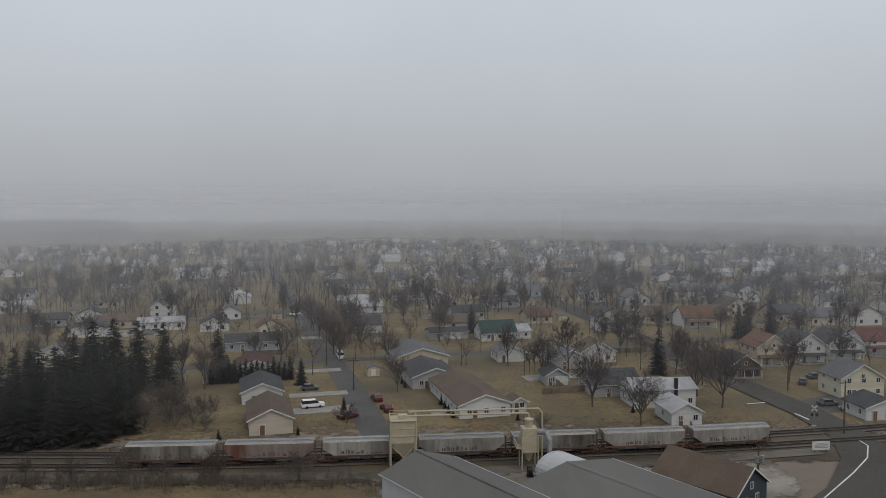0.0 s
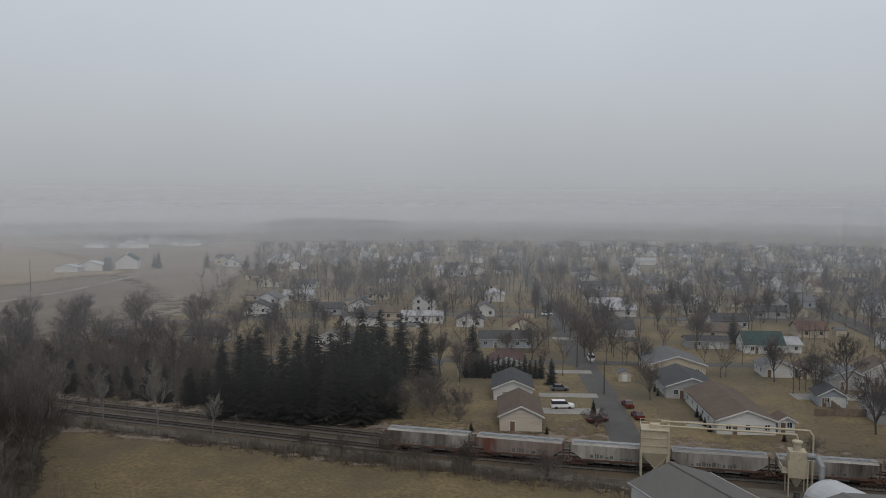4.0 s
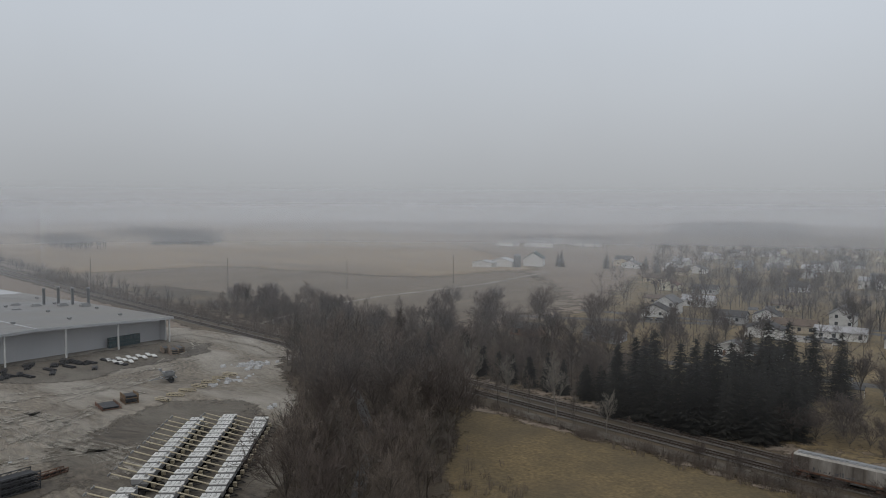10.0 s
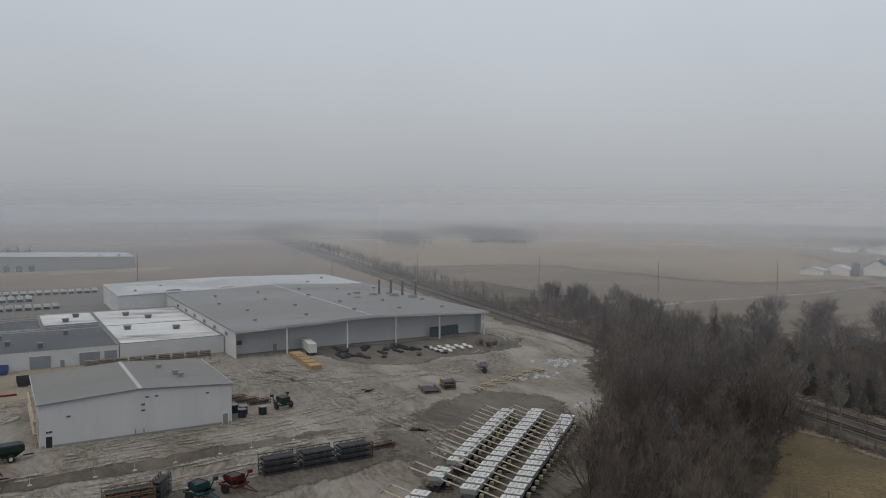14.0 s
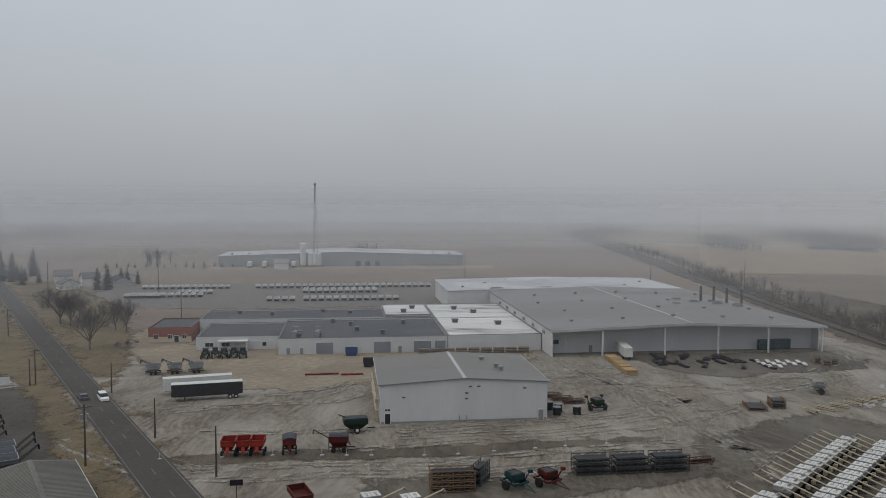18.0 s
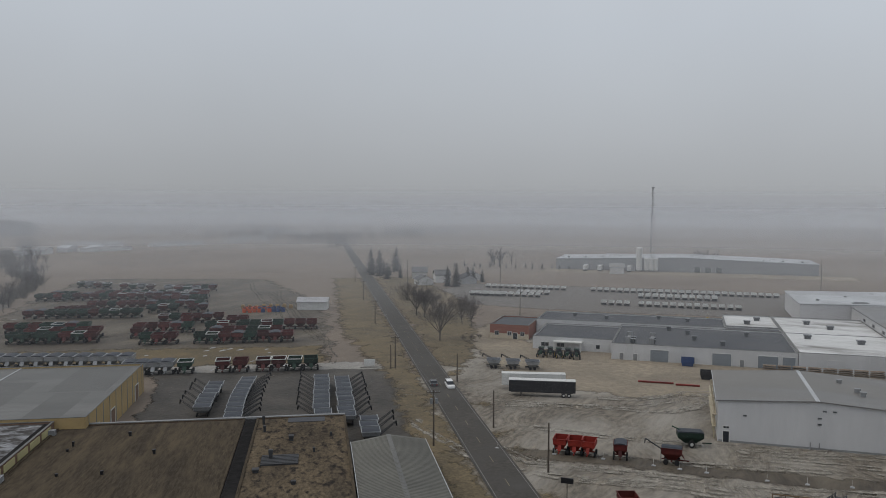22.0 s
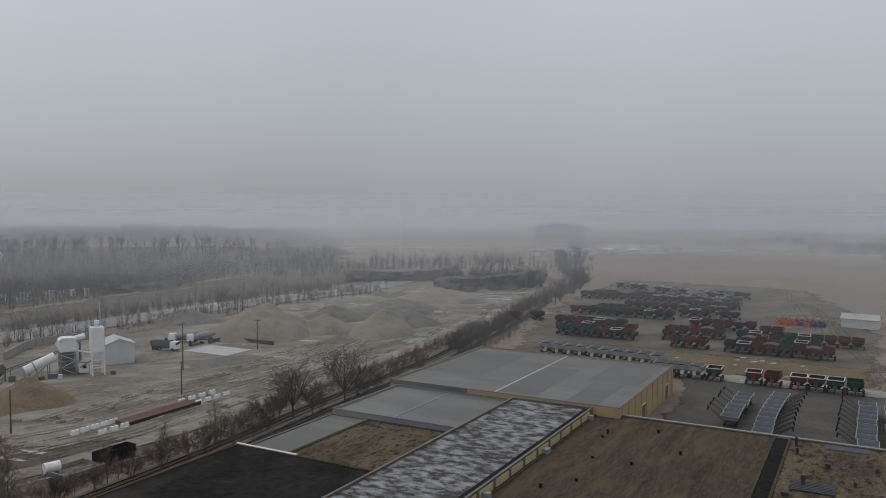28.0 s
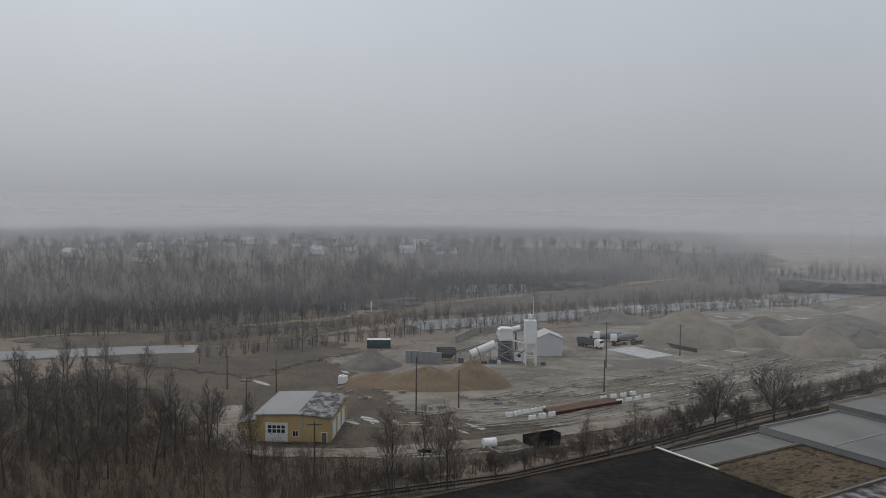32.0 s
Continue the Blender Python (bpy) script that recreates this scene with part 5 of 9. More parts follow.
# the thicket along the stream, seen from above its crowns
THICKET = [(-202, 122), (-150, 131), (-124, 128), (-118, 116), (-93, 86), (-70, 58), (-97, 55), (-112, 70), (-140, 92), (-168, 104)]
STREAM = [(-84, 59), (-97.7, 72.4), (-109.4, 83), (-125.5, 96.2), (-144.9, 108.1), (-164.4, 118.8), (-190, 126)]
WET = [(x, y) for x, y, a in along(STREAM, 1.5)]


def dry(pts, gap):
    """The places that keep clear of the stream."""
    return [(x, y) for x, y in pts if all((x - a) ** 2 + (y - b) ** 2 > gap * gap for a, b in WET)]


for x, y in dry(scatter(THICKET, 74, 3.7, rn), 1.7):
    tree(pick(rn.choice(("wood", "wood", "limb", "yard"))), x, y, random.uniform(13, 20), group="thicket trees")
stems("undergrowth", dry(scatter(THICKET, 480, 1.2, rn), 1.7), 3.8, "dense brown leafless undergrowth", M["twig"], 15, 1.4)
for x, y, h in ((-105, 131, 15), (-118, 130, 13), (-131, 131, 14), (-126, 124, 12), (-92, 131, 9)):
    tree(pick("pale"), x, y, h, group="trees by the railway")
for x, y, h in ((-112, 130, 10), (-99, 129, 8), (-138, 130, 15), (-150, 131, 14), (-86, 130, 5), (-160, 131, 13), (-172, 130, 13), (-185, 129, 11), (-120, 128.5, 12)):
    tree(pick("wood"), x, y, h, group="trees by the railway")
stems("rail_brush", [(rn.uniform(-200, -30), rn.gauss(127.0, 1.0)) for _ in range(330)] + [(rn.uniform(-95, -8), rn.gauss(125.4, 1.5)) for _ in range(300)], 2.4,
      "brown weeds and brush along the rails", M["brush"], 10, 1.0)
stems("meadow_weeds", [(rn.uniform(-108, -80), rn.gauss(88, 5) + 0) for _ in range(60)], 3.0, "tall brown weeds at the meadow's edge", M["brush"], 9, 0.8)
for x in (-62, -54, -47, -38, -70, -24):
    tree(pick("shrub"), x, 127.6 + rn.uniform(-0.8, 0.8), rn.uniform(4, 6.5), group="rail-side shrubs")
# beyond the rails to the west
patch("thicket_floor", [(-420, 147), (-320, 147), (-225, 147), (-150, 146), (-98, 147), (-99, 176), (-128, 206), (-165, 212), (-215, 204), (-300, 196), (-420, 178)], 0.130, M["litter"],
      "dark leaf litter beyond the railway", 2.5)
NORTHWOOD = [(-320, 150), (-225, 148), (-150, 147), (-105, 150), (-110, 190), (-150, 200), (-200, 195), (-260, 190), (-320, 175)]
for x, y in scatter(NORTHWOOD, 78, 4.4, rn):
    tree(pick(rn.choice(("town", "yard", "wood"))), x, y, rn.uniform(9, 15), group="trees beyond the railway")
for x, y, h in ((-176, 196, 13), (-186, 194, 12), (-192, 198, 14), (-166, 204, 13), (-158, 204, 12), (-149, 206, 13), (-142, 208, 11), (-205, 215, 14), (-215, 222, 13), (-170, 232, 13), (-190, 226, 14), (-230, 214, 13),
                (-180, 250, 14), (-205, 246, 14), (-225, 240, 13), (-150, 228, 13), (-240, 228, 12), (-160, 250, 13)):
    tree(pick("yard"), x, y, h, group="trees beyond the railway")
# dark cedars close beyond the rails
for i in range(26):
    tree(pick("spruce"), -172 + 2.75 * i + rn.uniform(-0.8, 0.8), 148.5 + 3.4 * (i % 2) + rn.uniform(-0.6, 1.2), rn.uniform(6.5, 9.5), label="low dark bushy cedar beside the railway", group="cedars by the railway")
stems("undergrowth", scatter(NORTHWOOD, 1500, 0.9, rn), 4.8, "dark brown brush beyond the railway", M["twig"], 13, 1.5)
LINE = [(-1150, 137, 0)] + [(x, 143 + rn.uniform(-3, 4), 0) for x in range(-760, -315, 4)]
woods("tree_row", LINE + [(x, 139 + rn.uniform(-6, 8), 0) for x in range(-1200, -620, 5)], 8, "bare tree row along the railway", M["farwood"], 22, 0.07)
stems("rail_brush", [(rn.uniform(-520, -190), rn.gauss(142, 3)) for _ in range(600)], 4.2, "dark brush row along the rails", M["brush"], 10, 1.4, 0.06)

# the spruce grove north of the rails
GROVE = [(-101, 142), (-62, 148), (-68, 170), (-76, 186), (-90, 180), (-100, 160)]
for x, y in scatter(GROVE, 24, 4.4, rn):
    tree(pick("spruce"), x, y, rn.uniform(13.5, 18.5), group="spruce grove")
for x, y, h in ((-98, 143, 16), (-92, 144.5, 17), (-86, 143.5, 14), (-80, 145, 15.5), (-74, 146, 13), (-68, 148, 14.5), (-80, 188, 19), (-75, 190, 18), (-84, 186, 19), (-70, 194, 17), (-60, 206, 13)):
    tree(pick("spruce"), x, y, h, group="spruce grove")
for i in range(15):
    tree(pick("spruce"), -59 + 1.4 * i * 0.97, 197 + 0.36 * i, rn.uniform(5, 6.5), label="clipped dark evergreen in a hedge row", group="evergreen hedge")
for x, y, h in ((-36, 196, 7), (-44, 511, 15), (10, 273, 11), (-22, 171, 3.4), (-100, 500, 14), (-86, 505, 15), (-80, 512, 13), (-130, 505, 14), (-148, 450, 11), (-60, 515, 12), (-122, 330, 10), (-178, 420, 12),
                (100, 262, 12), (112, 265, 13), (105, 268, 12), (140, 330, 12), (84, 420, 14), (92, 424, 15), (100, 430, 14), (64, 470, 13), (20, 480, 15), (160, 480, 14), (58, 208, 13), (-210, 430, 11)):
    tree(pick("spruce"), x, y, h)
# yard and street trees of the town
for x, y, h in ((-11, 188, 11), (34, 175, 15), (63.2, 174.1, 18), (66, 196, 14), (26, 203, 13.5), (-30, 224, 12), (-33, 234, 14), (-37, 252, 13), (-42, 262, 14), (-46, 275, 13), (-59, 191, 12.5),
                (-64, 153, 8), (60, 261, 13), (-119, 224, 9), (-47, 224, 13), (54, 236, 14), (-26, 243, 12), (-31, 259, 12), (-36, 283, 12), (-16, 225, 10), (-52, 300, 12)):
    tree(pick("yard"), x, y, h, group="town trees")
tree(("yard", 0), 41.3, 160.5, 12.5, label="bare tree with a low fork by the white house", group="town trees")
tree(("yard", 2), 60.9, 184.4, 14, group="town trees")
for x, y, h in ((-58, 163, 9.5), (-50, 163, 6.5), (-55, 158, 6), (-20, 160, 5), (-61, 157, 7), (-64, 154, 8.5), (-52, 160, 6), (-59, 166, 9), (-48, 155, 4), (20, 157, 4), (-66, 160, 6)):
    tree(pick("shrub"), x, y, h)


# ---- houses ----
def house(x, y, rz, w, d, h, rise, wall, roof, label, axis="y", chimney=None, porch=0, garage=0, near=True, windows=(2, 3), storeys=1):
    """A gabled house: local x across its front, y away from it."""
    t = thing("house", pose(x, y, 0, 0, 0, rz), label, "house")
    W, R = M["wall_" + wall], M["roof_" + roof]
    near = near and math.hypot(x, y) < 265
    k, o, th = 0.2, 0.45, 0.16
    if not near:
        sl = rise / ((w if axis == "y" else d) / 2)
        a, b = (w, d) if axis == "y" else (d, w)
        sw = Shape().section([(0, 0), (a, 0), (a, h), (a / 2, h + rise), (0, h)], 0, b)
        sr = Shape().section([(-o, h - o * sl), (a / 2, h + rise), (a + o, h - o * sl), (a + o, h - o * sl + th), (a / 2, h + rise + th), (-o, h - o * sl + th)], -o, b + o)
        if axis == "x":
            for q in (sw, sr):
                q.v = [(b - y, x, z) for x, y, z in q.v]
        part("wall", sw, W, t)
        r = part("roof", sr, R, t)
    elif axis == "y":
        for y0, y1 in ((0, k), (d - k, d)):
            part("wall", Shape().section([(0, 0), (w, 0), (w, h), (w / 2, h + rise), (0, h)], y0, y1), W, t)
        for x0 in (0, w - k):
            part("wall", Shape().box(x0, x0 + k, k, d - k, 0, h), W, t)
        sl = rise / (w / 2)
        out = [(-o, h - o * sl), (w / 2, h + rise), (w + o, h - o * sl), (w + o, h - o * sl + th), (w / 2, h + rise + th), (-o, h - o * sl + th)]
        r = part("roof", Shape().section(out, -o, d + o), R, t)
        bg = [(-o - 0.02, h - o * sl - 0.12), (w / 2, h + rise - 0.12), (w + o + 0.02, h - o * sl - 0.12), (w + o + 0.02, h - o * sl + th + 0.02), (w / 2, h + rise + th + 0.02), (-o - 0.02, h - o * sl + th + 0.02)]
        if near:
            part("bargeboard", Shape().section(bg, -o - 0.06, -o), M["trim"], r)
    else:
        q = Matrix.Rotation(math.pi / 2, 4, "Z")
        for x0, x1 in ((0, k), (w - k, w)):
            s = Shape().section([(0, 0), (d, 0), (d, h), (d / 2, h + rise), (0, h)], -x1, -x0)
            s.v = [tuple(q @ Vector(p)) for p in s.v]
            part("wall", s, W, t)
        for y0 in (0, d - k):
            part("wall", Shape().box(k, w - k, y0, y0 + k, 0, h), W, t)
        sl = rise / (d / 2)
        s = Shape().section([(-o, h - o * sl), (d / 2, h + rise), (d + o, h - o * sl), (d + o, h - o * sl + th), (d / 2, h + rise + th), (-o, h - o * sl + th)], -w - o, o)
        s.v = [tuple(q @ Vector(p)) for p in s.v]
        r = part("roof", s, R, t)
        if near:
            part("gutter", Shape().box(-o, w + o, -o - 0.1, -o + 0.02, h - o * sl - 0.02, h - o * sl + 0.12), M["trim"], r)
    for st in range(storeys):
        z = 0.95 + 2.7 * st
        if z + 1.2 > h + 0.3:
            continue
        for i in range(windows[0]):
            fx = w * (i + 0.5) / windows[0] + (0.25 if windows[0] > 1 else w * 0.18)
            window(t, min(fx, w - 0.8), -0.02, z, 1.1, 1.25, far=not near)
        if near:
            for i in range(windows[1]):
                window(t, -0.02, d * (i + 0.5) / windows[1], z, 1.0, 1.2, -90)
                window(t, w + 0.02, d * (i + 0.5) / windows[1], z, 1.0, 1.2, 90)
    if axis == "y" and rise > 2.4 and near:
        window(t, w / 2, -0.02, h - 0.1, 0.9, 1.1)
    if near:
        door(t, w * 0.30 if garage == 0 else w * 0.2, -0.03, 0.95, 2.05, 0, M["wall_brown"], "door", 3)
    if garage:
        door(t, w * 0.68, -0.04, garage, 2.2, 0, M["trim"], "garage_door", 4)
    if chimney:
        cx, cy = chimney
        part("chimney", Shape().box(cx - 0.35, cx + 0.35, cy - 0.35, cy + 0.35, h * 0.5, h + rise + 0.9).box(cx - 0.42, cx + 0.42, cy - 0.42, cy + 0.42, h + rise + 0.7, h + rise + 0.85),
             M["blackpaint"] if "dark chimney" in label else M["wall_brick"], r)
    if porch:
        p = part("porch_roof", Shape().add([(0.2, 0.0, 2.9), (w - 0.2, 0.0, 2.9), (w - 0.2, -porch, 2.45), (0.2, -porch, 2.45), (0.2, 0.0, 3.05), (w - 0.2, 0.0, 3.05), (w - 0.2, -porch, 2.6),
                                               (0.2, -porch, 2.6)], [(0, 1, 2, 3), (7, 6, 5, 4), (0, 3, 7, 4), (1, 5, 6, 2), (2, 6, 7, 3)]), R, t)
        for i in range(4):
            xx = 0.4 + (w - 0.8) * i / 3
            part("porch_post", Shape().box(xx - 0.08, xx + 0.08, -porch + 0.1, -porch + 0.26, 0.3, 2.5), M["trim"], t)
        part("porch_floor", Shape().box(0.2, w - 0.2, -porch, -0.02, 0, 0.32), M["concrete"], t)
    return t


H = house
H(-38.5, 152.5, 15, 8.6, 15, 3.2, 2.0, "beige", "brown", "tan ranch house, gable end to the railway, brown shingles", windows=(0, 3))
H(-46, 176, 15, 9.2, 14, 2.9, 1.9, "white", "charcoal", "white gabled house with charcoal roof", windows=(2, 2))
H(-54, 203, 15, 9.5, 13, 2.8, 1.8, "white", "maroon", "white gabled house with dark maroon roof", windows=(2, 2))
H(-67, 238, 15, 17, 9, 3.0, 1.9, "bluegrey", "charcoal", "long blue-grey ranch house with white trim", "x", windows=(5, 1))
H(-86, 274, 15, 10, 9, 3.0, 2.4, "white", "charcoal", "small white gabled house with dark roof", windows=(2, 2))
H(-87, 302, 15, 8, 9, 3.2, 2.2, "white", "grey", "white house with grey shingles", windows=(2, 2))
H(-127, 262, 15, 12, 9, 3.0, 2.2, "white", "charcoal", "white ranch with a wide gable", garage=4.2, windows=(1, 2))
H(-117, 222, 8, 10, 9, 3.0, 2.0, "white", "grey", "white ranch house with attached long wing", windows=(3, 2))
H(-106.8, 224, 8, 9, 8, 2.6, 1.3, "white", "charcoal", "low dark-roofed garage beside the ranch house", "x", garage=4.5, windows=(0, 1))
H(-126, 280, 15, 15, 9, 2.9, 1.7, "tan", "brown", "tan ranch with brown shingles", "x", windows=(4, 1))
H(-109, 276, 15, 16, 10, 2.9, 1.3, "white", "silver", "low white house with a pale flat-pitched roof", "x", windows=(4, 1), garage=4.5)
H(-151, 335, 15, 11, 9, 2.7, 1.4, "tan", "brown", "brown-roofed tan ranch house", "x", near=False)
H(-157, 455, 12, 20, 12, 4.6, 1.6, "white", "silver", "long white metal building with a bright roof", "x", near=False, windows=(3, 1))
H(-263, 577, 10, 13, 12, 4.5, 2.0, "white", "grey", "white gabled hall in the mist", near=False)
H(3.6, 164.6, 15, 11.5, 26, 3.0, 2.0, "white", "brown", "white house with a long brown shingle roof near the railway", windows=(3, 6))
H(15.3, 170, 15, 3.4, 4.2, 2.4, 0.9, "white", "brown", "small white garden porch building", windows=(1, 1))
H(-7.5, 191, 15, 12, 16, 3.0, 2.0, "grey", "charcoal", "grey gabled house with charcoal shingles", windows=(3, 3))
H(-13, 214, 15, 15, 15, 3.2, 2.3, "tan", "grey", "wide house with a grey hipped-looking roof", windows=(3, 3))
H(16, 223, 12, 8.2, 8, 2.8, 1.8, "white", "grey", "white garage with a grey roof", garage=4.6, windows=(0, 2))
H(25, 224, 12, 7, 7, 2.6, 1.7, "tan", "brown", "tan garage behind bare trees", garage=3, windows=(0, 2))
H(22, 260, 15, 8, 9, 2.8, 1.6, "white", "silver", "white house with a pale roof", "x")
H(43, 173, 7, 8, 9, 4.3, 1.7, "white", "silver", "white farmhouse with a pale low-pitched roof", "x", storeys=1, windows=(2, 2))
H(36, 183, 12, 12, 10, 3.0, 2.6, "grey", "charcoal", "low house with a dark hipped-looking roof behind the farmhouse", "x", windows=(2, 2))
H(51.2, 174.0, 7, 6.2, 8, 4.4, 1.5, "white", "silver", "white house wing with a pale roof and dark chimney", "x", chimney=(1.4, -0.1), windows=(2, 2))
H(47.6, 160.0, 7, 6.6, 9, 2.9, 1.7, "white", "silver", "white annex with a pale gabled roof beside the rails", windows=(2, 1))
H(13, 256, 15, 12, 9, 2.9, 3.4, "white", "green", "white house with a steep green roof", "x", windows=(3, 2))
H(32, 293, 15, 10, 8, 2.8, 2.4, "tan", "rust", "tan house with a rust-red roof", "x")
H(-7, 335, 15, 15, 9, 3.2, 2.6, "beige", "silver", "pale cross-gabled house in the town", windows=(3, 2))
H(55.5, 277, 7, 9, 9, 5.0, 2.8, "white", "charcoal", "white two-storey house with a dark roof", storeys=2, porch=2)
H(77, 327, 7, 10.5, 10, 5.6, 3.0, "white", "grey", "tall white two-storey house with gables", storeys=2)
H(76, 293, 7, 12, 9, 3.2, 3.0, "tan", "brown", "tan bungalow with a broad brown roof", "x")
H(88, 283, 7, 12, 10, 4.0, 3.4, "white", "orange", "white house with an orange-brown roof", "x", porch=2)
H(76, 203.5, 7, 8, 9, 3.4, 2.6, "brown", "charcoal", "brown house with a white porch", porch=2)
H(89, 219, 7, 10, 10, 5.2, 3.4, "tan", "orange", "tan two-storey house with an orange-brown roof", storeys=2, porch=2, chimney=(5, 6))
H(101, 221.5, 7, 9, 11, 5.4, 3.2, "white", "charcoal", "white two-storey gabled house with a porch", storeys=2, porch=2)
H(113, 226, 7, 10, 11, 5.2, 3.0, "white", "charcoal", "white gabled house in a street row", storeys=2, porch=2)
H(127, 233, 7, 12, 10, 4.6, 3.0, "white", "red", "white house with a red roof", "x", storeys=2, porch=2)
H(94, 182, 7, 11, 9, 4.8, 3.2, "cream", "grey", "cream two-storey house with cross gable", storeys=2, windows=(3, 2))
H(90, 163.5, 7, 10, 8, 2.8, 1.8, "white", "charcoal", "white garage with a dark roof", garage=4.5, windows=(0, 2))
H(31, 214, 7, 9.5, 9, 3.0, 2.2, "grey", "grey", "grey bungalow behind bare trees")
H(40, 222, 7, 10, 9, 3.4, 2.8, "white", "brown", "white house with brown shingles")
H(26, 195, 7, 6, 7, 2.6, 1.7, "bluegrey", "charcoal", "small blue-grey garage building", garage=3)
H(19, 335, 15, 14, 9, 2.9, 1.8, "grey", "charcoal", "long grey ranch house", "x")
H(-42, 335, 15, 12, 9, 3.0, 2.2, "white", "silver", "white ranch with a pale roof", "x")
H(-35, 288, 15, 9, 9, 2.9, 2.2, "tan", "brown", "tan house with a brown roof")
H(-4, 259, 15, 13, 7, 2.4, 1.2, "grey", "charcoal", "low grey row of garages", "x", garage=4)
H(4, 303, 15, 13, 9, 2.9, 2.2, "white", "charcoal", "white ranch with a charcoal roof", "x", windows=(4, 1))
H(-178, 276, 20, 10, 9, 3.0, 2.2, "white", "charcoal", "white gabled house by the curving street")
H(-184, 203, 8, 10, 8, 2.8, 1.5, "brown", "charcoal", "low grey house behind brush", "x")
H(-160, 213, 8, 12, 9, 2.8, 1.9, "grey", "charcoal", "dark-roofed house behind the grove", "x")
H(-200, 312, 15, 16, 9, 2.8, 1.2, "tan", "brown", "long low tan ranch house", "x", near=False)
H(126, 296, 7, 13, 10, 3.4, 3.0, "tan", "charcoal", "tan house with a dark roof", "x")
H(136, 289, 7, 12, 9, 3.4, 2.6, "beige", "grey", "beige house with a grey roof", "x")
H(133, 354, 7, 12, 10, 4.8, 3.0, "white", "charcoal", "white two-storey house with dark roof", storeys=2)
H(108, 364, 7, 14, 9, 4.2, 3.0, "beige", "grey", "beige house with grey shingles", "x")
H(153, 289, 7, 12, 10, 4.0, 3.0, "white", "brown", "white house with a brown roof")
H(165, 336, 7, 12, 9, 3.2, 2.6, "white", "grey", "white house behind the street row", "x")

# the rest of the town in its grid of streets
KINDS = [(w, d, h, r, wa, ro, ax) for (w, d, h, r, ax), (wa, ro) in zip(
    [(10, 9, 3.0, 2.4, "y"), (13, 9, 2.8, 2.0, "x"), (9, 10, 5.0, 2.8, "y"), (12, 8, 2.8, 1.8, "x"), (10, 9, 4.6, 2.8, "y"), (14, 9, 2.9, 1.9, "x"), (9, 8, 3.0, 2.6, "y"), (11, 9, 3.2, 2.4, "x")],
    [("white", "charcoal"), ("tan", "brown"), ("white", "grey"), ("grey", "charcoal"), ("beige", "brown"), ("white", "silver"), ("cream", "rust"), ("bluegrey", "grey")])]
PROTO = [house(-3000 + 40 * i, 4300, 0, w, d, h, r, wa, ro, f"{wa} town house with a {ro} roof", ax, near=False, windows=(2, 1), storeys=2 if h > 4 else 1) for i, (w, d, h, r, wa, ro, ax) in enumerate(KINDS)]
PROTO += [house(-3000 + 40 * i, 4200, 0, w, d, h, r, wa, ro, f"{wa} far town house with a {ro} roof", ax, near=False, windows=(0, 0)) for i, (w, d, h, r, wa, ro, ax) in enumerate(KINDS)]
rn = random.Random(23)
taken = [(o.location.x, o.location.y) for o in bpy.data.objects if o.name.startswith("house") and o.location.y < 4000]
c15, s15 = math.cos(radians(15)), math.sin(radians(15))
for row in range(13):
    for col in range(-9, 24):
        v = 118 + 44 * row + (6 if row % 2 else 0) + rn.uniform(-7, 7)
        u = col * 21 + rn.uniform(-6, 6)
        x, y = -13 + u * c15 - (v - 0) * s15, 153 + u * s15 + v * c15
        az = math.degrees(math.atan2(-x, y))
        if not (-34 < az < 33) or y < 235 or rn.random() < 0.2 + (0.33 if x < -60 else 0):
            continue
        if abs(u) < 14 or any((x + 5 - a) ** 2 + (y + 4 - b) ** 2 < 210 for a, b in taken):
            continue
        taken.append((x, y))
        o = copy_thing(PROTO[rn.choice((0, 0, 1, 1, 2, 3, 3, 4, 5, 6, 7)) + (8 if y > 420 else 0)], pose(x, y, 0, 0, 0, 15 + rn.choice((0, 0, 0, 90)) + rn.uniform(-2, 2)))
        tagged(o, group="houses of the misty town")
for o in PROTO:
    for c in list(o.children_recursive) + [o]:
        bpy.data.objects.remove(c)
# bare trees all over the town
n = 0
while n < 105:
    y = 195 + 260 * rn.random()
    x = y * math.tan(radians(rn.uniform(-31, 33)))
    x = -x
    if any((x - a - 5) ** 2 + (y - b - 4) ** 2 < 60 for a, b in taken) or (abs(x + 13 + (y - 153) * 0.268) < 5 and y < 700):
        continue
    if y < 260 and (abs(x + 15) < 30 and rn.random() < 0.7):
        continue
    n += 1
    tree(pick("town"), x, y, rn.uniform(10, 16), group="town trees")
FARTOWN = []
for _ in range(1500):
    y = rn.uniform(300, 760)
    FARTOWN.append((-y * math.tan(radians(rn.uniform(-34, 32))), y, 0))
for _ in range(1300):
    y = rn.uniform(560, 1250)
    x = -y * math.tan(radians(rn.uniform(-34, 26)))
    FARTOWN.append((x, y, 0))
woods("far_town_trees", FARTOWN, 13, "bare trees of the far town in mist", M["farwood"], 40, 0.085)
MIDTOWN = []
while len(MIDTOWN) < 400:
    y = rn.uniform(205, 420)
    x = -y * math.tan(radians(rn.uniform(-34, 36)))
    if not any((x - a - 5) ** 2 + (y - b - 4) ** 2 < 60 for a, b in taken) and not (abs(x + 13 + (y - 153) * 0.268) < 6):
        MIDTOWN.append((x, y, 0))
woods("town_garden_trees", MIDTOWN, 11, "smaller bare garden trees of the town", M["twig"], 50, 0.05)
woods("far_wood", [(-520 + rn.gauss(0, 1) * 8 + 150 * (k - 0.5), 1040 + 65 * (k - 0.5) + rn.uniform(-25, 25), 0) for k in [rn.random() for _ in range(420)]], 19, "block of woodland in the mist",
      M["farwood"], 20, 0.5)


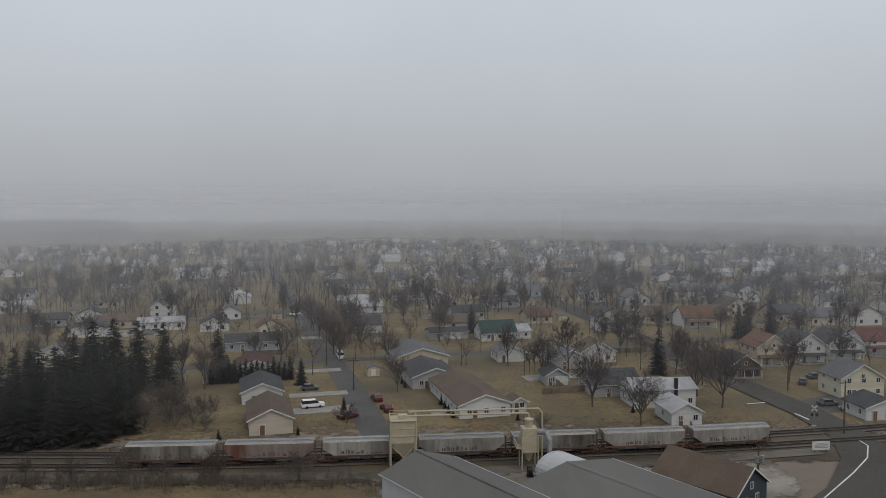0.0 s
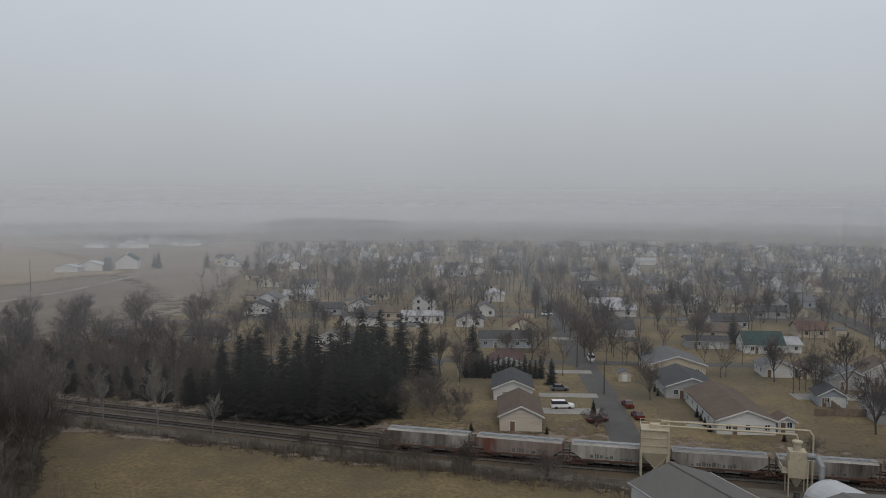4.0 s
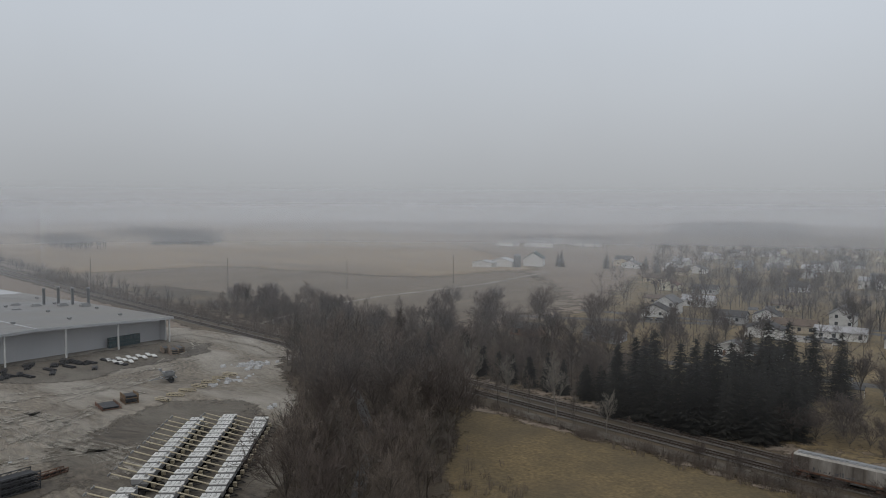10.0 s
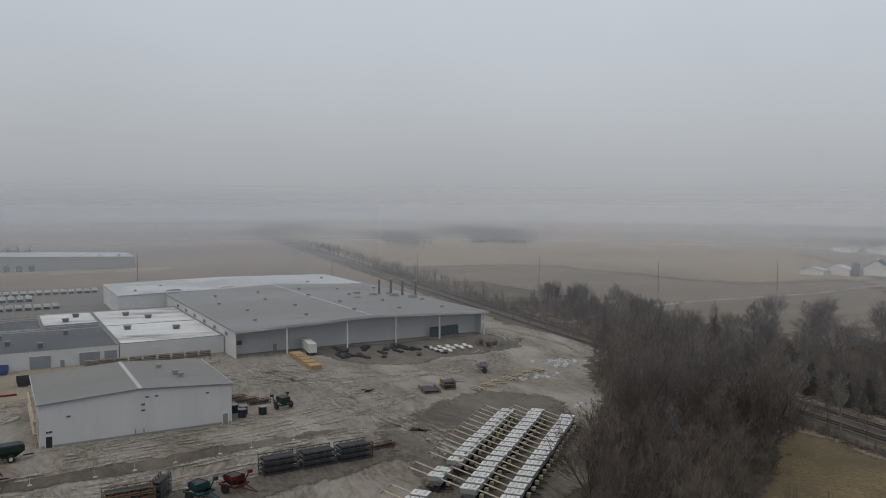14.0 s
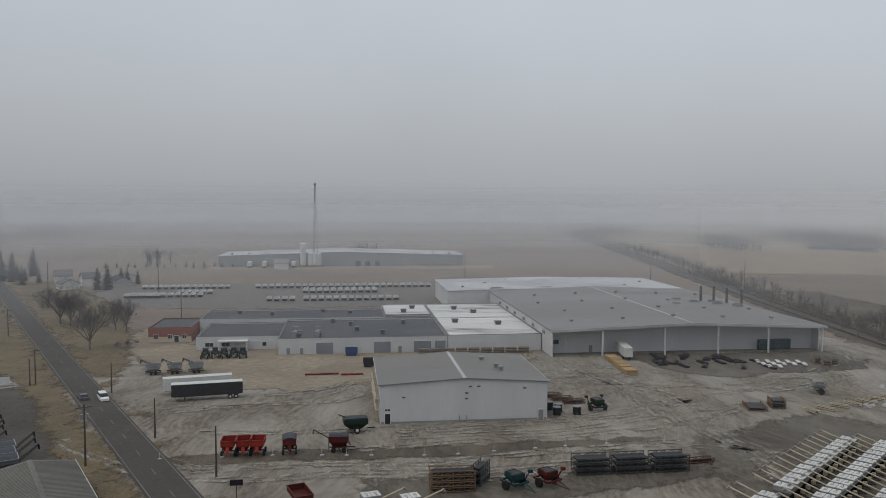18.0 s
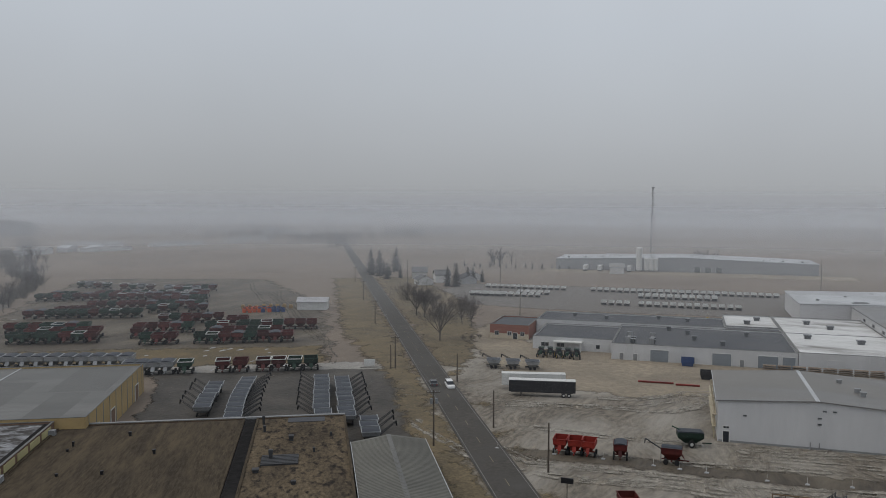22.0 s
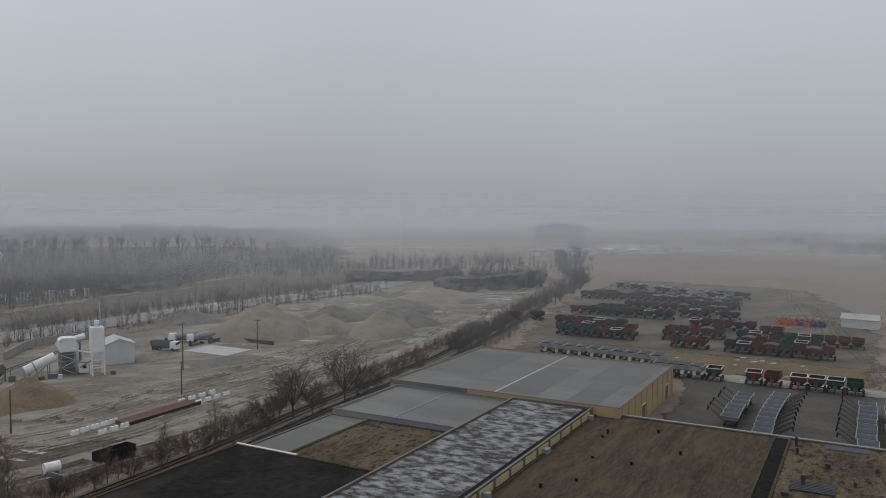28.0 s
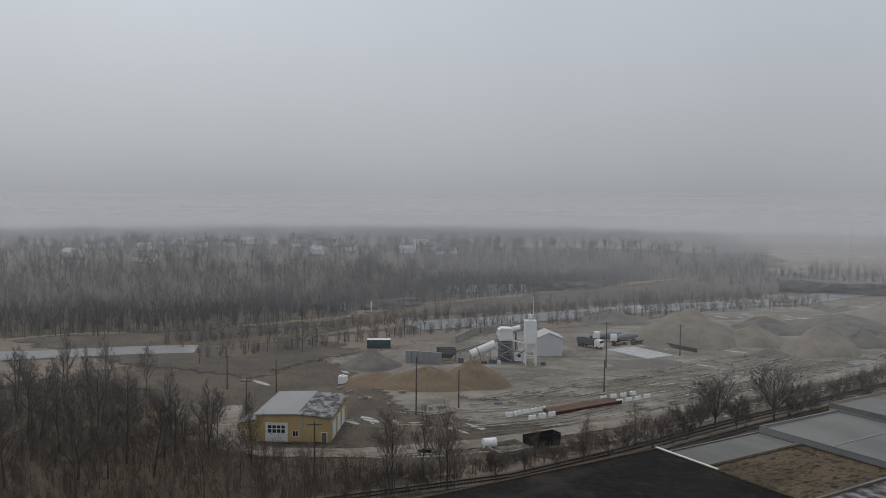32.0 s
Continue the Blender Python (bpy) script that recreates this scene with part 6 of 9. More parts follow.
# ---- sheds, bushes and fences of the gardens ----
def garden_shed(m):
    t = thing("garden_shed", m, "small pale garden shed behind a house", "shed")
    part("wall", Shape().section([(0, 0), (3.2, 0), (3.2, 2.1), (1.6, 2.9), (0, 2.1)], 0, 3.6), M["wall_tan"], t)
    part("roof", Shape().section([(-0.2, 2.05), (1.6, 2.95), (3.4, 2.05), (3.4, 2.17), (1.6, 3.07), (-0.2, 2.17)], -0.2, 3.8), M["roof_grey"], t)
    part("door", Shape().box(0.9, 2.2, -0.06, -0.01, 0.05, 1.95), M["trim"], t)
    return t


rn = random.Random(77)
shed = garden_shed(pose(-20, 205, 0, 0, 0, 15))
tagged(shed, group="garden sheds")
k = 0
while k < 22:
    y = rn.uniform(185, 330)
    x = -y * math.tan(radians(rn.uniform(-28, 30)))
    if all((x - a - 5) ** 2 + (y - b - 5) ** 2 > 130 for a, b in taken) and abs(x + 13 + (y - 153) * 0.268) > 9 and abs(x - 78) > 9:
        copy_thing(shed, pose(x, y, 0, 0, 0, 15 + rn.choice((0, 90, 180, 270))))
        k += 1
for x, y, h in ((2.2, 166, 1.9), (1.2, 169.5, 2.1), (0.4, 173, 2.0), (-0.4, 176.5, 2.2), (-9.5, 193, 2.0), (-10.5, 197, 2.2), (-29, 153.5, 1.8), (-44, 150.5, 2.0), (16, 164, 1.8), (42, 170, 1.9), (51, 158, 1.7), (-55, 200, 2.2)):
    tree(pick("spruce"), x, y, h, label="low dark evergreen bush by a house wall", group="evergreen bushes")


def board_fence(x, y, rz, n):
    t = thing("board_fence", pose(x, y, 0, 0, 0, rz), "weathered board fence between two gardens", "fence")
    for i in range(n):
        part("post", Shape().box(2.4 * i - 0.06, 2.4 * i + 0.06, -0.06, 0.06, 0, 1.75), M["wood"], t)
        part("panel", Shape().box(2.4 * i + 0.08, 2.4 * i + 2.32, -0.02, 0.02, 0.1, 1.65), M["wood"], t)


for x, y, r, n in ((24, 186, 15, 9), (-2, 215, 105, 5), (30, 188, 100, 5), (-60, 231, 15, 7), (46, 236, 7, 8), (66, 240, 97, 6)):
    board_fence(x, y, r, n)


# ---- the standing train ----
def wheel_part(parent, x, y, r, w, material=None, rim=True):
    ob = part("wheel", Shape().tube((x, y - w / 2, r), (x, y + w / 2, r), r, r, 12), material or M["tyre"], parent)
    if rim:
        part("rim", Shape().tube((x, y - w / 2 - 0.02, r), (x, y + w / 2 + 0.02, r), r * 0.52, r * 0.52, 8), M["whitepaint"], ob)
    return ob


def hopper_car(m, paint, label):
    t = thing("hopper_car", m, label, "railway wagon", "standing train")
    L = 7.7
    # the body's ends slope in over the trucks
    part("body", Shape().section([(-L, 4.2), (-L, 3.0), (-5.7, 1.75), (5.7, 1.75), (L, 3.0), (L, 4.2)], -1.58, 1.58), paint, t)
    part("roof", Shape().add([(-L, -1.58, 4.2), (L, -1.58, 4.2), (L, 1.58, 4.2), (-L, 1.58, 4.2), (-L, -1.15, 4.42), (L, -1.15, 4.42), (L, 1.15, 4.42), (-L, 1.15, 4.42)],
                             [(0, 1, 5, 4), (2, 3, 7, 6), (4, 5, 6, 7), (1, 2, 6, 5), (3, 0, 4, 7)]), M["hopper_top"], t)
    for k in (-4.6, 0, 4.6):
        part("hopper_bay", Shape().add([(k - 2.1, -1.45, 1.75), (k + 2.1, -1.45, 1.75), (k + 2.1, 1.45, 1.75), (k - 2.1, 1.45, 1.75), (k - 0.5, -0.5, 0.7), (k + 0.5, -0.5, 0.7), (k + 0.5, 0.5, 0.7),
                                        (k - 0.5, 0.5, 0.7)], [(0, 1, 5, 4), (1, 2, 6, 5), (2, 3, 7, 6), (3, 0, 4, 7), (4, 5, 6, 7)]), paint, t)
    part("roof_walk", Shape().box(-L + 0.3, L - 0.3, -0.32, 0.32, 4.5, 4.56).box(-L + 0.3, L - 0.3, 0.75, 0.9, 4.36, 4.48).box(-L + 0.3, L - 0.3, -0.9, -0.75, 4.36, 4.48), M["silverpaint"], t)
    for i in range(10):
        part("roof_hatch", Shape().box(-L + 0.9 + 1.5 * i, -L + 2.0 + 1.5 * i, -0.62, 0.62, 4.36, 4.5), M["greypanel"], t)
    for k in range(9):
        x = -L + 0.9 + k * 1.7
        zl = 1.9 if abs(x) < 5.8 else 3.0
        part("side_post", Shape().box(x - 0.06, x + 0.06, -1.66, -1.57, zl, 4.15).box(x - 0.06, x + 0.06, 1.57, 1.66, zl, 4.15), paint, t)
    part("side_sill", Shape().box(-L, L, -1.66, -1.5, 1.55, 1.85).box(-L, L, 1.5, 1.66, 1.55, 1.85), M["rust"], t)
    for e in (-1, 1):
        part("end_frame", Shape().box(e * 8.25 - 0.1, e * 8.25 + 0.1, -1.45, 1.45, 1.0, 1.35).box(min(e * 7.7, e * 8.3), max(e * 7.7, e * 8.3), -1.4, -1.2, 1.05, 1.3).box(
            min(e * 7.7, e * 8.3), max(e * 7.7, e * 8.3), 1.2, 1.4, 1.05, 1.3), M["rust"], t)
        part("ladder", Shape().box(e * 8.0 - 0.05, e * 8.0 + 0.05, -1.45, -1.38, 1.2, 4.3).box(e * 8.0 - 0.05, e * 8.0 + 0.05, -1.0, -0.93, 1.2, 4.3).box(
            e * 8.0 - 0.05, e * 8.0 + 0.05, -1.4, -0.95, 2.0, 2.08).box(e * 8.0 - 0.05, e * 8.0 + 0.05, -1.4, -0.95, 3.0, 3.08), M["rust"], t)
        tr = part("truck", Shape().box(e * 6.3 - 1.3, e * 6.3 + 1.3, -1.1, -0.85, 0.65, 1.0).box(e * 6.3 - 1.3, e * 6.3 + 1.3, 0.85, 1.1, 0.65, 1.0).box(e * 6.3 - 0.3, e * 6.3 + 0.3, -1, 1, 0.7, 1.2),
                  M["rust"], t)
        for a in (-0.9, 0.9):
            part("wheelset", Shape().tube((e * 6.3 + a, -0.78, 0.92), (e * 6.3 + a, -0.66, 0.92), 0.45, 0.45, 10).tube((e * 6.3 + a, 0.66, 0.92), (e * 6.3 + a, 0.78, 0.92), 0.45, 0.45, 10).tube(
                (e * 6.3 + a, -0.7, 0.92), (e * 6.3 + a, 0.7, 0.92), 0.09, 0.09, 6), M["rail"], tr)
        part("coupler", Shape().box(min(e * 8.3, e * 8.75), max(e * 8.3, e * 8.75), -0.15, 0.15, 0.95, 1.2), M["rust"], t)
    g = Shape()
    rr = random.Random(len(label) + int(m.translation.x))
    for i in range(9):
        x = -4.5 + i * 0.85
        g.box(x, x + 0.3 + 0.4 * rr.random(), -1.6, -1.585, 2.0 + 0.15 * rr.random(), 2.2 + 0.6 * rr.random())
    part("sprayed_marks", g, M["graffiti"], t, "faded sprayed letter-like marks")
    return t


rail_xy = along(TRACK[3:10], 0.5)
first_i = min(range(len(rail_xy)), key=lambda i: abs(rail_xy[i][0] + 47.6))
for i in range(7):
    x, y, a = rail_xy[first_i + int(i * 34)]
    hopper_car(Matrix.Translation((x, y, 0)) @ Matrix.Rotation(a, 4, "Z"), M["hopper_rust"] if i == 1 else M["hopper_grey"],
               "rust-streaked covered hopper wagon on the track" if i == 1 else "weathered grey covered hopper wagon on the track")

# ---- the grain works by the track ----
GW = 36.2
gt = thing("loading_bin", pose(-7, 134, 0, 0, 0, 7), "tall cream steel loading bin on braced legs", "loading bin")
for i in range(3):
    part("bin_ring", Shape().box(-2.05, 2.05, -1.7, 1.7, 5.0 + 1.3 * i, 6.26 + 1.3 * i), M["creamsteel"], gt)
    part("bin_band", Shape().box(-2.15, 2.15, -1.8, 1.8, 6.2 + 1.3 * i, 6.34 + 1.3 * i), M["creamsteel"], gt)
part("bin_cone", Shape().add([(-2, -1.65, 5.0), (2, -1.65, 5.0), (2, 1.65, 5.0), (-2, 1.65, 5.0), (0.2, -0.4, 1.6), (1.0, -0.4, 1.6), (1.0, 0.4, 1.6), (0.2, 0.4, 1.6)],
                             [(0, 1, 5, 4), (1, 2, 6, 5), (2, 3, 7, 6), (3, 0, 4, 7), (4, 5, 6, 7)]), M["creamsteel"], gt)
for sx in (-2.2, 2.2):
    for sy in (-1.8, 1.8):
        part("leg", Shape().box(sx - 0.13, sx + 0.13, sy - 0.13, sy + 0.13, 0, 9.0), M["creamsteel"], gt)
    part("brace", Shape().tube((sx, -1.8, 0.3), (sx, 1.8, 4.8), 0.07, 0.07, 5).tube((sx, 1.8, 0.3), (sx, -1.8, 4.8), 0.07, 0.07, 5), M["creamsteel"], gt)
part("brace", Shape().tube((-2.2, -1.8, 0.3), (2.2, -1.8, 4.8), 0.07, 0.07, 5).tube((2.2, -1.8, 0.3), (-2.2, -1.8, 4.8), 0.07, 0.07, 5), M["creamsteel"], gt)
rl = Shape()
for z in (9.3, 9.8):
    for a, b in (((-2.3, -1.9), (2.3, -1.9)), ((2.3, -1.9), (2.3, 1.9)), ((2.3, 1.9), (-2.3, 1.9)), ((-2.3, 1.9), (-2.3, -1.9))):
        rl.tube((*a, z), (*b, z), 0.04, 0.04, 4)
part("top_rail", rl, M["creamsteel"], gt)
part("top_deck", Shape().box(-2.3, 2.3, -1.9, 1.9, 8.85, 8.95).box(-0.8, 0.8, -0.6, 0.6, 8.95, 9.6), M["creamsteel"], gt)
pg = thing("pipe_bridge", pose(-6, 134.5, 0, 0, 0, 3), "cream steel pipe bridge over the wagons", "pipe bridge")
for z, dy in ((9.9, 0.3), (9.3, -0.4)):
    part("pipe", Shape().tube((0, dy, z), (23.0 if dy > 0 else 21, dy, z + 0.25), 0.17, 0.17, 8).tube((23.0 if dy > 0 else 21, dy, z + 0.25), (23.6 if dy > 0 else 21.2, dy, z - 0.6), 0.17, 0.17, 8).tube(
        (23.6 if dy > 0 else 21.2, dy, z - 0.6), (23.6 if dy > 0 else 21.2, dy, 0.0 if dy > 0 else 1.0), 0.17, 0.17, 8), M["creamsteel"], pg)
fl = thing("filter_tower", pose(15, 134, 0, 0, 0, 5), "cream steel filter tower with ducts and platforms", "filter tower")
part("body", Shape().box(-1.3, 1.3, -1.2, 1.2, 3.2, 7.4), M["creamsteel"], fl)
part("top", Shape().tube((0, 0, 7.4), (0, 0, 8.6), 0.6, 0.6, 10).tube((0, 0, 8.6), (0, 0, 8.9), 0.8, 0.8, 10), M["creamsteel"], fl)
part("hopper", Shape().tube((0, 0, 1.6), (0, 0, 3.2), 0.3, 1.2, 8), M["creamsteel"], fl)
for sx in (-1.4, 1.4):
    for sy in (-1.3, 1.3):
        part("leg", Shape().box(sx - 0.1, sx + 0.1, sy - 0.1, sy + 0.1, 0, 6.0), M["creamsteel"], fl)
part("duct", Shape().tube((1.4, -1.0, 6.8), (2.6, -1.6, 7.0), 0.5, 0.5, 10).tube((2.6, -1.6, 7.0), (3.2, -2.2, 5.6), 0.5, 0.5, 10).tube((3.2, -2.2, 5.6), (3.0, -3.4, 0.2), 0.42, 0.42, 10), M["silverpaint"], fl)
part("platform", Shape().box(-2.4, -1.3, -1.4, 1.4, 4.0, 4.1).box(-2.4, -2.3, -1.4, 1.4, 4.1, 5.0), M["creamsteel"], fl)
part("fan", Shape().tube((-1.0, -4.2, 1.0), (-0.3, -4.2, 1.0), 0.9, 0.9, 12).box(-1.2, 0, -4.8, -3.6, 0, 0.4), M["blackpaint"], fl)
hall("grain_shed", pose(-9.2, 116.0, 0, 0, 0, 36.2) @ pose(0, -30, 0), 13.5, 30, 5.2, 2.4, M["panel"], M["dullmetal"], "white-walled shed with a grey metal gabled roof", "shed", 0.4, cap=M["dullmetal"])
qs = thing("round_roof_shed", pose(15.5, 124.6, 0, 0, 0, 36.2), "shed with a white rounded metal roof", "shed")
arc = [(3.6 + 4.0 * math.cos(math.pi * k / 12), 3.0 + 2.4 * math.sin(math.pi * k / 12)) for k in range(13)]
part("roof", Shape().section(arc + [(x, z - 0.15) for x, z in arc[::-1]], -11, 0.3), M["whitemetal"], qs)
part("wall", Shape().section([(-0.2, 0), (7.4, 0)] + arc, -0.2, 0), M["panel"], qs)
part("wall", Shape().box(-0.3, 0, -11, -0.2, 0, 3), M["panel"], qs)
part("wall", Shape().box(7.2, 7.5, -11, -0.2, 0, 3), M["panel"], qs)
hall("grain_shed", pose(7, 112, 0, 0, 0, 36.2) @ pose(4, -24, 0), 20, 22, 4.6, 1.6, M["panel"], M["dullmetal"], "low grey-roofed shed of the grain works", "shed", 0.4, cap=M["flatgrey"])
H(43.2, 112.8, 41, 9.6, 14, 3.3, 3.2, "darkblue", "brown", "dark blue sided house with brown shingle roof beside the rails", chimney=None, windows=(1, 3))
sg = thing("hoarding", pose(70.2, 142.4, 0, 0, 0, 5), "low white hoarding with lines of faded text on posts", "hoarding")
part("board", Shape().box(-1.7, 1.7, -0.06, 0.06, 0.6, 2.2), M["trim"], sg)
for z, w in ((1.9, 0.6), (1.6, 1.3), (1.35, 1.2), (1.1, 1.3)):
    part("text_bar", Shape().box(-w, w, -0.09, -0.065, z - 0.05, z + 0.05), M["greypanel"], sg)
for x in (-1.1, 1.1):
    part("post", Shape().box(x - 0.08, x + 0.08, 0.07, 0.2, 0, 2.0), M["pole"], sg)


def crossing_signal(x, y, rz):
    t = thing("crossing_signal", pose(x, y, 0, 0, 0, rz), "railway crossing signal with lamps and crossed boards", "signal")
    part("mast", Shape().tube((0, 0, 0), (0, 0, 4.6), 0.09, 0.08, 6), M["silverpaint"], t)
    for a in (-45, 45):
        part("crossed_board", Shape().box(-0.8, 0.8, -0.03, 0.03, -0.12, 0.12, pose(0, -0.1, 4.1, 0, a, 0)), M["trim"], t)
    for sx in (-0.5, 0.5):
        part("lamp", Shape().tube((sx, -0.2, 2.8), (sx, -0.05, 2.8), 0.3, 0.3, 10), M["blackpaint"], t)
    part("arm", Shape().box(-0.6, 0.6, -0.05, 0.05, 2.75, 2.85), M["silverpaint"], t)
    part("base", Shape().box(-0.4, 0.4, -0.4, 0.4, 0, 0.5), M["concrete"], t)


crossing_signal(76.5, 158.5, 0)
crossing_signal(86.5, 145.0, 180)


# ---- cars ----
def car(x, y, rz, paint, label, kind="saloon"):
    t = thing("car", pose(x, y, 0, 0, 0, rz), label, "car")
    if kind == "van":
        low, cab = [(-2.5, 0.4), (2.5, 0.4), (2.5, 1.1), (1.7, 1.3), (-2.5, 1.3)], [(-2.45, 1.3), (1.7, 1.3), (1.1, 2.1), (-2.4, 2.15)]
    elif kind == "estate":
        low, cab = [(-2.6, 0.45), (2.6, 0.45), (2.6, 1.0), (1.4, 1.15), (-2.6, 1.15)], [(-2.55, 1.15), (1.4, 1.15), (0.6, 1.85), (-2.4, 1.9)]
    else:
        low, cab = [(-2.25, 0.35), (2.25, 0.35), (2.25, 0.8), (1.2, 0.98), (-2.25, 1.0)], [(-1.7, 0.98), (1.2, 0.98), (0.4, 1.48), (-1.2, 1.5)]
    b = part("body", Shape().section(low, -0.9, 0.9), paint, t)
    part("window_band", Shape().section(cab, -0.8, 0.8), M["glass"], t)
    zt = cab[2][1]
    part("roof", Shape().box(cab[3][0] + 0.05, cab[2][0], -0.78, 0.78, zt - 0.03, zt + 0.06), paint, t)
    for sx in (-1.5, 1.5):
        for sy in (-0.82, 0.82):
            wheel_part(t, sx, sy, 0.34, 0.22, rim=False)
    for sy in (-0.6, 0.6):
        part("headlight", Shape().box(low[1][0], low[1][0] + 0.03, sy - 0.2, sy + 0.2, 0.62, 0.8), M["lamp_white"], t)
        part("tail_light", Shape().box(-low[1][0] - 0.03, -low[1][0], sy - 0.2, sy + 0.2, 0.62, 0.82), M["brightred"], t)


car(-29.4, 174, 20, M["carwhite"], "white estate car parked on a driveway", "estate")
car(-15.5, 180.5, 110, M["carred"], "red car parked at the kerb")
car(-12.6, 171.6, 112, M["carred"], "dark red car parked at the kerb")
car(-30.5, 229, 105, M["carwhite"], "white van driving down the street", "van")
car(-20.5, 165.5, 40, M["carred"], "red car on the lawn's edge")
car(30, 198, 200, M["carwhite"], "white car on a driveway")
car(-33, 190.5, 15, M["cargrey"], "dark car on a driveway")
for x, y in ((92, 197), (98, 203), (106, 206), (88, 176), (91, 172)):
    car(x, y, rn.choice((10, 190, 60)), rn.choice((M["cargrey"], M["cargrey"], M["carwhite"])), "parked car beside the street houses")
for x, y in ((-170, 268), (-165, 270), (-108, 271), (-104, 272), (-101, 273), (-60, 315), (-52, 318)):
    car(x, y, rn.uniform(0, 40), rn.choice((M["cargrey"], M["carwhite"], M["carred"])), "parked car among the far houses")
x, y = rxy(-34, -1.9)
car(x, y, 216, M["cargrey"], "dark grey car driving on the country road")
x, y = rxy(-31, 1.9)
car(x, y, 36, M["carwhite"], "white car driving on the country road", "estate")


# ---- poles ----
def utility_pole(x, y, h, rz=0, arms=1, tank=False, label="weathered wooden utility pole with crossarm"):
    t = thing("utility_pole", pose(x, y, 0, 0, 0, rz), label, "utility pole")
    part("mast", Shape().tube((0, 0, -0.2), (0, 0, h), 0.20, 0.12, 7), M["pole"], t)
    for i in range(arms):
        part("crossarm", Shape().box(-1.3, 1.3, -0.07, 0.07, h - 0.6 - 0.9 * i, h - 0.45 - 0.9 * i), M["pole"], t)
        for k in (-1.1, -0.4, 0.4, 1.1):
            part("insulator", Shape().tube((k, 0, h - 0.45 - 0.9 * i), (k, 0, h - 0.22 - 0.9 * i), 0.06, 0.05, 5), M["greypanel"], t)
    if tank:
        for k in (-0.5, 0.5):
            part("transformer", Shape().tube((k, -0.35, h - 2.6), (k, -0.35, h - 1.6), 0.28, 0.28, 9), M["silverpaint"], t)


def wire(a, b, sag, label="thin sagging overhead wire"):
    cu = bpy.data.curves.new("wire", "CURVE")
    cu.dimensions, cu.bevel_depth, cu.bevel_resolution = "3D", 0.022, 0
    sp = cu.splines.new("POLY")
    sp.points.add(12)
    for i in range(13):
        k = i / 12
        p = Vector(a).lerp(Vector(b), k) - Vector((0, 0, 4 * sag * k * (1 - k)))
        sp.points[i].co = (*p, 1)
    cu.materials.append(M["blackpaint"])
    tagged(new("overhead_wire", cu), label, "wire")


LINE_W = [(16.2, -9.3, 11.2), (-55.6, -9.6, 9.5), (-138.7, -9.2, 9.5), (-215, -9.2, 9.5), (-300, -9.2, 9.5)]
for u, v, h in LINE_W:
    x, y = rxy(u, v)
    utility_pole(x, y, h, 126, 1, u > 0)
for (u0, v0, h0), (u1, v1, h1) in zip(LINE_W, LINE_W[1:]):
    for k in (-1.1, 1.1):
        wire((*rxy(u0, v0 + k), h0 - 0.25), (*rxy(u1, v1 + k), h1 - 0.25), 1.0)
wire((*rxy(16.2, -9.3), 10.9), (*rxy(90, -9.3), 10.9), 1.0)
for u, v, h in ((-37.6, 5.0, 7.5), (5.5, 5.0, 8), (33.9, 8.3, 9), (-55.4, -10.9, 7)):
    x, y = rxy(u, v)
    utility_pole(x, y, h, 36, 0, label="plain weathered wooden pole by the road")
for x, y, h in ((-378, -159, 21), (-471, -9, 17), (-302, -118, 14), (-325, -185, 20), (*fxy(143.6, 154), 17), (*fxy(191.3, 106), 17), (*fxy(233.9, 62), 16), (*fxy(295, 37.6), 16), (*fxy(109, 194), 16)):
    utility_pole(x, y, h, 100, 0, label="tall dark line pole in the fields")
for x, y, h, a in ((58.8, -165.8, 9, 1), (59.9, -190.8, 8.5, 0), (34, -129.7, 10.2, 1), (22, -173.6, 13.3, 0), (12.9, -181.3, 9, 0), (73.2, -192.2, 9, 1), (-23, -201, 8.5, 0), (-27, -232, 13.8, 1), (-53, -255, 10.2, 1)):
    utility_pole(x, y, h, 10, a, label="weathered wooden pole at the plant yard")
for x, y, h in ((80.4, 154, 11), (49, 119, 9), (86, 128, 10), (19, 226, 9), (-33, 219, 9), (-48, 282, 9), (28, 206, 10), (66, 200, 10), (-22, 190, 8), (-58, 330, 9), (85, 190, 10)):
    utility_pole(x, y, h, 15, 1, y < 130)

# ---- tenders, carts and goods of the works ----
MADE = {}


def placed(key, build, m, group):
    """A copy of a kind of thing that is built once."""
    if key in MADE:
        return copy_thing(MADE[key], m)
    MADE[key] = build(m)
    tagged(MADE[key], group=group)
    return MADE[key]


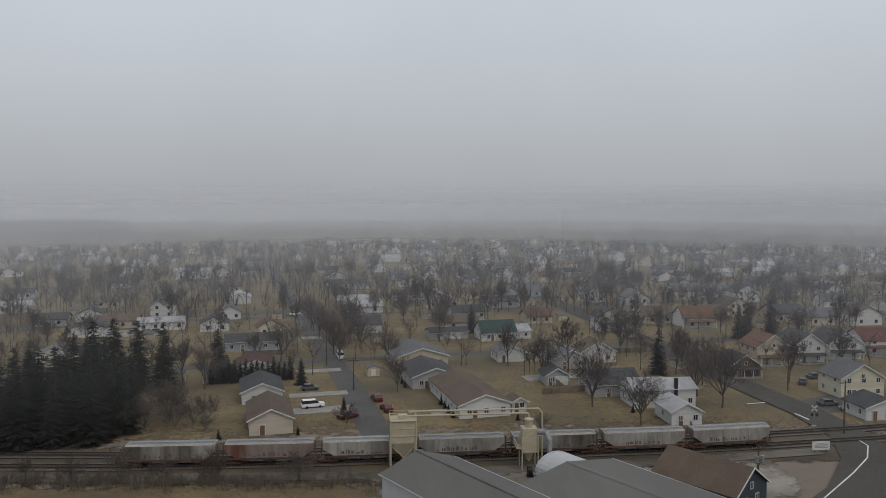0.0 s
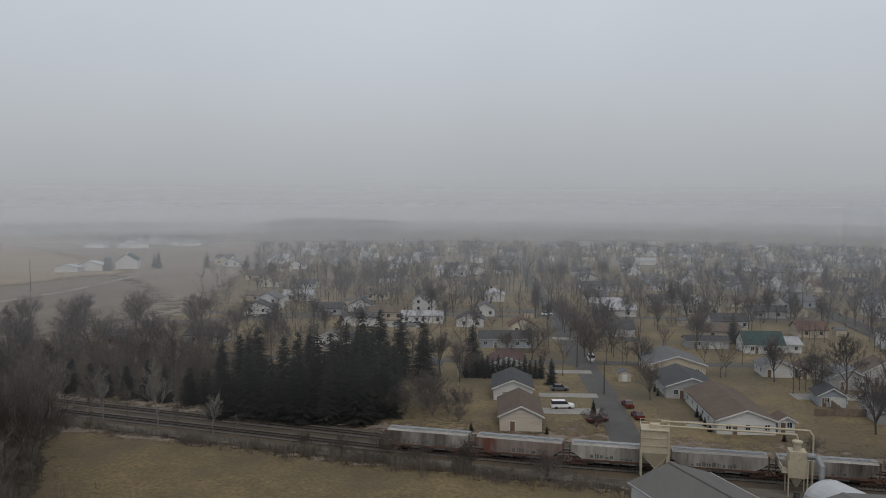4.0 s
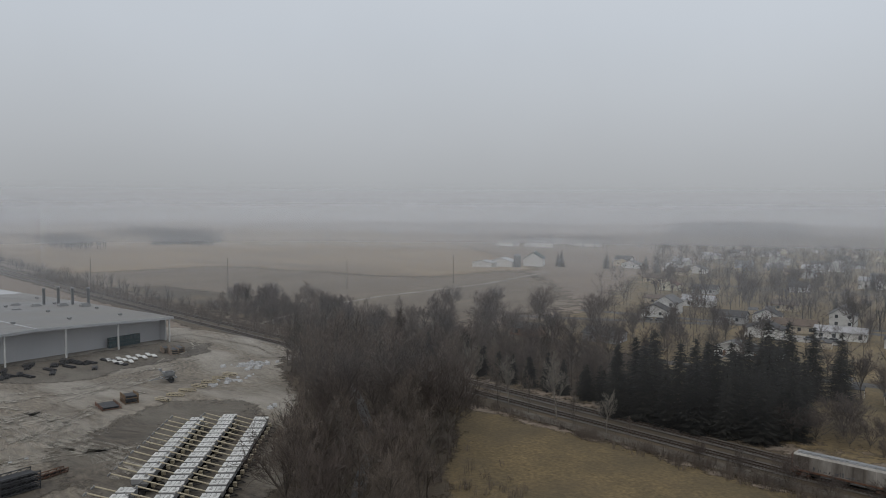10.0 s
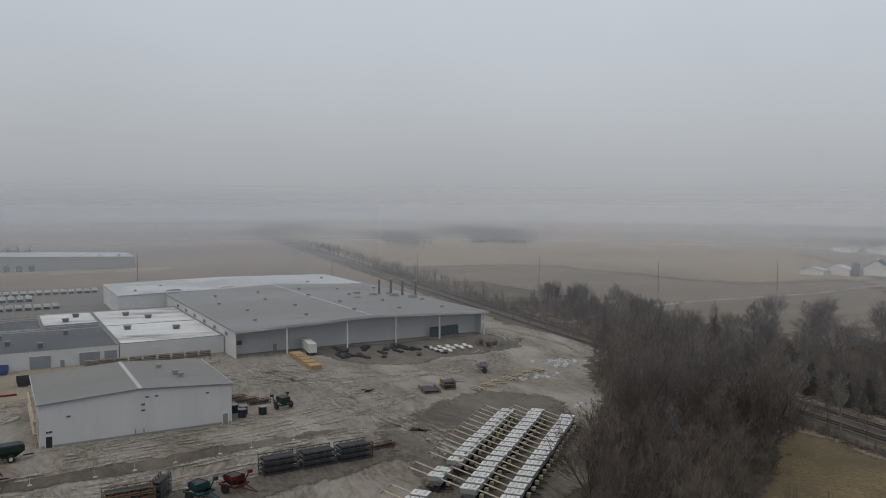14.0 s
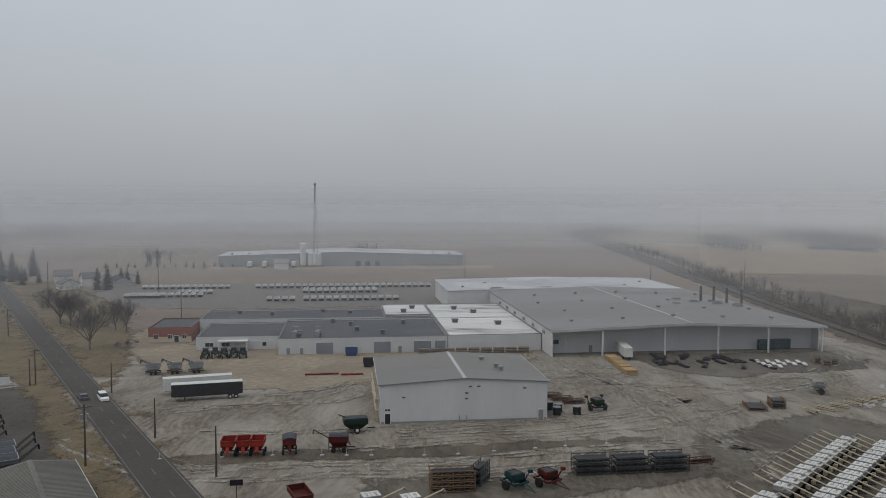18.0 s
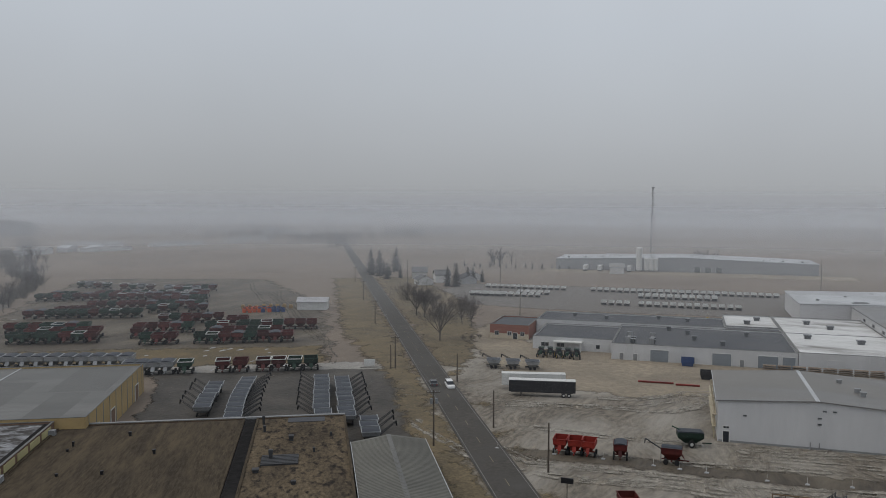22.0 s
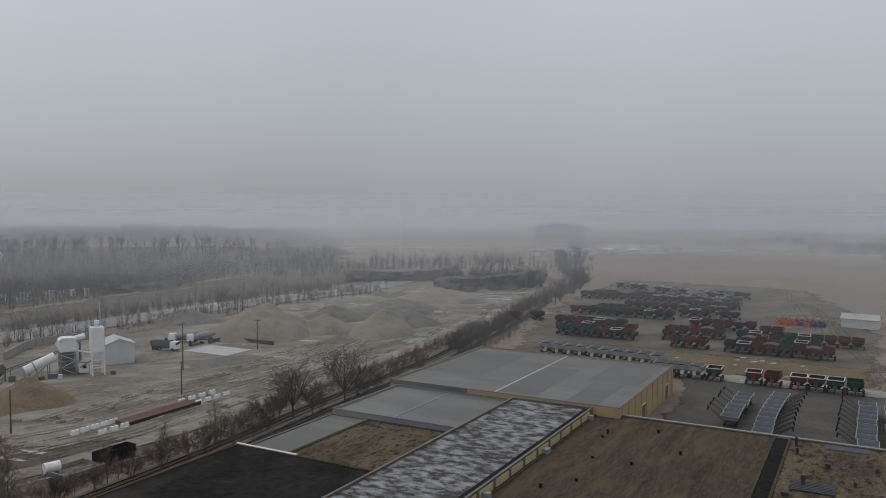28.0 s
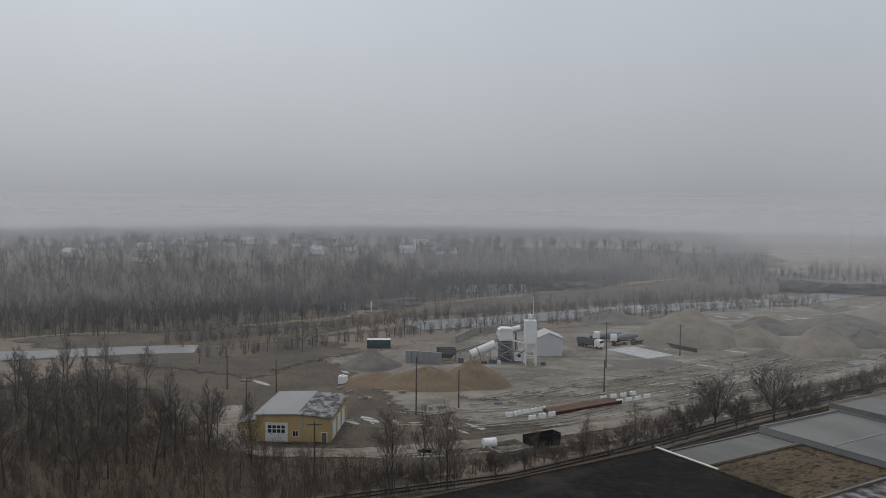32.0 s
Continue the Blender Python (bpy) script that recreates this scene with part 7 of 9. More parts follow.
def white_tender(m):
    t = thing("seed_tender", m, "white-topped seed tender with a long folded conveyor", "seed tender")
    part("bin", Shape().hopper(-1.0, 1.0, -1.35, 1.35, 0.9, 2.55, 0.5), M["greypanel"], t)
    for y in (-0.71, 0.71):
        lid = part("lid", Shape().box(-1.02, 1.02, y - 0.67, y + 0.67, 2.56, 2.66), M["whitepaint"], t)
        part("hatch", Shape().box(-0.36, 0.30, y - 0.24, y + 0.24, 2.66, 2.72), M["hatchgrey"], lid)
        part("latch", Shape().box(0.62, 0.76, y - 0.08, y + 0.08, 2.66, 2.72), M["blackpaint"], lid)
    part("lid_hinge", Shape().box(-0.95, 0.95, -0.035, 0.035, 2.56, 2.63), M["blackpaint"], t)
    part("chassis", Shape().box(-0.9, -0.75, -1.5, 1.5, 0.55, 0.8).box(0.75, 0.9, -1.5, 1.5, 0.55, 0.8).box(-0.9, 0.9, -1.5, -1.35, 0.55, 0.8).box(-0.9, 0.9, 1.35, 1.5, 0.55, 0.8), M["blackpaint"], t)
    for y in (-0.5, 0.5):
        for sx in (-0.95, 0.95):
            part("wheel", Shape().tube((sx - 0.14, y, 0.42), (sx + 0.14, y, 0.42), 0.42, 0.42, 10), M["tyre"], t)
    part("drawbar", Shape().tube((-0.8, -1.5, 0.6), (0, -2.9, 0.5), 0.07, 0.07, 5).tube((0.8, -1.5, 0.6), (0, -2.9, 0.5), 0.07, 0.07, 5), M["blackpaint"], t)
    c = part("conveyor", Shape().tube((0.85, -0.9, 1.3), (0.55, 5.3, 3.1), 0.13, 0.13, 8), M["creamsteel"], t)
    part("spout", Shape().tube((0.55, 5.0, 3.12), (0.55, 5.55, 2.6), 0.2, 0.15, 8), M["greypanel"], c)
    part("hopper_end", Shape().box(0.5, 1.2, -1.9, -1.3, 0.7, 1.3), M["creamsteel"], c)
    return t


def dark_tender(m, side):
    t = thing("seed_tender", m, "dark tarp-covered seed tender with silver rails", "seed tender")
    arc = [(-1.98, 2.45), (-1.1, 2.6), (0, 2.66), (1.1, 2.6), (1.98, 2.45), (1.98, 2.38), (-1.98, 2.38)]
    part("tarp", Shape().section(arc, -1.72, 1.72), M["tarp"], t)
    for y in (-1.8, 1.8):
        part("side_rail", Shape().box(-2.1, 2.1, y - 0.08, y + 0.08, 2.40, 2.58), M["silverpaint"], t)
    part("bow", Shape().box(1.99, 2.12, -1.72, 1.72, 2.36, 2.56), M["silverpaint"], t)
    part("bin", Shape().hopper(-1.7, 1.7, -1.7, 1.7, 0.9, 2.36, 0.5), M["silverpaint"], t)
    part("chassis", Shape().box(-2.0, 2.0, -1.0, -0.85, 0.55, 0.8).box(-2.0, 2.0, 0.85, 1.0, 0.55, 0.8), M["blackpaint"], t)
    for x in (-0.6, 0.6):
        for sy in (-1.2, 1.2):
            wheel_part(t, x, sy, 0.40, 0.24, None, False)
    a = Shape()
    p0, p1 = Vector((0.6, 1.9 * side, 1.5)), Vector((-2.9, 5.2 * side, 2.9))
    for dz in (0, 0.5):
        a.tube(p0 + Vector((0, 0, dz)), p1 + Vector((0, 0, dz * 0.5)), 0.09, 0.09, 4)
    for k in range(6):
        a.tube(p0.lerp(p1, k / 6), p0.lerp(p1, (k + 1) / 6) + Vector((0, 0, 0.45 - 0.04 * k)), 0.05, 0.05, 4)
    arm = part("conveyor_arm", a, M["blackpaint"], t)
    part("spout", Shape().tube(p1 + Vector((0, 0, 0.3)), p1 + Vector((-0.2, 0.2 * side, -0.7)), 0.2, 0.15, 7), M["blackpaint"], arm)
    return t


TEND = Vector((-0.766, 0.643))
for x0, y0, n in ((-122.3, 47.9, 13), (-109.5, 45.2, 18), (-103.2, 48.9, 18), (-116.2, 42.2, 2), (-107.6, 35.3, 2), (-99.0, 36.6, 1)):
    for i in range(n):
        p = Vector((x0, y0)) + TEND * (i * 2.78) + Vector((rn.uniform(-0.15, 0.15), rn.uniform(-0.15, 0.15)))
        placed("white_tender", white_tender, pose(p.x, p.y, 0.14, 0, 0, 140 + rn.uniform(-1.5, 1.5)), "rows of white seed tenders")
for u, v in ((-57.9, -111.2), (-52.0, -112.5)):
    placed("white_tender", white_tender, at_f(u, v, 0.14, -75), "rows of white seed tenders")
for v, u0, n, side in ((-56.3, -34.0, 6, -1), (-48.6, -38.0, 9, 1), (-30.4, -38.0, 9, -1), (-25.2, -35.5, 9, 1), (-21, 3.0, 3, 1)):
    for i in range(n):
        bow = 0.7 * math.sin(3.1 * i / max(n, 2)) if v == -48.6 else rn.uniform(-0.2, 0.2)
        placed(("dark_tender", side), lambda m: dark_tender(m, side), at_r(u0 + 4.3 * i + rn.uniform(-0.1, 0.1), v - bow, 0.12, rn.uniform(-1.5, 1.5)), "rows of dark seed tenders")
for u, v in ((-113, -11.5), (-107.5, -11), (-102, -10.5)):
    placed(("dark_tender", 1), lambda m: dark_tender(m, 1), at_f(u, v, 0.1, 15), "rows of dark seed tenders")


def grain_cart(m, paint, rim, tarp, label, far=False):
    t = thing("grain_cart", m, label, "grain cart")

    def big(sh):
        sh.v = [(1.28 * x, 1.28 * y, 1.18 * z) for x, y, z in sh.v]
        return sh
    part("bin", big(Shape().hopper(-1.5, 1.5, -2.0, 2.0, 0.85, 2.9, 0.62)), paint, t)
    part("rim", big(Shape().box(-1.58, -1.44, -2.08, 2.08, 2.86, 3.02).box(1.44, 1.58, -2.08, 2.08, 2.86, 3.02).box(-1.44, 1.44, -2.08, -1.94, 2.86, 3.02).box(-1.44, 1.44, 1.94, 2.08, 2.86, 3.02)), rim, t)
    if tarp:
        part("tarp", big(Shape().section([(-1.5, 2.9), (-0.8, 3.2), (0, 3.28), (0.8, 3.2), (1.5, 2.9)], -2.0, 2.0)), M["tarp"], t)
    part("axle_frame", big(Shape().box(-1.3, 1.3, -0.12, 0.12, 0.6, 0.85).box(-0.12, 0.12, -3.4, 2.0, 0.62, 0.82)), paint, t)
    for sx in (-1.45, 1.45):
        for y in ((-1.1, 1.1) if not far else (0,)):
            part("wheel", big(Shape().tube((sx - 0.2, y, 0.5), (sx + 0.2, y, 0.5), 0.5, 0.5, 10)), M["tyre"], t)
    if far:
        return t
    part("chute", big(Shape().add([(-0.4, -2.02, 1.5), (0.4, -2.02, 1.5), (0.4, -2.5, 1.0), (-0.4, -2.5, 1.0), (-0.4, -2.02, 1.9), (0.4, -2.02, 1.9)], [(0, 1, 2, 3), (3, 2, 5, 4), (0, 3, 4), (1, 5, 2)])), paint, t)
    return t


CARTS = {"red": (M["redpaint"], M["redpaint"], False, "dark red grain cart standing in the yard"), "green": (M["greenpaint"], M["greenpaint"], False, "dark green grain cart standing in the yard"),
         "redw": (M["redpaint"], M["whitepaint"], False, "red grain cart with a pale rim"), "greenw": (M["greenpaint"], M["whitepaint"], False, "green grain cart with a pale rim"),
         "bright": (M["brightred"], M["brightred"], False, "bright red open grain cart"), "tarp": (M["redpaint"], M["redpaint"], True, "red grain cart under a dark tarp"),
         "silver": (M["silverpaint"], M["silverpaint"], True, "silver seed cart under a grey tarp"), "teal": (M["tealpaint"], M["whitepaint"], False, "teal grain cart with a pale rim")}


def cart(key, m, group="grain carts in the yard", far=False):
    placed((key, far), lambda mm: grain_cart(mm, *CARTS[key], far), m, group)


rc = random.Random(9)
ROWS = ((-112, -130.5, -104, 1), (-122, -128, -106, 0.9), (-134, -139, -113, 1), (-119, -93, -92, 1), (-106, -87.5, -76, 1), (-105, -70, -39, 1), (-116, -66, -42, 0.85), (-129, -94, -62, 0.9),
        (-131, -58, -33, 0.95), (-143, -80, -48, 0.8), (-152, -90, -64, 0.9), (-170, -145, -104, 1), (-180, -140, -118, 0.8), (-182, -100, -78, 0.8), (-196, -128, -80, 0.95), (-216, -113, -80, 0.6),
        (-229, -160, -85, 0.95), (-238, -160, -85, 0.9), (-262, -102, -84, 0.8))
for k in range(15):
    if k % 5 != 4:
        placed((("greenw", "silver", "redw")[k % 3], True), lambda mm: grain_cart(mm, *CARTS[("greenw", "silver", "redw")[k % 3]], True), at_r(-287 + 2.5 * k, -158 + 5.0 * k, 0.08, 90), "grain carts in the yard")
for u, v0, v1, share in ROWS:
    v = v0
    while v <= v1:
        if rc.random() < share:
            key = rc.choices(("red", "green", "redw", "greenw", "tarp", "teal"), (5, 4, 1.2, 1.2, 2, 0.3))[0]
            cart(key, at_r(u + rc.uniform(-0.7, 0.7), v, 0.08, 90 + rc.uniform(-5, 5)), far=u < -130)
        v += 4.1
for v in range(-121, -84, 4):
    cart("silver", at_r(-72.5 + (v + 121) * 0.1, v, 0.1, 90 + rc.uniform(-3, 3)))
for k, v in (("silver", -81.6), ("silver", -78.5), ("silver", -75.4), ("silver", -72.0), ("greenw", -67.2), ("redw", -57.2), ("red", -52.4), ("redw", -46.2), ("redw", -42.0), ("greenw", -37.6), ("green", -33.2)):
    cart(k, at_r(-58.5, v, 0.13, 90 + rc.uniform(-3, 3)))
for k, u, turn in (("bright", -83.0, 0), ("bright", -80.3, 2), ("bright", -77.7, -2), ("tarp", -72.0, 3), ("tarp", -62.9, 88)):
    tagged(grain_cart(at_f(u, -82.0, 0.13, turn) @ Matrix.Diagonal((0.64, 0.70, 0.86, 1)), *CARTS[k]), group="carts along the strip")
au = thing("loading_auger", at_f(-64.2, -82.0, 0.13), "thin dark auger leaning on the tarp-covered red cart", "auger")
part("tube", Shape().tube((0, 0, 2.2), (-3.4, 0, 4.2), 0.12, 0.12, 6), M["darksteel"], au)
part("spout", Shape().tube((-3.4, 0, 4.2), (-3.5, 0, 3.3), 0.14, 0.1, 6), M["darksteel"], au)
part("stand", Shape().tube((-0.6, 0.4, 0), (-0.6, 0, 2.5), 0.06, 0.06, 5).tube((-0.6, -0.4, 0), (-0.6, 0, 2.5), 0.06, 0.06, 5), M["darksteel"], au)
tagged(grain_cart(at_f(-68.6, -108.0, 0.13, 18) @ Matrix.Diagonal((0.72, 1.05, 0.72, 1)), *CARTS["red"]), group="carts along the strip")
cart("red", at_r(-135, -160, 0.08, 40))
cart("green", at_r(-141, -152, 0.08, 40))
gc = thing("auger_cart", at_f(-59.7, -70, 0.1, 8) @ Matrix.Diagonal((0.68, 0.75, 0.78, 1)), "large green auger cart with a pale tarp", "grain cart")
part("bin", Shape().hopper(-3.6, 3.6, -1.7, 1.7, 0.9, 3.6, 0.55), M["greenpaint"], gc)
part("tarp", Shape().section([(-3.6, 3.6), (3.6, 3.6), (3.0, 3.9), (-3.0, 3.95)], -1.65, 1.65), M["tarp"], gc)
for sy in (-1.9, 1.9):
    wheel_part(gc, 0.2, sy, 0.9, 0.6)
part("auger", Shape().tube((-2.0, 0, 3.6), (-5.0, 0.8, 4.6), 0.16, 0.16, 8), M["greenpaint"], gc)
part("drawbar", Shape().box(3.4, 6.0, -0.12, 0.12, 0.7, 0.95), M["greenpaint"], gc)


def box_trailer(m, paint, label):
    t = thing("box_trailer", m, label, "trailer")
    part("box", Shape().box(-8.0, 8.0, -1.28, 1.28, 1.15, 3.95), paint, t)
    part("roof", Shape().box(-8.05, 8.05, -1.31, 1.31, 3.95, 4.05), M["whitepaint"], t)
    part("rear_doors", Shape().box(7.98, 8.06, -1.2, -0.03, 1.2, 3.9).box(7.98, 8.06, 0.03, 1.2, 1.2, 3.9), paint, t)
    for x in (5.2, 6.5):
        for sy in (-1.05, 1.05):
            wheel_part(t, x, sy, 0.5, 0.3)
    part("landing_gear", Shape().box(-5.2, -5.0, -1.0, -0.85, 0, 1.15).box(-5.2, -5.0, 0.85, 1.0, 0, 1.15), M["blackpaint"], t)
    part("underframe", Shape().box(-7.5, 7.5, -0.6, -0.45, 0.9, 1.15).box(-7.5, 7.5, 0.45, 0.6, 0.9, 1.15), M["blackpaint"], t)


p0 = Vector((-179.0, -64.0))
box_trailer(pose(p0.x, p0.y, 0.1, 0, 0, 109), M["blackpaint"], "black box trailer parked on the gravel lot")
box_trailer(pose(p0.x - 6.0, p0.y - 4.5, 0.1, 0, 0, 112), M["whitepaint"], "white box trailer parked beside the black one")


def rack_stack(m, w, d, h, tiers, material, label, category="steel rack"):
    t = thing("steel_rack", m, label, category)
    for k in range(tiers):
        z = h * k / tiers
        s = Shape()
        for y in (-d / 2, d / 2):
            s.tube((-w / 2, y, z + 0.2), (w / 2, y, z + 0.2), 0.09, 0.09, 4).tube((-w / 2, y, z + h / tiers - 0.1), (w / 2, y, z + h / tiers - 0.1), 0.09, 0.09, 4)
            for i in range(5):
                x0 = -w / 2 + w * i / 4
                s.tube((x0, y, z), (x0, y, z + h / tiers), 0.08, 0.08, 4)
                if i < 4:
                    s.tube((x0, y, z + 0.15), (x0 + w / 4, y, z + h / tiers - 0.1), 0.06, 0.06, 4)
        for i in range(5):
            x0 = -w / 2 + w * i / 4
            s.tube((x0, -d / 2, z + 0.2), (x0, d / 2, z + 0.2), 0.08, 0.08, 4)
        part("frame_tier", s, material, t)
        part("load", Shape().box(-w / 2 + 0.3, w / 2 - 0.3, -d / 2 + 0.3, d / 2 - 0.3, z + 0.28, z + h / tiers * 0.62), M["blackpaint"], t)
    return t


for i in range(3):
    rack_stack(at_f(-19.4 + 7.0 * i, -98.4, 0.12, 1), 6.2, 3.2, 3.0, 3, M["darksteel"], "stack of dark welded steel frames")
rack_stack(at_f(1.5, -95.6, 0.12, 6), 5.5, 1.2, 0.9, 1, M["rust"], "low rusty steel frame with uprights")
for i in range(4):
    rack_stack(at_f(-44.5, -104.0 + 0.02 * i, 0.12 + 0.9 * i, 0), 7.2, 2.6, 0.9, 1, M["oldtimber"], "stack of brown timber frames")
rack_stack(at_f(-39.3, -101, 0.12, 60), 4.5, 1.6, 3.4, 3, M["darksteel"], "leaning stack of steel bars")


def implement(m, paint, label):
    t = thing("farm_implement", m, label, "farm machine")
    part("frame", Shape().box(-1.8, 1.8, -1.6, -1.4, 1.0, 1.3).box(-1.8, 1.8, 1.4, 1.6, 1.0, 1.3).box(-1.8, -1.6, -1.6, 1.6, 1.0, 1.3).box(1.6, 1.8, -1.6, 1.6, 1.0, 1.3), paint, t)
    part("hopper", Shape().hopper(-1.3, 1.3, -1.1, 1.1, 1.0, 2.6, 0.5), paint, t)
    part("cover", Shape().box(-1.0, 1.0, -0.8, 0.8, 2.5, 2.62), M["darksteel"], t)
    for k in (-1.5, 1.5):
        wheel_part(t, -0.2, k * 1.2, 0.75, 0.45, rim=False)
        part("fold_arm", Shape().tube((0.8, k, 1.2), (1.6, k * 1.3, 3.0), 0.12, 0.1, 5).box(1.3, 1.9, k * 1.3 - 0.3, k * 1.3 + 0.3, 2.6, 3.1), paint, t)
    part("drawbar", Shape().tube((1.8, -0.8, 1.1), (5.0, 0, 0.7), 0.1, 0.08, 5).tube((1.8, 0.8, 1.1), (5.0, 0, 0.7), 0.1, 0.08, 5), paint, t)
    return t


implement(at_f(-34.2, -104.2, 0.12, -60), M["tealpaint"], "folded teal farm implement on the yard")
implement(at_f(-28.5, -103.6, 0.12, -60), M["redpaint"], "folded dark red farm implement on the yard")
implement(at_f(-5.5, -59.5, 0.1, 100), M["greenpaint"], "green implement with yellow arms in the yard")
for u, v, k in ((-16, -57.5, "blackpaint"), (-14.5, -59.5, "blackpaint"), (-15.5, -62, "blackpaint"), (-11, -62, "tyre")):
    b = thing("steel_drum", at_f(u, v, 0.08), "dark round steel container by the hall", "container")
    part("drum", Shape().tube((0, 0, 0), (0, 0, 1.7), 0.9, 0.9, 12), M[k], b)
    part("lid", Shape().tube((0, 0, 1.7), (0, 0, 1.8), 0.95, 0.95, 12), M["greypanel"], b)
for u, v in ((-11, -50), (-13, -47), (-9, -53)):
    rack_stack(at_f(u, v, 0.1, 5), 5, 1.4, 1.0, 1, M["rust"], "long low steel trailer frame")

for i, (u, v) in enumerate(((16.6, -6), (16.3, -10), (16.0, -14.5), (15.6, -19), (15.3, -24))):
    b = thing("lumber_stack", at_f(u, v, 0.12, 3), "stack of fresh yellow lumber by the canopy", "lumber", "lumber stacks")
    for k in range(3):
        part("lumber_layer", Shape().box(-1.6, 1.6, -1.9, 1.9, 0.1 + 0.42 * k, 0.45 + 0.42 * k), M["newwood"], b)
ct = thing("white_trailer", at_f(22, -1.5, 0.12, 82), "white enclosed trailer backed under the canopy", "trailer")
part("box", Shape().box(-6, 6, -1.25, 1.25, 1.0, 3.7), M["whitepaint"], ct)
for x in (-4, -3):
    for sy in (-1.05, 1.05):
        wheel_part(ct, x, sy, 0.45, 0.3, rim=False)
for i in range(30):
    u, v = rc.uniform(26, 60), rc.uniform(-30, 4)
    b = thing("steel_bundle", at_f(u, -2 - 0.5 * (u - 26) * 0.5 + rc.uniform(-13, 4), 0.12, rc.choice((80, 95, 60))), "bundle of dark steel parts on the ground", "steel parts", "steel parts by the canopy")
    for k in range(3):
        part("steel_bar", Shape().box(-2.2, 2.2, -0.7 + 0.5 * k, -0.35 + 0.5 * k, 0, 0.45 + 0.12 * (k % 2)), M["blackpaint"], b)
for i in range(9):
    b = thing("crate_stack", at_f(69 + 1.25 * i, 4.6 + 0.1 * i, 0.12, 0), "stack of teal crates under the canopy", "crates", "crates under the canopy")
    for k in range(3):
        part("crate", Shape().box(-0.55, 0.55, -0.6, 0.6, 1.1 * k, 1.1 * k + 1.02), M["tealpaint"], b)
for i in range(12):
    b = thing("panel_stack", at_f(58 + 2.9 * (i % 5), -14 - 3.2 * (i // 5) - 0.4 * (i % 5), 0.12, 70), "pale steel panels stacked on battens", "steel panels", "panel stacks")
    part("panels", Shape().box(-1.9, 1.9, -0.55, 0.55, 0.25, 0.55), M["whitepaint"], b)
    for x0 in (-1.4, 1.2):
        part("batten", Shape().box(x0, x0 + 0.2, -0.6, 0.6, 0, 0.25), M["wood"], b)
for u, v in ((76, -19), (79, -17.5), (76, -15)):
    rack_stack(at_f(u, v, 0.12, 70), 5.0, 2.2, 1.8, 3, M["wood"], "stack of bare steel frames", "steel frames")
rack_stack(at_f(31, -61.5, 0.1, 75), 6.0, 4.0, 1.0, 1, M["rust"], "low rusty frame on the yard")
rack_stack(at_f(36.5, -61, 0.1, 75), 4.0, 3.0, 2.2, 2, M["oldtimber"], "crate of timber on a rusty frame")
implement(at_f(54, -50, 0.1, 160), M["silverpaint"], "grey tarp-covered implement on the yard")
for i in range(7):
    rack_stack(at_f(42 + 5.5 * i * 0.8, -66 + 1.6 * i, 0.1, 100 + 20 * (i % 3)), 4.0, 1.2, 0.7, 1, M["creamsteel"], "pale folded conveyor frame on the ground")
rb = Shape()
for u, v, r in [(80.7 + rc.gauss(0, 3.0), -50.8 + rc.gauss(0, 2.2), rc.uniform(0.4, 1.1)) for _ in range(46)] + [(64 + rc.gauss(0, 3.4), -61.8 + rc.gauss(0, 1.6), rc.uniform(0.3, 0.8)) for _ in range(30)] + [
        (53, -91, 0.9), (55, -90, 0.8)]:
    x, y = fxy(u, v)
    top = [(x + r * math.cos(a) * rc.uniform(0.5, 0.9), y + r * math.sin(a) * rc.uniform(0.5, 0.9), r * rc.uniform(0.5, 0.9)) for a in (0.3, 1.6, 2.9, 4.2, 5.4)]
    low = [(x + r * math.cos(a), y + r * math.sin(a), 0) for a in (0.3, 1.6, 2.9, 4.2, 5.4)]
    rb.add(low + top, [(i, (i + 1) % 5, 5 + (i + 1) % 5, 5 + i) for i in range(5)] + [(5, 6, 7, 8, 9)])
tagged(part("rubble_heap", rb, M["snow"]), "heaps of pale broken concrete and old snow", "rubble", kind="stuff")
for u in (-95, -84, -75, -66, -61.5, -57, -47.3, -41, -34.1, -26, -19.9, -11.5, 0.2, 3):
    v = -83.4 - 3.4 * max(0, 1 - abs(u + 45) / 30)
    st = thing("marker_stone", at_f(u, v, 0.1), "small pale marker stone with a stake", "marker", "marker stones")
    part("stone", Shape().prism([(-0.38, -0.22), (0.3, -0.3), (0.42, 0.16), (-0.16, 0.3)], 0, 0.2), M["snow"], st)
    part("stake", Shape().tube((0, 0, 0.2), (0, 0, 1.3), 0.018, 0.018, 5), M["trim"], st)
for u, v, k in ((-66, -97.5, "blackpaint"),):
    b = thing("sign_board", at_f(-78.6, -104.3, 0.1, 0), "small dark roadside sign on a post", "sign")
    part("post", Shape().tube((0, 0, 0), (0, 0, 2.4), 0.08, 0.08, 6), M["pole"], b)
    part("board", Shape().box(-1.0, 1.0, -0.1, 0.1, 2.3, 3.2), M["blackpaint"], b)
x, y = rxy(-58.1, -16.7)
b = thing("sign_board", pose(x, y, 0.1, 0, 0, 126), "white works sign board on a low base", "sign")
part("board", Shape().box(-1.6, 1.6, -0.12, 0.12, 0.6, 2.4), M["trim"], b)
part("base", Shape().box(-2.6, 2.6, -0.5, 0.5, 0, 0.35), M["concrete"], b)
for z in (2.0, 1.6, 1.2):
    part("text_bar", Shape().box(-1.1, 1.1, 0.12, 0.14, z - 0.08, z + 0.08), M["greypanel"], b)
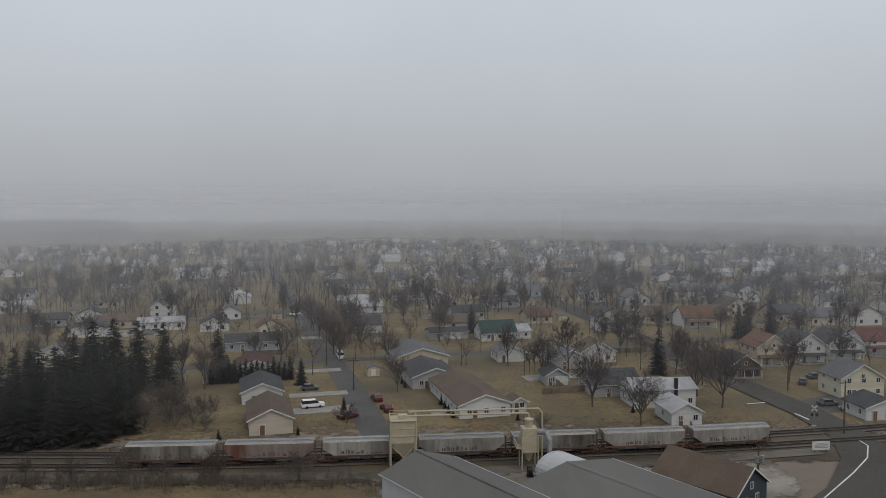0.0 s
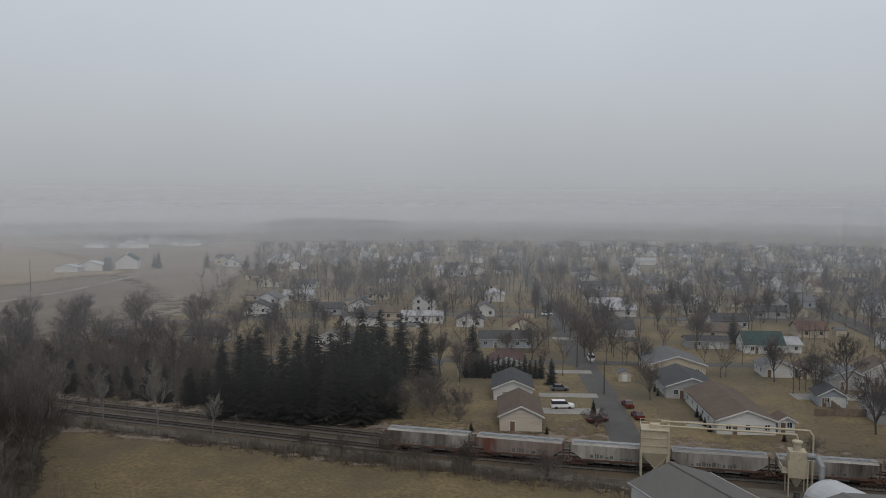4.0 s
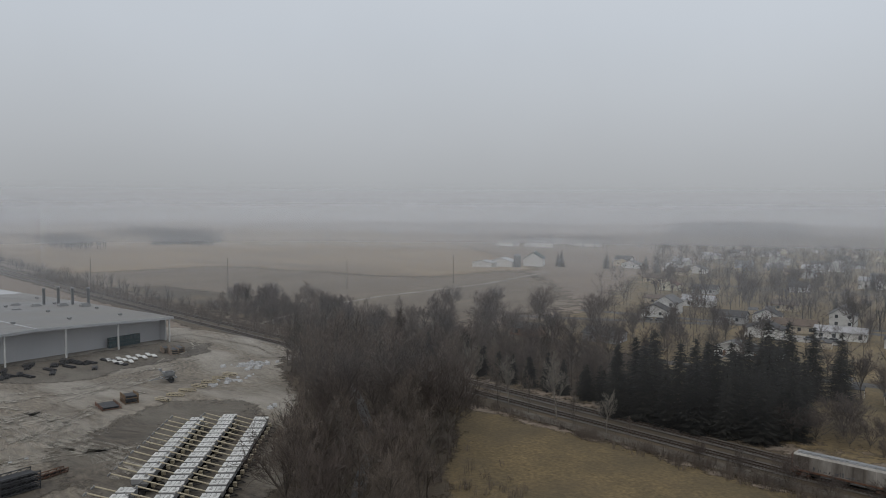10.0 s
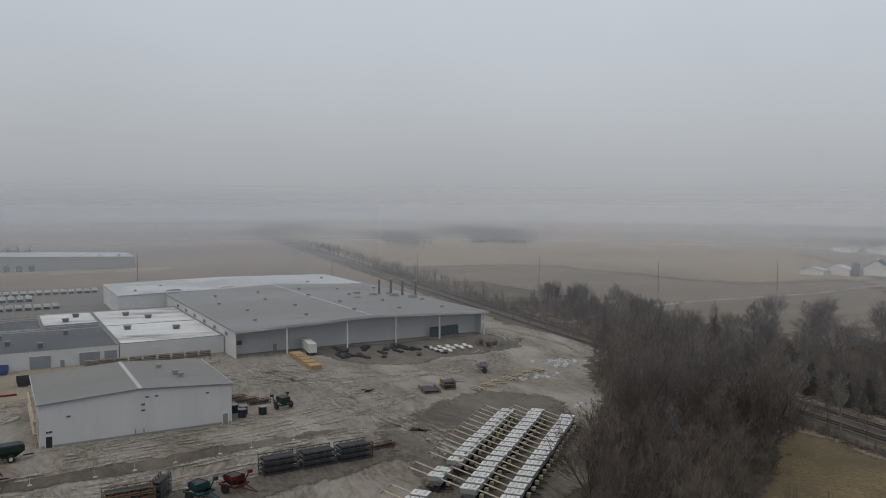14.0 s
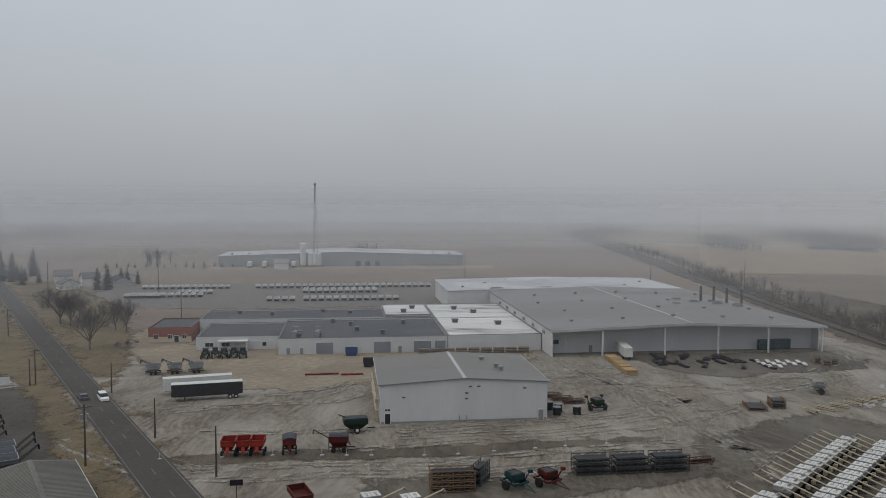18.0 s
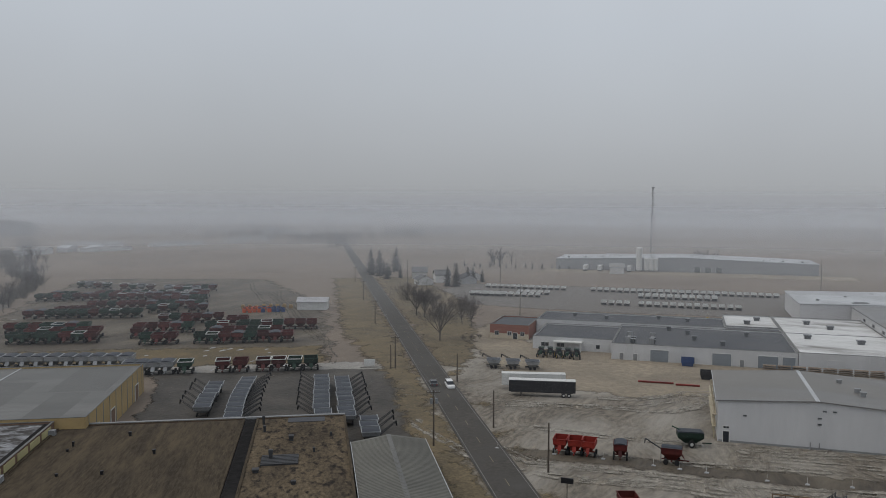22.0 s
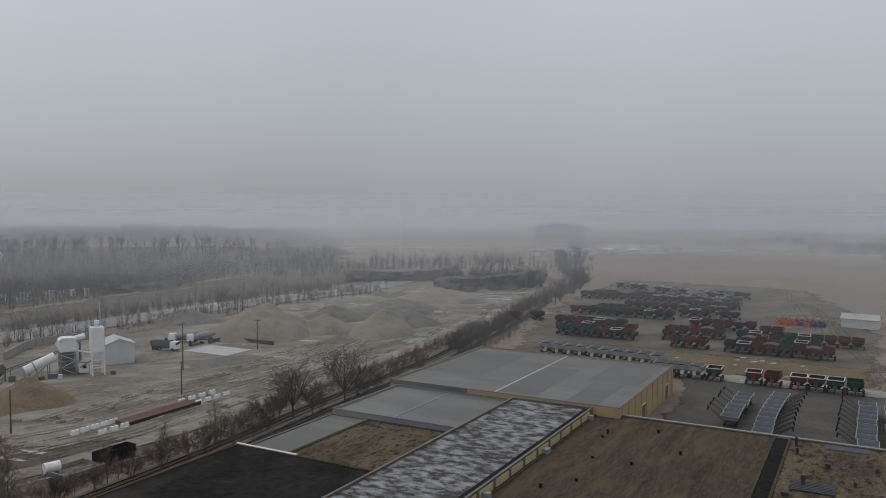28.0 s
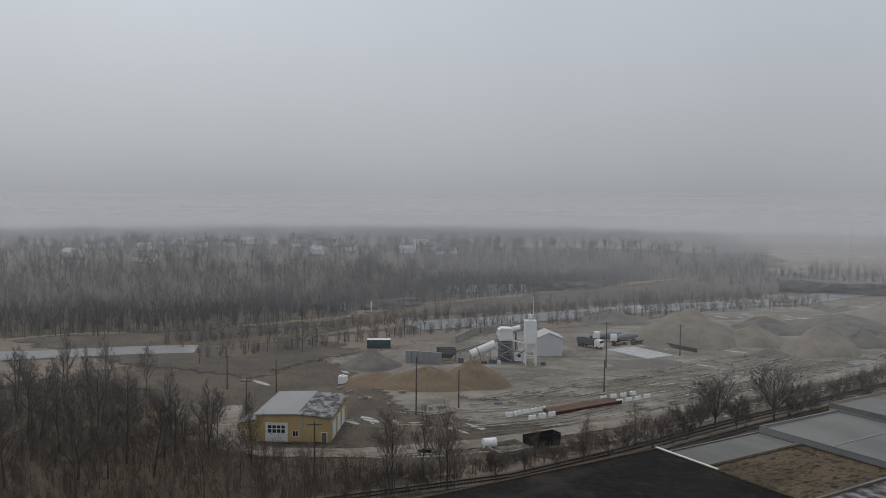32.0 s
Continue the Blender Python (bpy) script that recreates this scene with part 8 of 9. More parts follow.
for i in range(9):
    b = thing("pallet_stack", at_f(-38 + 3.9 * i, 8.5, 0.1, rc.uniform(-3, 3)), "stack of weathered wooden pallets by the wall", "pallets", "pallet stacks")
    for k in range(4):
        part("pallet", Shape().box(-1.7, 1.7, -0.6, 0.6, 0.5 * k + 0.1, 0.5 * k + 0.22).box(-1.7, 1.7, -0.6, -0.45, 0.5 * k, 0.5 * k + 0.1).box(-1.7, 1.7, 0.45, 0.6, 0.5 * k, 0.5 * k + 0.1), M["wood"], b)
for u, v, k in ((-60, 8.5, "bluepaint"), (-55, -8, "blackpaint")):
    b = thing("skip_bin", at_f(u, v, 0.1), "steel waste skip on the lot", "skip")
    part("bin", Shape().hopper(-1.8, 1.8, -1.2, 1.2, 0.1, 2.4, 0.2), M[k], b)
    part("rim", Shape().box(-1.85, 1.85, -1.25, -1.15, 2.3, 2.42).box(-1.85, 1.85, 1.15, 1.25, 2.3, 2.42), M[k], b)


def tractor(m):
    t = thing("tractor", m, "green tractor with yellow wheels", "tractor")
    part("bonnet", Shape().section([(-0.45, 1.0), (0.45, 1.0), (0.45, 1.75), (0.3, 1.9), (-0.3, 1.9), (-0.45, 1.75)], -2.6, -0.4), M["greenpaint"], t)
    part("cab", Shape().box(-0.75, 0.75, -0.4, 1.1, 1.1, 2.7), M["glass"], t)
    part("cab_roof", Shape().box(-0.85, 0.85, -0.5, 1.2, 2.7, 2.85), M["greenpaint"], t)
    for sx in (-0.95, 0.95):
        w = part("wheel", Shape().tube((sx - 0.25, 0.7, 0.9), (sx + 0.25, 0.7, 0.9), 0.9, 0.9, 12), M["tyre"], t)
        part("rim", Shape().tube((sx - 0.27, 0.7, 0.9), (sx + 0.27, 0.7, 0.9), 0.5, 0.5, 10), M["yellowpaint"], w)
        w = part("wheel", Shape().tube((sx - 0.18, -2.0, 0.6), (sx + 0.18, -2.0, 0.6), 0.6, 0.6, 12), M["tyre"], t)
        part("rim", Shape().tube((sx - 0.2, -2.0, 0.6), (sx + 0.2, -2.0, 0.6), 0.33, 0.33, 10), M["yellowpaint"], w)
    return t


for i in range(5):
    placed("tractor", tractor, at_f(-103 + 2.7 * i, 9.5 + 0.6 * (i % 2), 0.1, 10 * (i % 3)), "tractors before the offices")
for u, v, L in ((-68, -17, 9), (-60, -18, 6), (-47, -34, 8)):
    b = thing("steel_beam", at_f(u, v, 0.1, 2), "long red steel beam on the lot", "steel beam")
    part("beam", Shape().box(-L / 2, L / 2, -0.15, 0.15, 0, 0.4), M["brightred"], b)
    part("flange", Shape().box(-L / 2, L / 2, -0.35, 0.35, 0.4, 0.48), M["brightred"], b)


def running_gear(m):
    t = thing("trailer_frame", m, "pale trailer frame parked in a long row", "trailer")
    part("bed", Shape().box(-1.2, 1.2, -2.2, 2.2, 1.3, 1.55).box(-1.2, 1.2, -2.2, -2.0, 1.55, 2.0).box(-1.2, 1.2, 2.0, 2.2, 1.55, 2.0), M["whitepaint"], t)
    part("top_rail", Shape().box(-1.2, 1.2, -2.25, -1.9, 2.0, 2.12).box(-1.2, 1.2, 1.9, 2.25, 2.0, 2.12), M["whitepaint"], t)
    part("axle", Shape().tube((-1.15, 0, 0.45), (1.15, 0, 0.45), 0.45, 0.45, 8), M["tyre"], t)
    return t


for v, u0, u1 in ((196, -166, -122), (196, -108, -16), (196, -10, 4), (172, -143, -126), (172, -82, -46), (176, -82, -44), (141, -97, -84), (141, -80, -36), (158, -165, -150), (160, -163, -128)):
    u = u0
    while u < u1:
        placed("running_gear", running_gear, at_f(u, v, 0.06, rc.uniform(-3, 3)), "rows of trailer frames")
        u += 3.5
for u, v, k in ((-60, 88, "yellowpaint"), (-52, 90, "yellowpaint"), (-70, 92, "silverpaint"), (-78, 86, "silverpaint"), (-40, 92, "wood")):
    implement(at_f(u, v, 0.06, rc.uniform(0, 360)), M[k], "parked machine behind the offices")

# the storage shed and barrels at the end of the cart yard
H(*rxy(-183, -40), 120, 13, 8, 3.6, 1.6, "white", "silver", "small white metal shed by the cart yard", "x", windows=(1, 1), garage=3.5)
for i in range(26):
    b = thing("drum", at_r(-178 - 3.5 * (i // 9) + rc.uniform(-0.4, 0.4), -62 + 2.0 * (i % 9) + rc.uniform(-0.4, 0.4), 0.08), "round coloured plastic drum in the yard", "drum", "coloured drums")
    part("drum", Shape().tube((0, 0, 0), (0, 0, 1.6), 0.85, 0.85, 10), M["orange"] if i % 9 < 3 else (M["bluepaint"] if i % 9 > 5 else M["orange" if i % 2 else "bluepaint"]), b)
    part("lid", Shape().tube((0, 0, 1.6), (0, 0, 1.72), 0.6, 0.6, 10), M["tyre"], b)
for i in range(8):
    b = thing("pallet_stack", at_r(-192 + rc.uniform(-2, 2), -64 + 3 * i, 0.08), "stack of pale wooden crates", "pallets")
    part("pallet", Shape().box(-1, 1, -0.8, 0.8, 0, 1.1), M["newwood"], b)
    part("pallet", Shape().box(-0.9, 0.9, -0.7, 0.7, 1.12, 1.5), M["newwood"], b)
sn_p = Shape()
for i in range(16):
    u, v, r = rc.uniform(-96, -60), rc.uniform(-84, -22), rc.uniform(0.4, 1.4)
    x, y = rxy(u, v)
    sn_p.prism([(x + r * math.cos(a) * rc.uniform(0.7, 1.5), y + 0.6 * r * math.sin(a) * rc.uniform(0.6, 1.2)) for a in (0, 0.8, 1.6, 2.4, 3.1, 3.9, 4.7, 5.5)], 0.13, 0.19)
tagged(part("snow_remnants", sn_p, M["snow"]), "thin remnants of old snow on the ground", "snow", kind="stuff")

# roadside farmstead and far farms
H(*rxy(-303, 38), 36, 11, 9, 4.6, 2.6, "white", "grey", "white farmhouse beside the road", storeys=2, near=False)
H(*rxy(-300, 52), 36, 16, 9, 3.0, 1.8, "grey", "charcoal", "grey-roofed ranch behind the farmhouse", "x", near=False)
H(*rxy(-318, 60), 36, 12, 8, 3.0, 1.8, "white", "grey", "white garage of the farmstead", "x", near=False)
for u, v, h in ((-345, 4, 9.5), (-338, 8, 10), (-350, 12, 9), (-342, 15, 8), (-322, 20, 8), (-300, 62, 9), (-296, 58, 9.5), (-292, 66, 8), (-330, 30, 7)):
    x, y = rxy(u, v)
    tree(pick("spruce"), x, y, h)
for u, v, h in ((-98.5, 9.9, 18.5), (-158.2, 9.5, 17), (-152, 12, 14), (-133.9, 24.3, 13), (-129, 27, 12), (-170, 18, 11)):
    x, y = rxy(u, v)
    tree(pick("yard"), x, y, h, group="roadside trees")
for u, v in ((-98, 18), (-99, 21), (-100, 24)):
    x, y = rxy(u, v)
    tree(pick("shrub"), x, y, 2.2)
for i in range(14):
    x, y = fxy(-225 + 6.5 * i, 330 + 4 * (i % 3))
    tree(pick("spruce"), x, y, rc.uniform(3, 4.5), label="small young evergreen in a row", group="young evergreens")


def barn(x, y, rz, w, d, h, rise, wall, roof, label):
    return hall("barn", pose(x, y, 0, 0, 0, rz), w, d, h, rise, M[wall], M[roof], label, "barn", 0.5)


barn(-372, 424, 35, 14, 20, 5.4, 4.6, "wall_white", "roof_green", "white barn with a steep green roof")
barn(-386, 404, 20, 17, 9, 4.0, 2.6, "wall_white", "whitemetal", "white farm shed with a bright metal roof")
barn(-392, 392, 20, 15, 8, 3.2, 1.8, "wall_white", "whitemetal", "low white farm shed")
si = thing("farm_silo", pose(-369, 414, 0), "dark round farm silo beside the barn", "silo")
part("body", Shape().tube((0, 0, 0), (0, 0, 8.5), 2.6, 2.6, 14), M["cargrey"], si)
part("dome", Shape().tube((0, 0, 8.5), (0, 0, 9.6), 2.6, 0.6, 14), M["cargrey"], si)
for x, y in ((-350, 440), (-358, 446), (-322, 455), (-300, 470), (-280, 452)):
    tree(pick("spruce"), x, y, rc.uniform(9, 13))
for x, y, r in ((-320, 470, 10), (-335, 482, 30), (-296, 486, 20), (-268, 468, 12), (-310, 520, 0), (-350, 505, 15), (-240, 520, 10)):
    H(x, y, r, 12, 9, 3.0, 2.2, rc.choice(("white", "white", "tan")), rc.choice(("charcoal", "grey", "silver")), "pale misty house at the field's edge", rc.choice("xy"), near=False)
for cx, cy, n in ((-826, 755, 3), (-570, 660, 4), (-560, 612, 3), (-880, 700, 2), (-467, -650, 3), (-572, -664, 4), (-845, -695, 3), (-560, -150, 2), (-640, -130, 2), (-1000, 420, 2), (-760, -640, 3)):
    for i in range(n):
        barn(cx + 22 * i + rc.uniform(-4, 4), cy + rc.uniform(-14, 14), rc.uniform(0, 40), rc.uniform(12, 26), rc.uniform(9, 12), 4.2, 2.0, rc.choice(("wall_white", "wall_white", "panel")),
             rc.choice(("whitemetal", "greymetal")), "pale farm building far off in the mist")
for bx, by, brz, bl, bw in ((-592, -646, 165, 60, 9), (-494, -631, 170, 52, 8), (-548, -722, 172, 62, 10), (-905, -722, 135, 44, 12)):
    barn(bx, by, brz, bl, bw, 3.4, 1.4, "wall_white", "whitemetal", "long low white farm building in the mist")
barn(-590, -118, 100, 14, 18, 5, 4, "wall_brick", "roof_red", "red barn behind the far works")
H(*fxy(-120, 392), 100, 16, 10, 5, 3, "white", "silver", "white farm building behind the far works", "x", near=False)
FARM_TREES = []
for cx, cy, sp, n in ((-852, 680, 3, 3), (-800, 770, 30, 26), (-560, 640, 34, 40), (-760, 520, 3, 4), (-1010, 430, 70, 120), (-900, 380, 50, 90), (-620, -90, 14, 16), (-560, -235, 12, 12), (-860, -720, 60, 90),
                      (-760, -560, 50, 60), (-1000, -560, 70, 110), (-480, 700, 60, 60), (-1180, 190, 60, 140), (-700, -480, 20, 20), (-830, 256, 34, 150), (-798, 366, 22, 210)):
    FARM_TREES += [(cx + rc.gauss(0, sp), cy + rc.gauss(0, sp * 0.35), 0) for _ in range(n)]
woods("far_farm_trees", FARM_TREES, 12, "bare trees round the misty farms", M["farwood"], 22, 0.2)
woods("far_wood", [(-692 + rc.uniform(-40, 40), -1038 + rc.uniform(-16, 16), 0) for _ in range(240)], 19, "block of woodland beyond the cart yard", M["farwood"], 20, 0.45)
for i in range(18):
    tree(pick("spruce"), -797 + rc.gauss(0, 6), 330 + 4.2 * i + rc.uniform(-3, 3), rc.uniform(13, 19), label="dark conifer of a farm shelter belt", group="shelter belt")
for x, y, h in ((-443, -280, 17), (-449, -277, 16), (-412, -249, 11), (-464, -273, 17), (-394, -198, 12), (-395, -193, 14)):
    tree(pick("spruce"), x, y, h, label="tall dark conifer beside the farmhouse", group="farmhouse conifers")
H(-398, -222, 40, 12, 9, 3.2, 2.4, "white", "grey", "white farmhouse with a grey roof", "x", near=False)
H(-428, -240, 30, 10, 9, 4.6, 2.8, "white", "grey", "pale two-storey farmhouse among trees", near=False, storeys=2)
HORIZON = []
for i in range(1500):
    a = radians(rc.uniform(20, 232))
    d = rc.uniform(1150, 1420)
    HORIZON.append((-d * math.sin(a), d * math.cos(a), 0))
woods("far_tree_line", [p for p in HORIZON if math.sin(p[0] * 0.011) + math.cos(p[1] * 0.013) > 0.1], 14, "faint tree line at the edge of sight", M["farwood"], 10, 0.25)


# ---- river bank, quarry and plant ----
def bank_z(x, y):
    k = ((x - 180) * 0.68 - (y + 256) * 0.73 - 5) / 130
    k = min(max(k, 0), 1)
    return 12 * k * k * (3 - 2 * k)


WOODS = [(420, -170), (300, -205), (180, -256), (127, -278), (84, -313), (60, -362), (-28, -452), (-100, -532), (-190, -605), (-240, -780), (-100, -1080), (350, -1000), (700, -500), (620, -200)]
bank = Shape()
NB = 44
for j in range(NB + 1):
    for i in range(NB + 1):
        x, y = -300 + 1050 * i / NB, -1150 + 1000 * j / NB
        inn = inside(x, y, WOODS)
        bank.v.append((x, y, bank_z(x, y) + 0.35 + noise.noise(Vector((x * 0.02, y * 0.02, 0))) * 0.5 if inn else -0.6))
bank.f = [(j * (NB + 1) + i, j * (NB + 1) + i + 1, (j + 1) * (NB + 1) + i + 1, (j + 1) * (NB + 1) + i) for j in range(NB) for i in range(NB)]
setting("far_bank", bank, M["litter"], "wooded rising ground beyond the river")
rq = random.Random(31)
deep = scatter(WOODS, 3400, 0.0, rq)
woods("river_woods", [(x, y, bank_z(x, y)) for x, y in deep], 14, "dense bare woodland on the far river bank", M["farwood"], 20, 0.11)
BANKSIDE = [(420, -170), (300, -205), (180, -256), (127, -278), (84, -313), (60, -362), (-28, -452), (-100, -532), (-60, -600), (60, -520), (150, -430), (260, -360), (420, -300)]
woods("river_woods", [(x, y, bank_z(x, y)) for x, y in scatter(BANKSIDE, 1500, 0.0, rq)], 12, "dense bare woodland close to the river", M["farwood"], 40, 0.055)
stems("river_woods_scrub", [(x, y) for x, y in scatter(BANKSIDE, 2300, 0.0, rq)], 10, "grey-brown scrub under the river woods", M["farwood"], 7, 2.2, 0.07)
edge_pts = along([(300, -207), (180, -258), (127, -280), (84, -315), (60, -364), (-28, -454), (-100, -534), (-190, -607)], 2.6)
woods("bank_edge_trees", [(x + rq.gauss(3, 9), y + rq.gauss(-6, 9), 0) for x, y, a in edge_pts for _ in range(2)], 12, "bare trees at the foot of the far bank", M["farwood"], 16, 0.05)
for x, y in scatter([(175, -262), (127, -283), (70, -340), (100, -420), (260, -330)], 22, 9, rq):
    tree(pick("spruce"), x, y, rq.uniform(5, 9), label="dark cedar among bare woods")
for i in range(40):
    y = rq.uniform(-760, -430)
    x = rq.uniform(40, 420)
    if inside(x, y, WOODS):
        o = house(x, y, rq.uniform(-25, 25), 12, 9, 3.2, 2.2, rq.choice(("white", "white", "grey", "tan")), rq.choice(("charcoal", "grey", "silver")), "pale house glimpsed through far bare woods", "x", near=False, windows=(0, 0))
        o.location.z = bank_z(x, y) + 2.0
        part("foundation", Shape().box(0.2, 11.8, 0.2, 8.8, -3.0, 0), M["concrete"], o)


def rock_wall(name, pts, h, label, thick=4.0):
    s = Shape()
    rows = along(pts, 3.0)
    for i, (x, y, a) in enumerate(rows):
        nx, ny = -math.sin(a), math.cos(a)
        for k, z in enumerate((-0.3, h * 0.3, h * 0.62, h)):
            o = noise.noise(Vector((x * 0.15, y * 0.15, z * 0.4))) * 3.4 + noise.noise(Vector((x * 0.04, y * 0.04, z * 0.1))) * 6 + k * 0.7
            s.v.append((x + nx * o, y + ny * o, z * (0.82 + 0.5 * noise.noise(Vector((x * 0.025, y * 0.025, 7)))) + (noise.noise(Vector((x * 0.17, y * 0.17, 3))) * 1.2 if k == 3 else 0)))
        s.v.append((x + nx * (thick + 5), y + ny * (thick + 5), h * 0.75))
    n = 5
    s.f = [(i * n + k, (i + 1) * n + k, (i + 1) * n + k + 1, i * n + k + 1) for i in range(len(rows) - 1) for k in range(n - 1)]
    return setting(name, s, M["rock"], label, "rock face")


def icicles(pts, h, share):
    for x, y, a in along(pts, 1.7):
        if rq.random() > share:
            continue
        w, z0 = rq.uniform(0.3, 0.8), rq.uniform(0.0, h * 0.4)
        t = thing("ice_fall", pose(x + math.sin(a) * 1.5, y - math.cos(a) * 1.5, 0, 0, 0, math.degrees(a)), "white frozen seep on the dark rock", "ice", "frozen seeps")
        part("ice", Shape().add([(-w, 0, h * 0.95), (w, 0, h * 0.95), (w * 0.7, -0.7, 0.0), (-w * 0.7, -0.7, 0.0), (0, -0.9, h * 0.55), (0, 0.6, h * 0.5)], [(0, 4, 1), (1, 4, 2), (2, 4, 3), (3, 4, 0), (0, 1, 5), (1, 2, 5), (2, 3, 5), (3, 0, 5)]),
             M["icefall"], t)


rock_wall("river_bluff", [(-60, -478), (-28, -450), (24, -432), (40, -424)][::-1], 4.5, "dark limestone bluff above the river")
rock_wall("river_bluff", [(96, -345), (62, -352), (44, -372)], 4.5, "dark limestone bluff above the river")
icicles([(38, -424), (24, -431), (-8, -441)], 5.0, 0.7)
icicles([(84, -349), (64, -352)], 4.2, 0.7)
rock_wall("quarry_ledge", [(-152, -466), (-177, -459), (-211, -446), (-232, -462)], 9, "dark quarry ledge with scrub on top", 8)
rock_wall("quarry_ledge", [(-186, -410), (-187, -383), (-210, -384), (-226, -381), (-269, -420), (-290, -450)], 9.5, "dark quarry ledge beside the haul road", 14)
stems("ledge_scrub", [(rq.uniform(-330, -120), rq.uniform(-600, -500)) for _ in range(300)] + [(rq.uniform(-250, -195), rq.uniform(-420, -386)) for _ in range(260)], 12, "scrub on the quarry ledge", M["farwood"], 9, 2.5, 0.10)


def mound(x, y, r, h, material, label, sx=1.0, rz=0.0, seed=0.0):
    s, n, m = Shape(), 34, 9
    s.v.append((0, 0, h * (1 + 0.06 * noise.noise(Vector((seed, x, y))))))
    for j in range(1, m + 1):
        f = j / m
        for i in range(n):
            a = 6.283185 * i / n
            q = noise.noise(Vector((math.cos(a) * 1.3 + seed, math.sin(a) * 1.3, f * 1.5)))
            rad = r * f * (1 + 0.22 * q)
            z = h * (1 - f) ** 0.92 * (1 + 0.22 * noise.noise(Vector((math.cos(a) * 2 + seed, math.sin(a) * 2, f * 4)))) if j < m else -0.2
            s.v.append((rad * math.cos(a) * sx, rad * math.sin(a), z))
    s.f = [(0, 1 + i, 1 + (i + 1) % n) for i in range(n)]
    for j in range(m - 1):
        b = 1 + j * n
        s.f += [(b + i, b + n + i, b + n + (i + 1) % n, b + (i + 1) % n) for i in range(n)]
    ob = part("mound", s, material, None, at=pose(x, y, 0.05, 0, 0, rz))
    for poly in ob.data.polygons:
        poly.use_smooth = True
    return tagged(ob, label, "mound")


mound(-62, -286, 19, 11.2, M["sand"], "large pale sand heap in the quarry", 1.3, 20, 1)
mound(-84, -284, 12, 6.5, M["sand"], "lower sand heap beside the large one", 1.2, 0, 2)
mound(-103, -272, 12, 8.8, M["sand"], "ridged sand heap by the quarry road", 1.5, 40, 3)
mound(-122, -286, 9, 5.5, M["greystone"], "grey crushed stone heap", 1.3, 10, 4)
mound(-96, -312, 13, 6, M["greystone"], "dark crushed stone heap behind the sand", 1.4, 30, 5)
mound(-130, -325, 16, 6, M["greystone"], "dark crushed stone heap far off", 1.6, 30, 6)
mound(-165, -360, 18, 6, M["sand"], "pale heap at the quarry's end", 1.6, 20, 7)
mound(-40, -330, 12, 5, M["greystone"], "dark heap near the river", 1.4, 0, 8)
mound(-82, -258, 5, 3, M["greystone"], "small dark stone heap", 1.2, 0, 9)
mound(11, -207, 8.5, 6.4, M["brownsand"], "brown sand heap before the plant", 1.25, -10, 10)
mound(23, -204, 8, 5.0, M["brownsand"], "long brown sand heap beside the yard track", 2.0, 4, 14)
mound(42, -226, 8, 5, M["greystone"], "grey stone heap by the container", 1.2, 0, 11)
mound(36, -205, 7, 3, M["brownsand"], "low brown sand heap", 1.6, 0, 12)
mound(-40, -240, 7, 1.5, M["greystone"], "low rough heap of stones", 1.8, 20, 13)
for i in range(16):
    mound(rq.uniform(-230, -110), rq.uniform(-420, -300), rq.uniform(4, 9), rq.uniform(1.5, 3.5), M[rq.choice(("sand", "greystone"))], "small heap on the quarry floor", 1.4, rq.uniform(0, 90), i)

sp = Shape()
for cx, cy, sx, sy, n in ((-130, -345, 60, 45, 40), (-95, -300, 30, 22, 8), (-45, -265, 20, 14, 8), (10, -163, 26, 7, 8), (-60, -215, 30, 22, 9), (-190, -395, 60, 40, 30), (60, -205, 20, 14, 3)):
    for _ in range(n):
        x, y, r = cx + rq.gauss(0, sx * 0.5), cy + rq.gauss(0, sy * 0.5), rq.uniform(0.4, 2.0)
        rot = Matrix.Translation((x, y, 0)) @ Matrix.Rotation(rq.uniform(2.1, 2.7), 4, "Z")
        ring = [rot @ Vector((2.2 * r * math.cos(k * 0.785) * rq.uniform(0.6, 1.2), 0.55 * r * math.sin(k * 0.785) * rq.uniform(0.6, 1.2), 0)) for k in range(8)]
        sp.prism([(q.x, q.y) for q in ring], 0.10, 0.17)
tagged(part("snow_remnants", sp, M["snow"]), "flat remnants of snow and ice on the quarry floor", "snow", kind="stuff")

# the yellow garage
ga = thing("garage_building", pose(36.3, -150.3, 0, 0, 0, 178), "yellow metal garage with a two-tone roof", "garage")
# local x runs along its front, y away from the camera
ga.matrix_basis = pose(51.3, -150.0, 0, 0, 0, 182.3)
W0, D0, H0 = 15.0, 19.0, 5.4
part("wall", Shape().section([(0, 0), (W0, 0), (W0, H0 - 0.4), (W0 * 0.5, H0 + 0.3), (0, H0)], 0, 0.25), M["yellow"], ga)
part("wall", Shape().section([(0, 0), (W0, 0), (W0, H0 - 0.4), (W0 * 0.5, H0 + 0.3), (0, H0)], D0 - 0.25, D0), M["yellow"], ga)
part("wall", Shape().box(0, 0.25, 0.25, D0 - 0.25, 0, H0), M["yellow"], ga)
part("wall", Shape().box(W0 - 0.25, W0, 0.25, D0 - 0.25, 0, H0 - 0.4), M["yellow"], ga)
part("roof", Shape().section([(-0.4, H0), (W0 * 0.56, H0 + 0.32), (W0 * 0.56, H0 + 0.5), (-0.4, H0 + 0.18)], -0.4, D0 + 0.4), M["greypanel"], ga, "pale sheet metal half of the roof")
part("roof", Shape().section([(W0 * 0.56, H0 + 0.3), (W0 + 0.4, H0 - 0.4), (W0 + 0.4, H0 - 0.22), (W0 * 0.56, H0 + 0.48)], -0.4, D0 + 0.4), M["snowroof"], ga, "dark worn tar half of the roof")
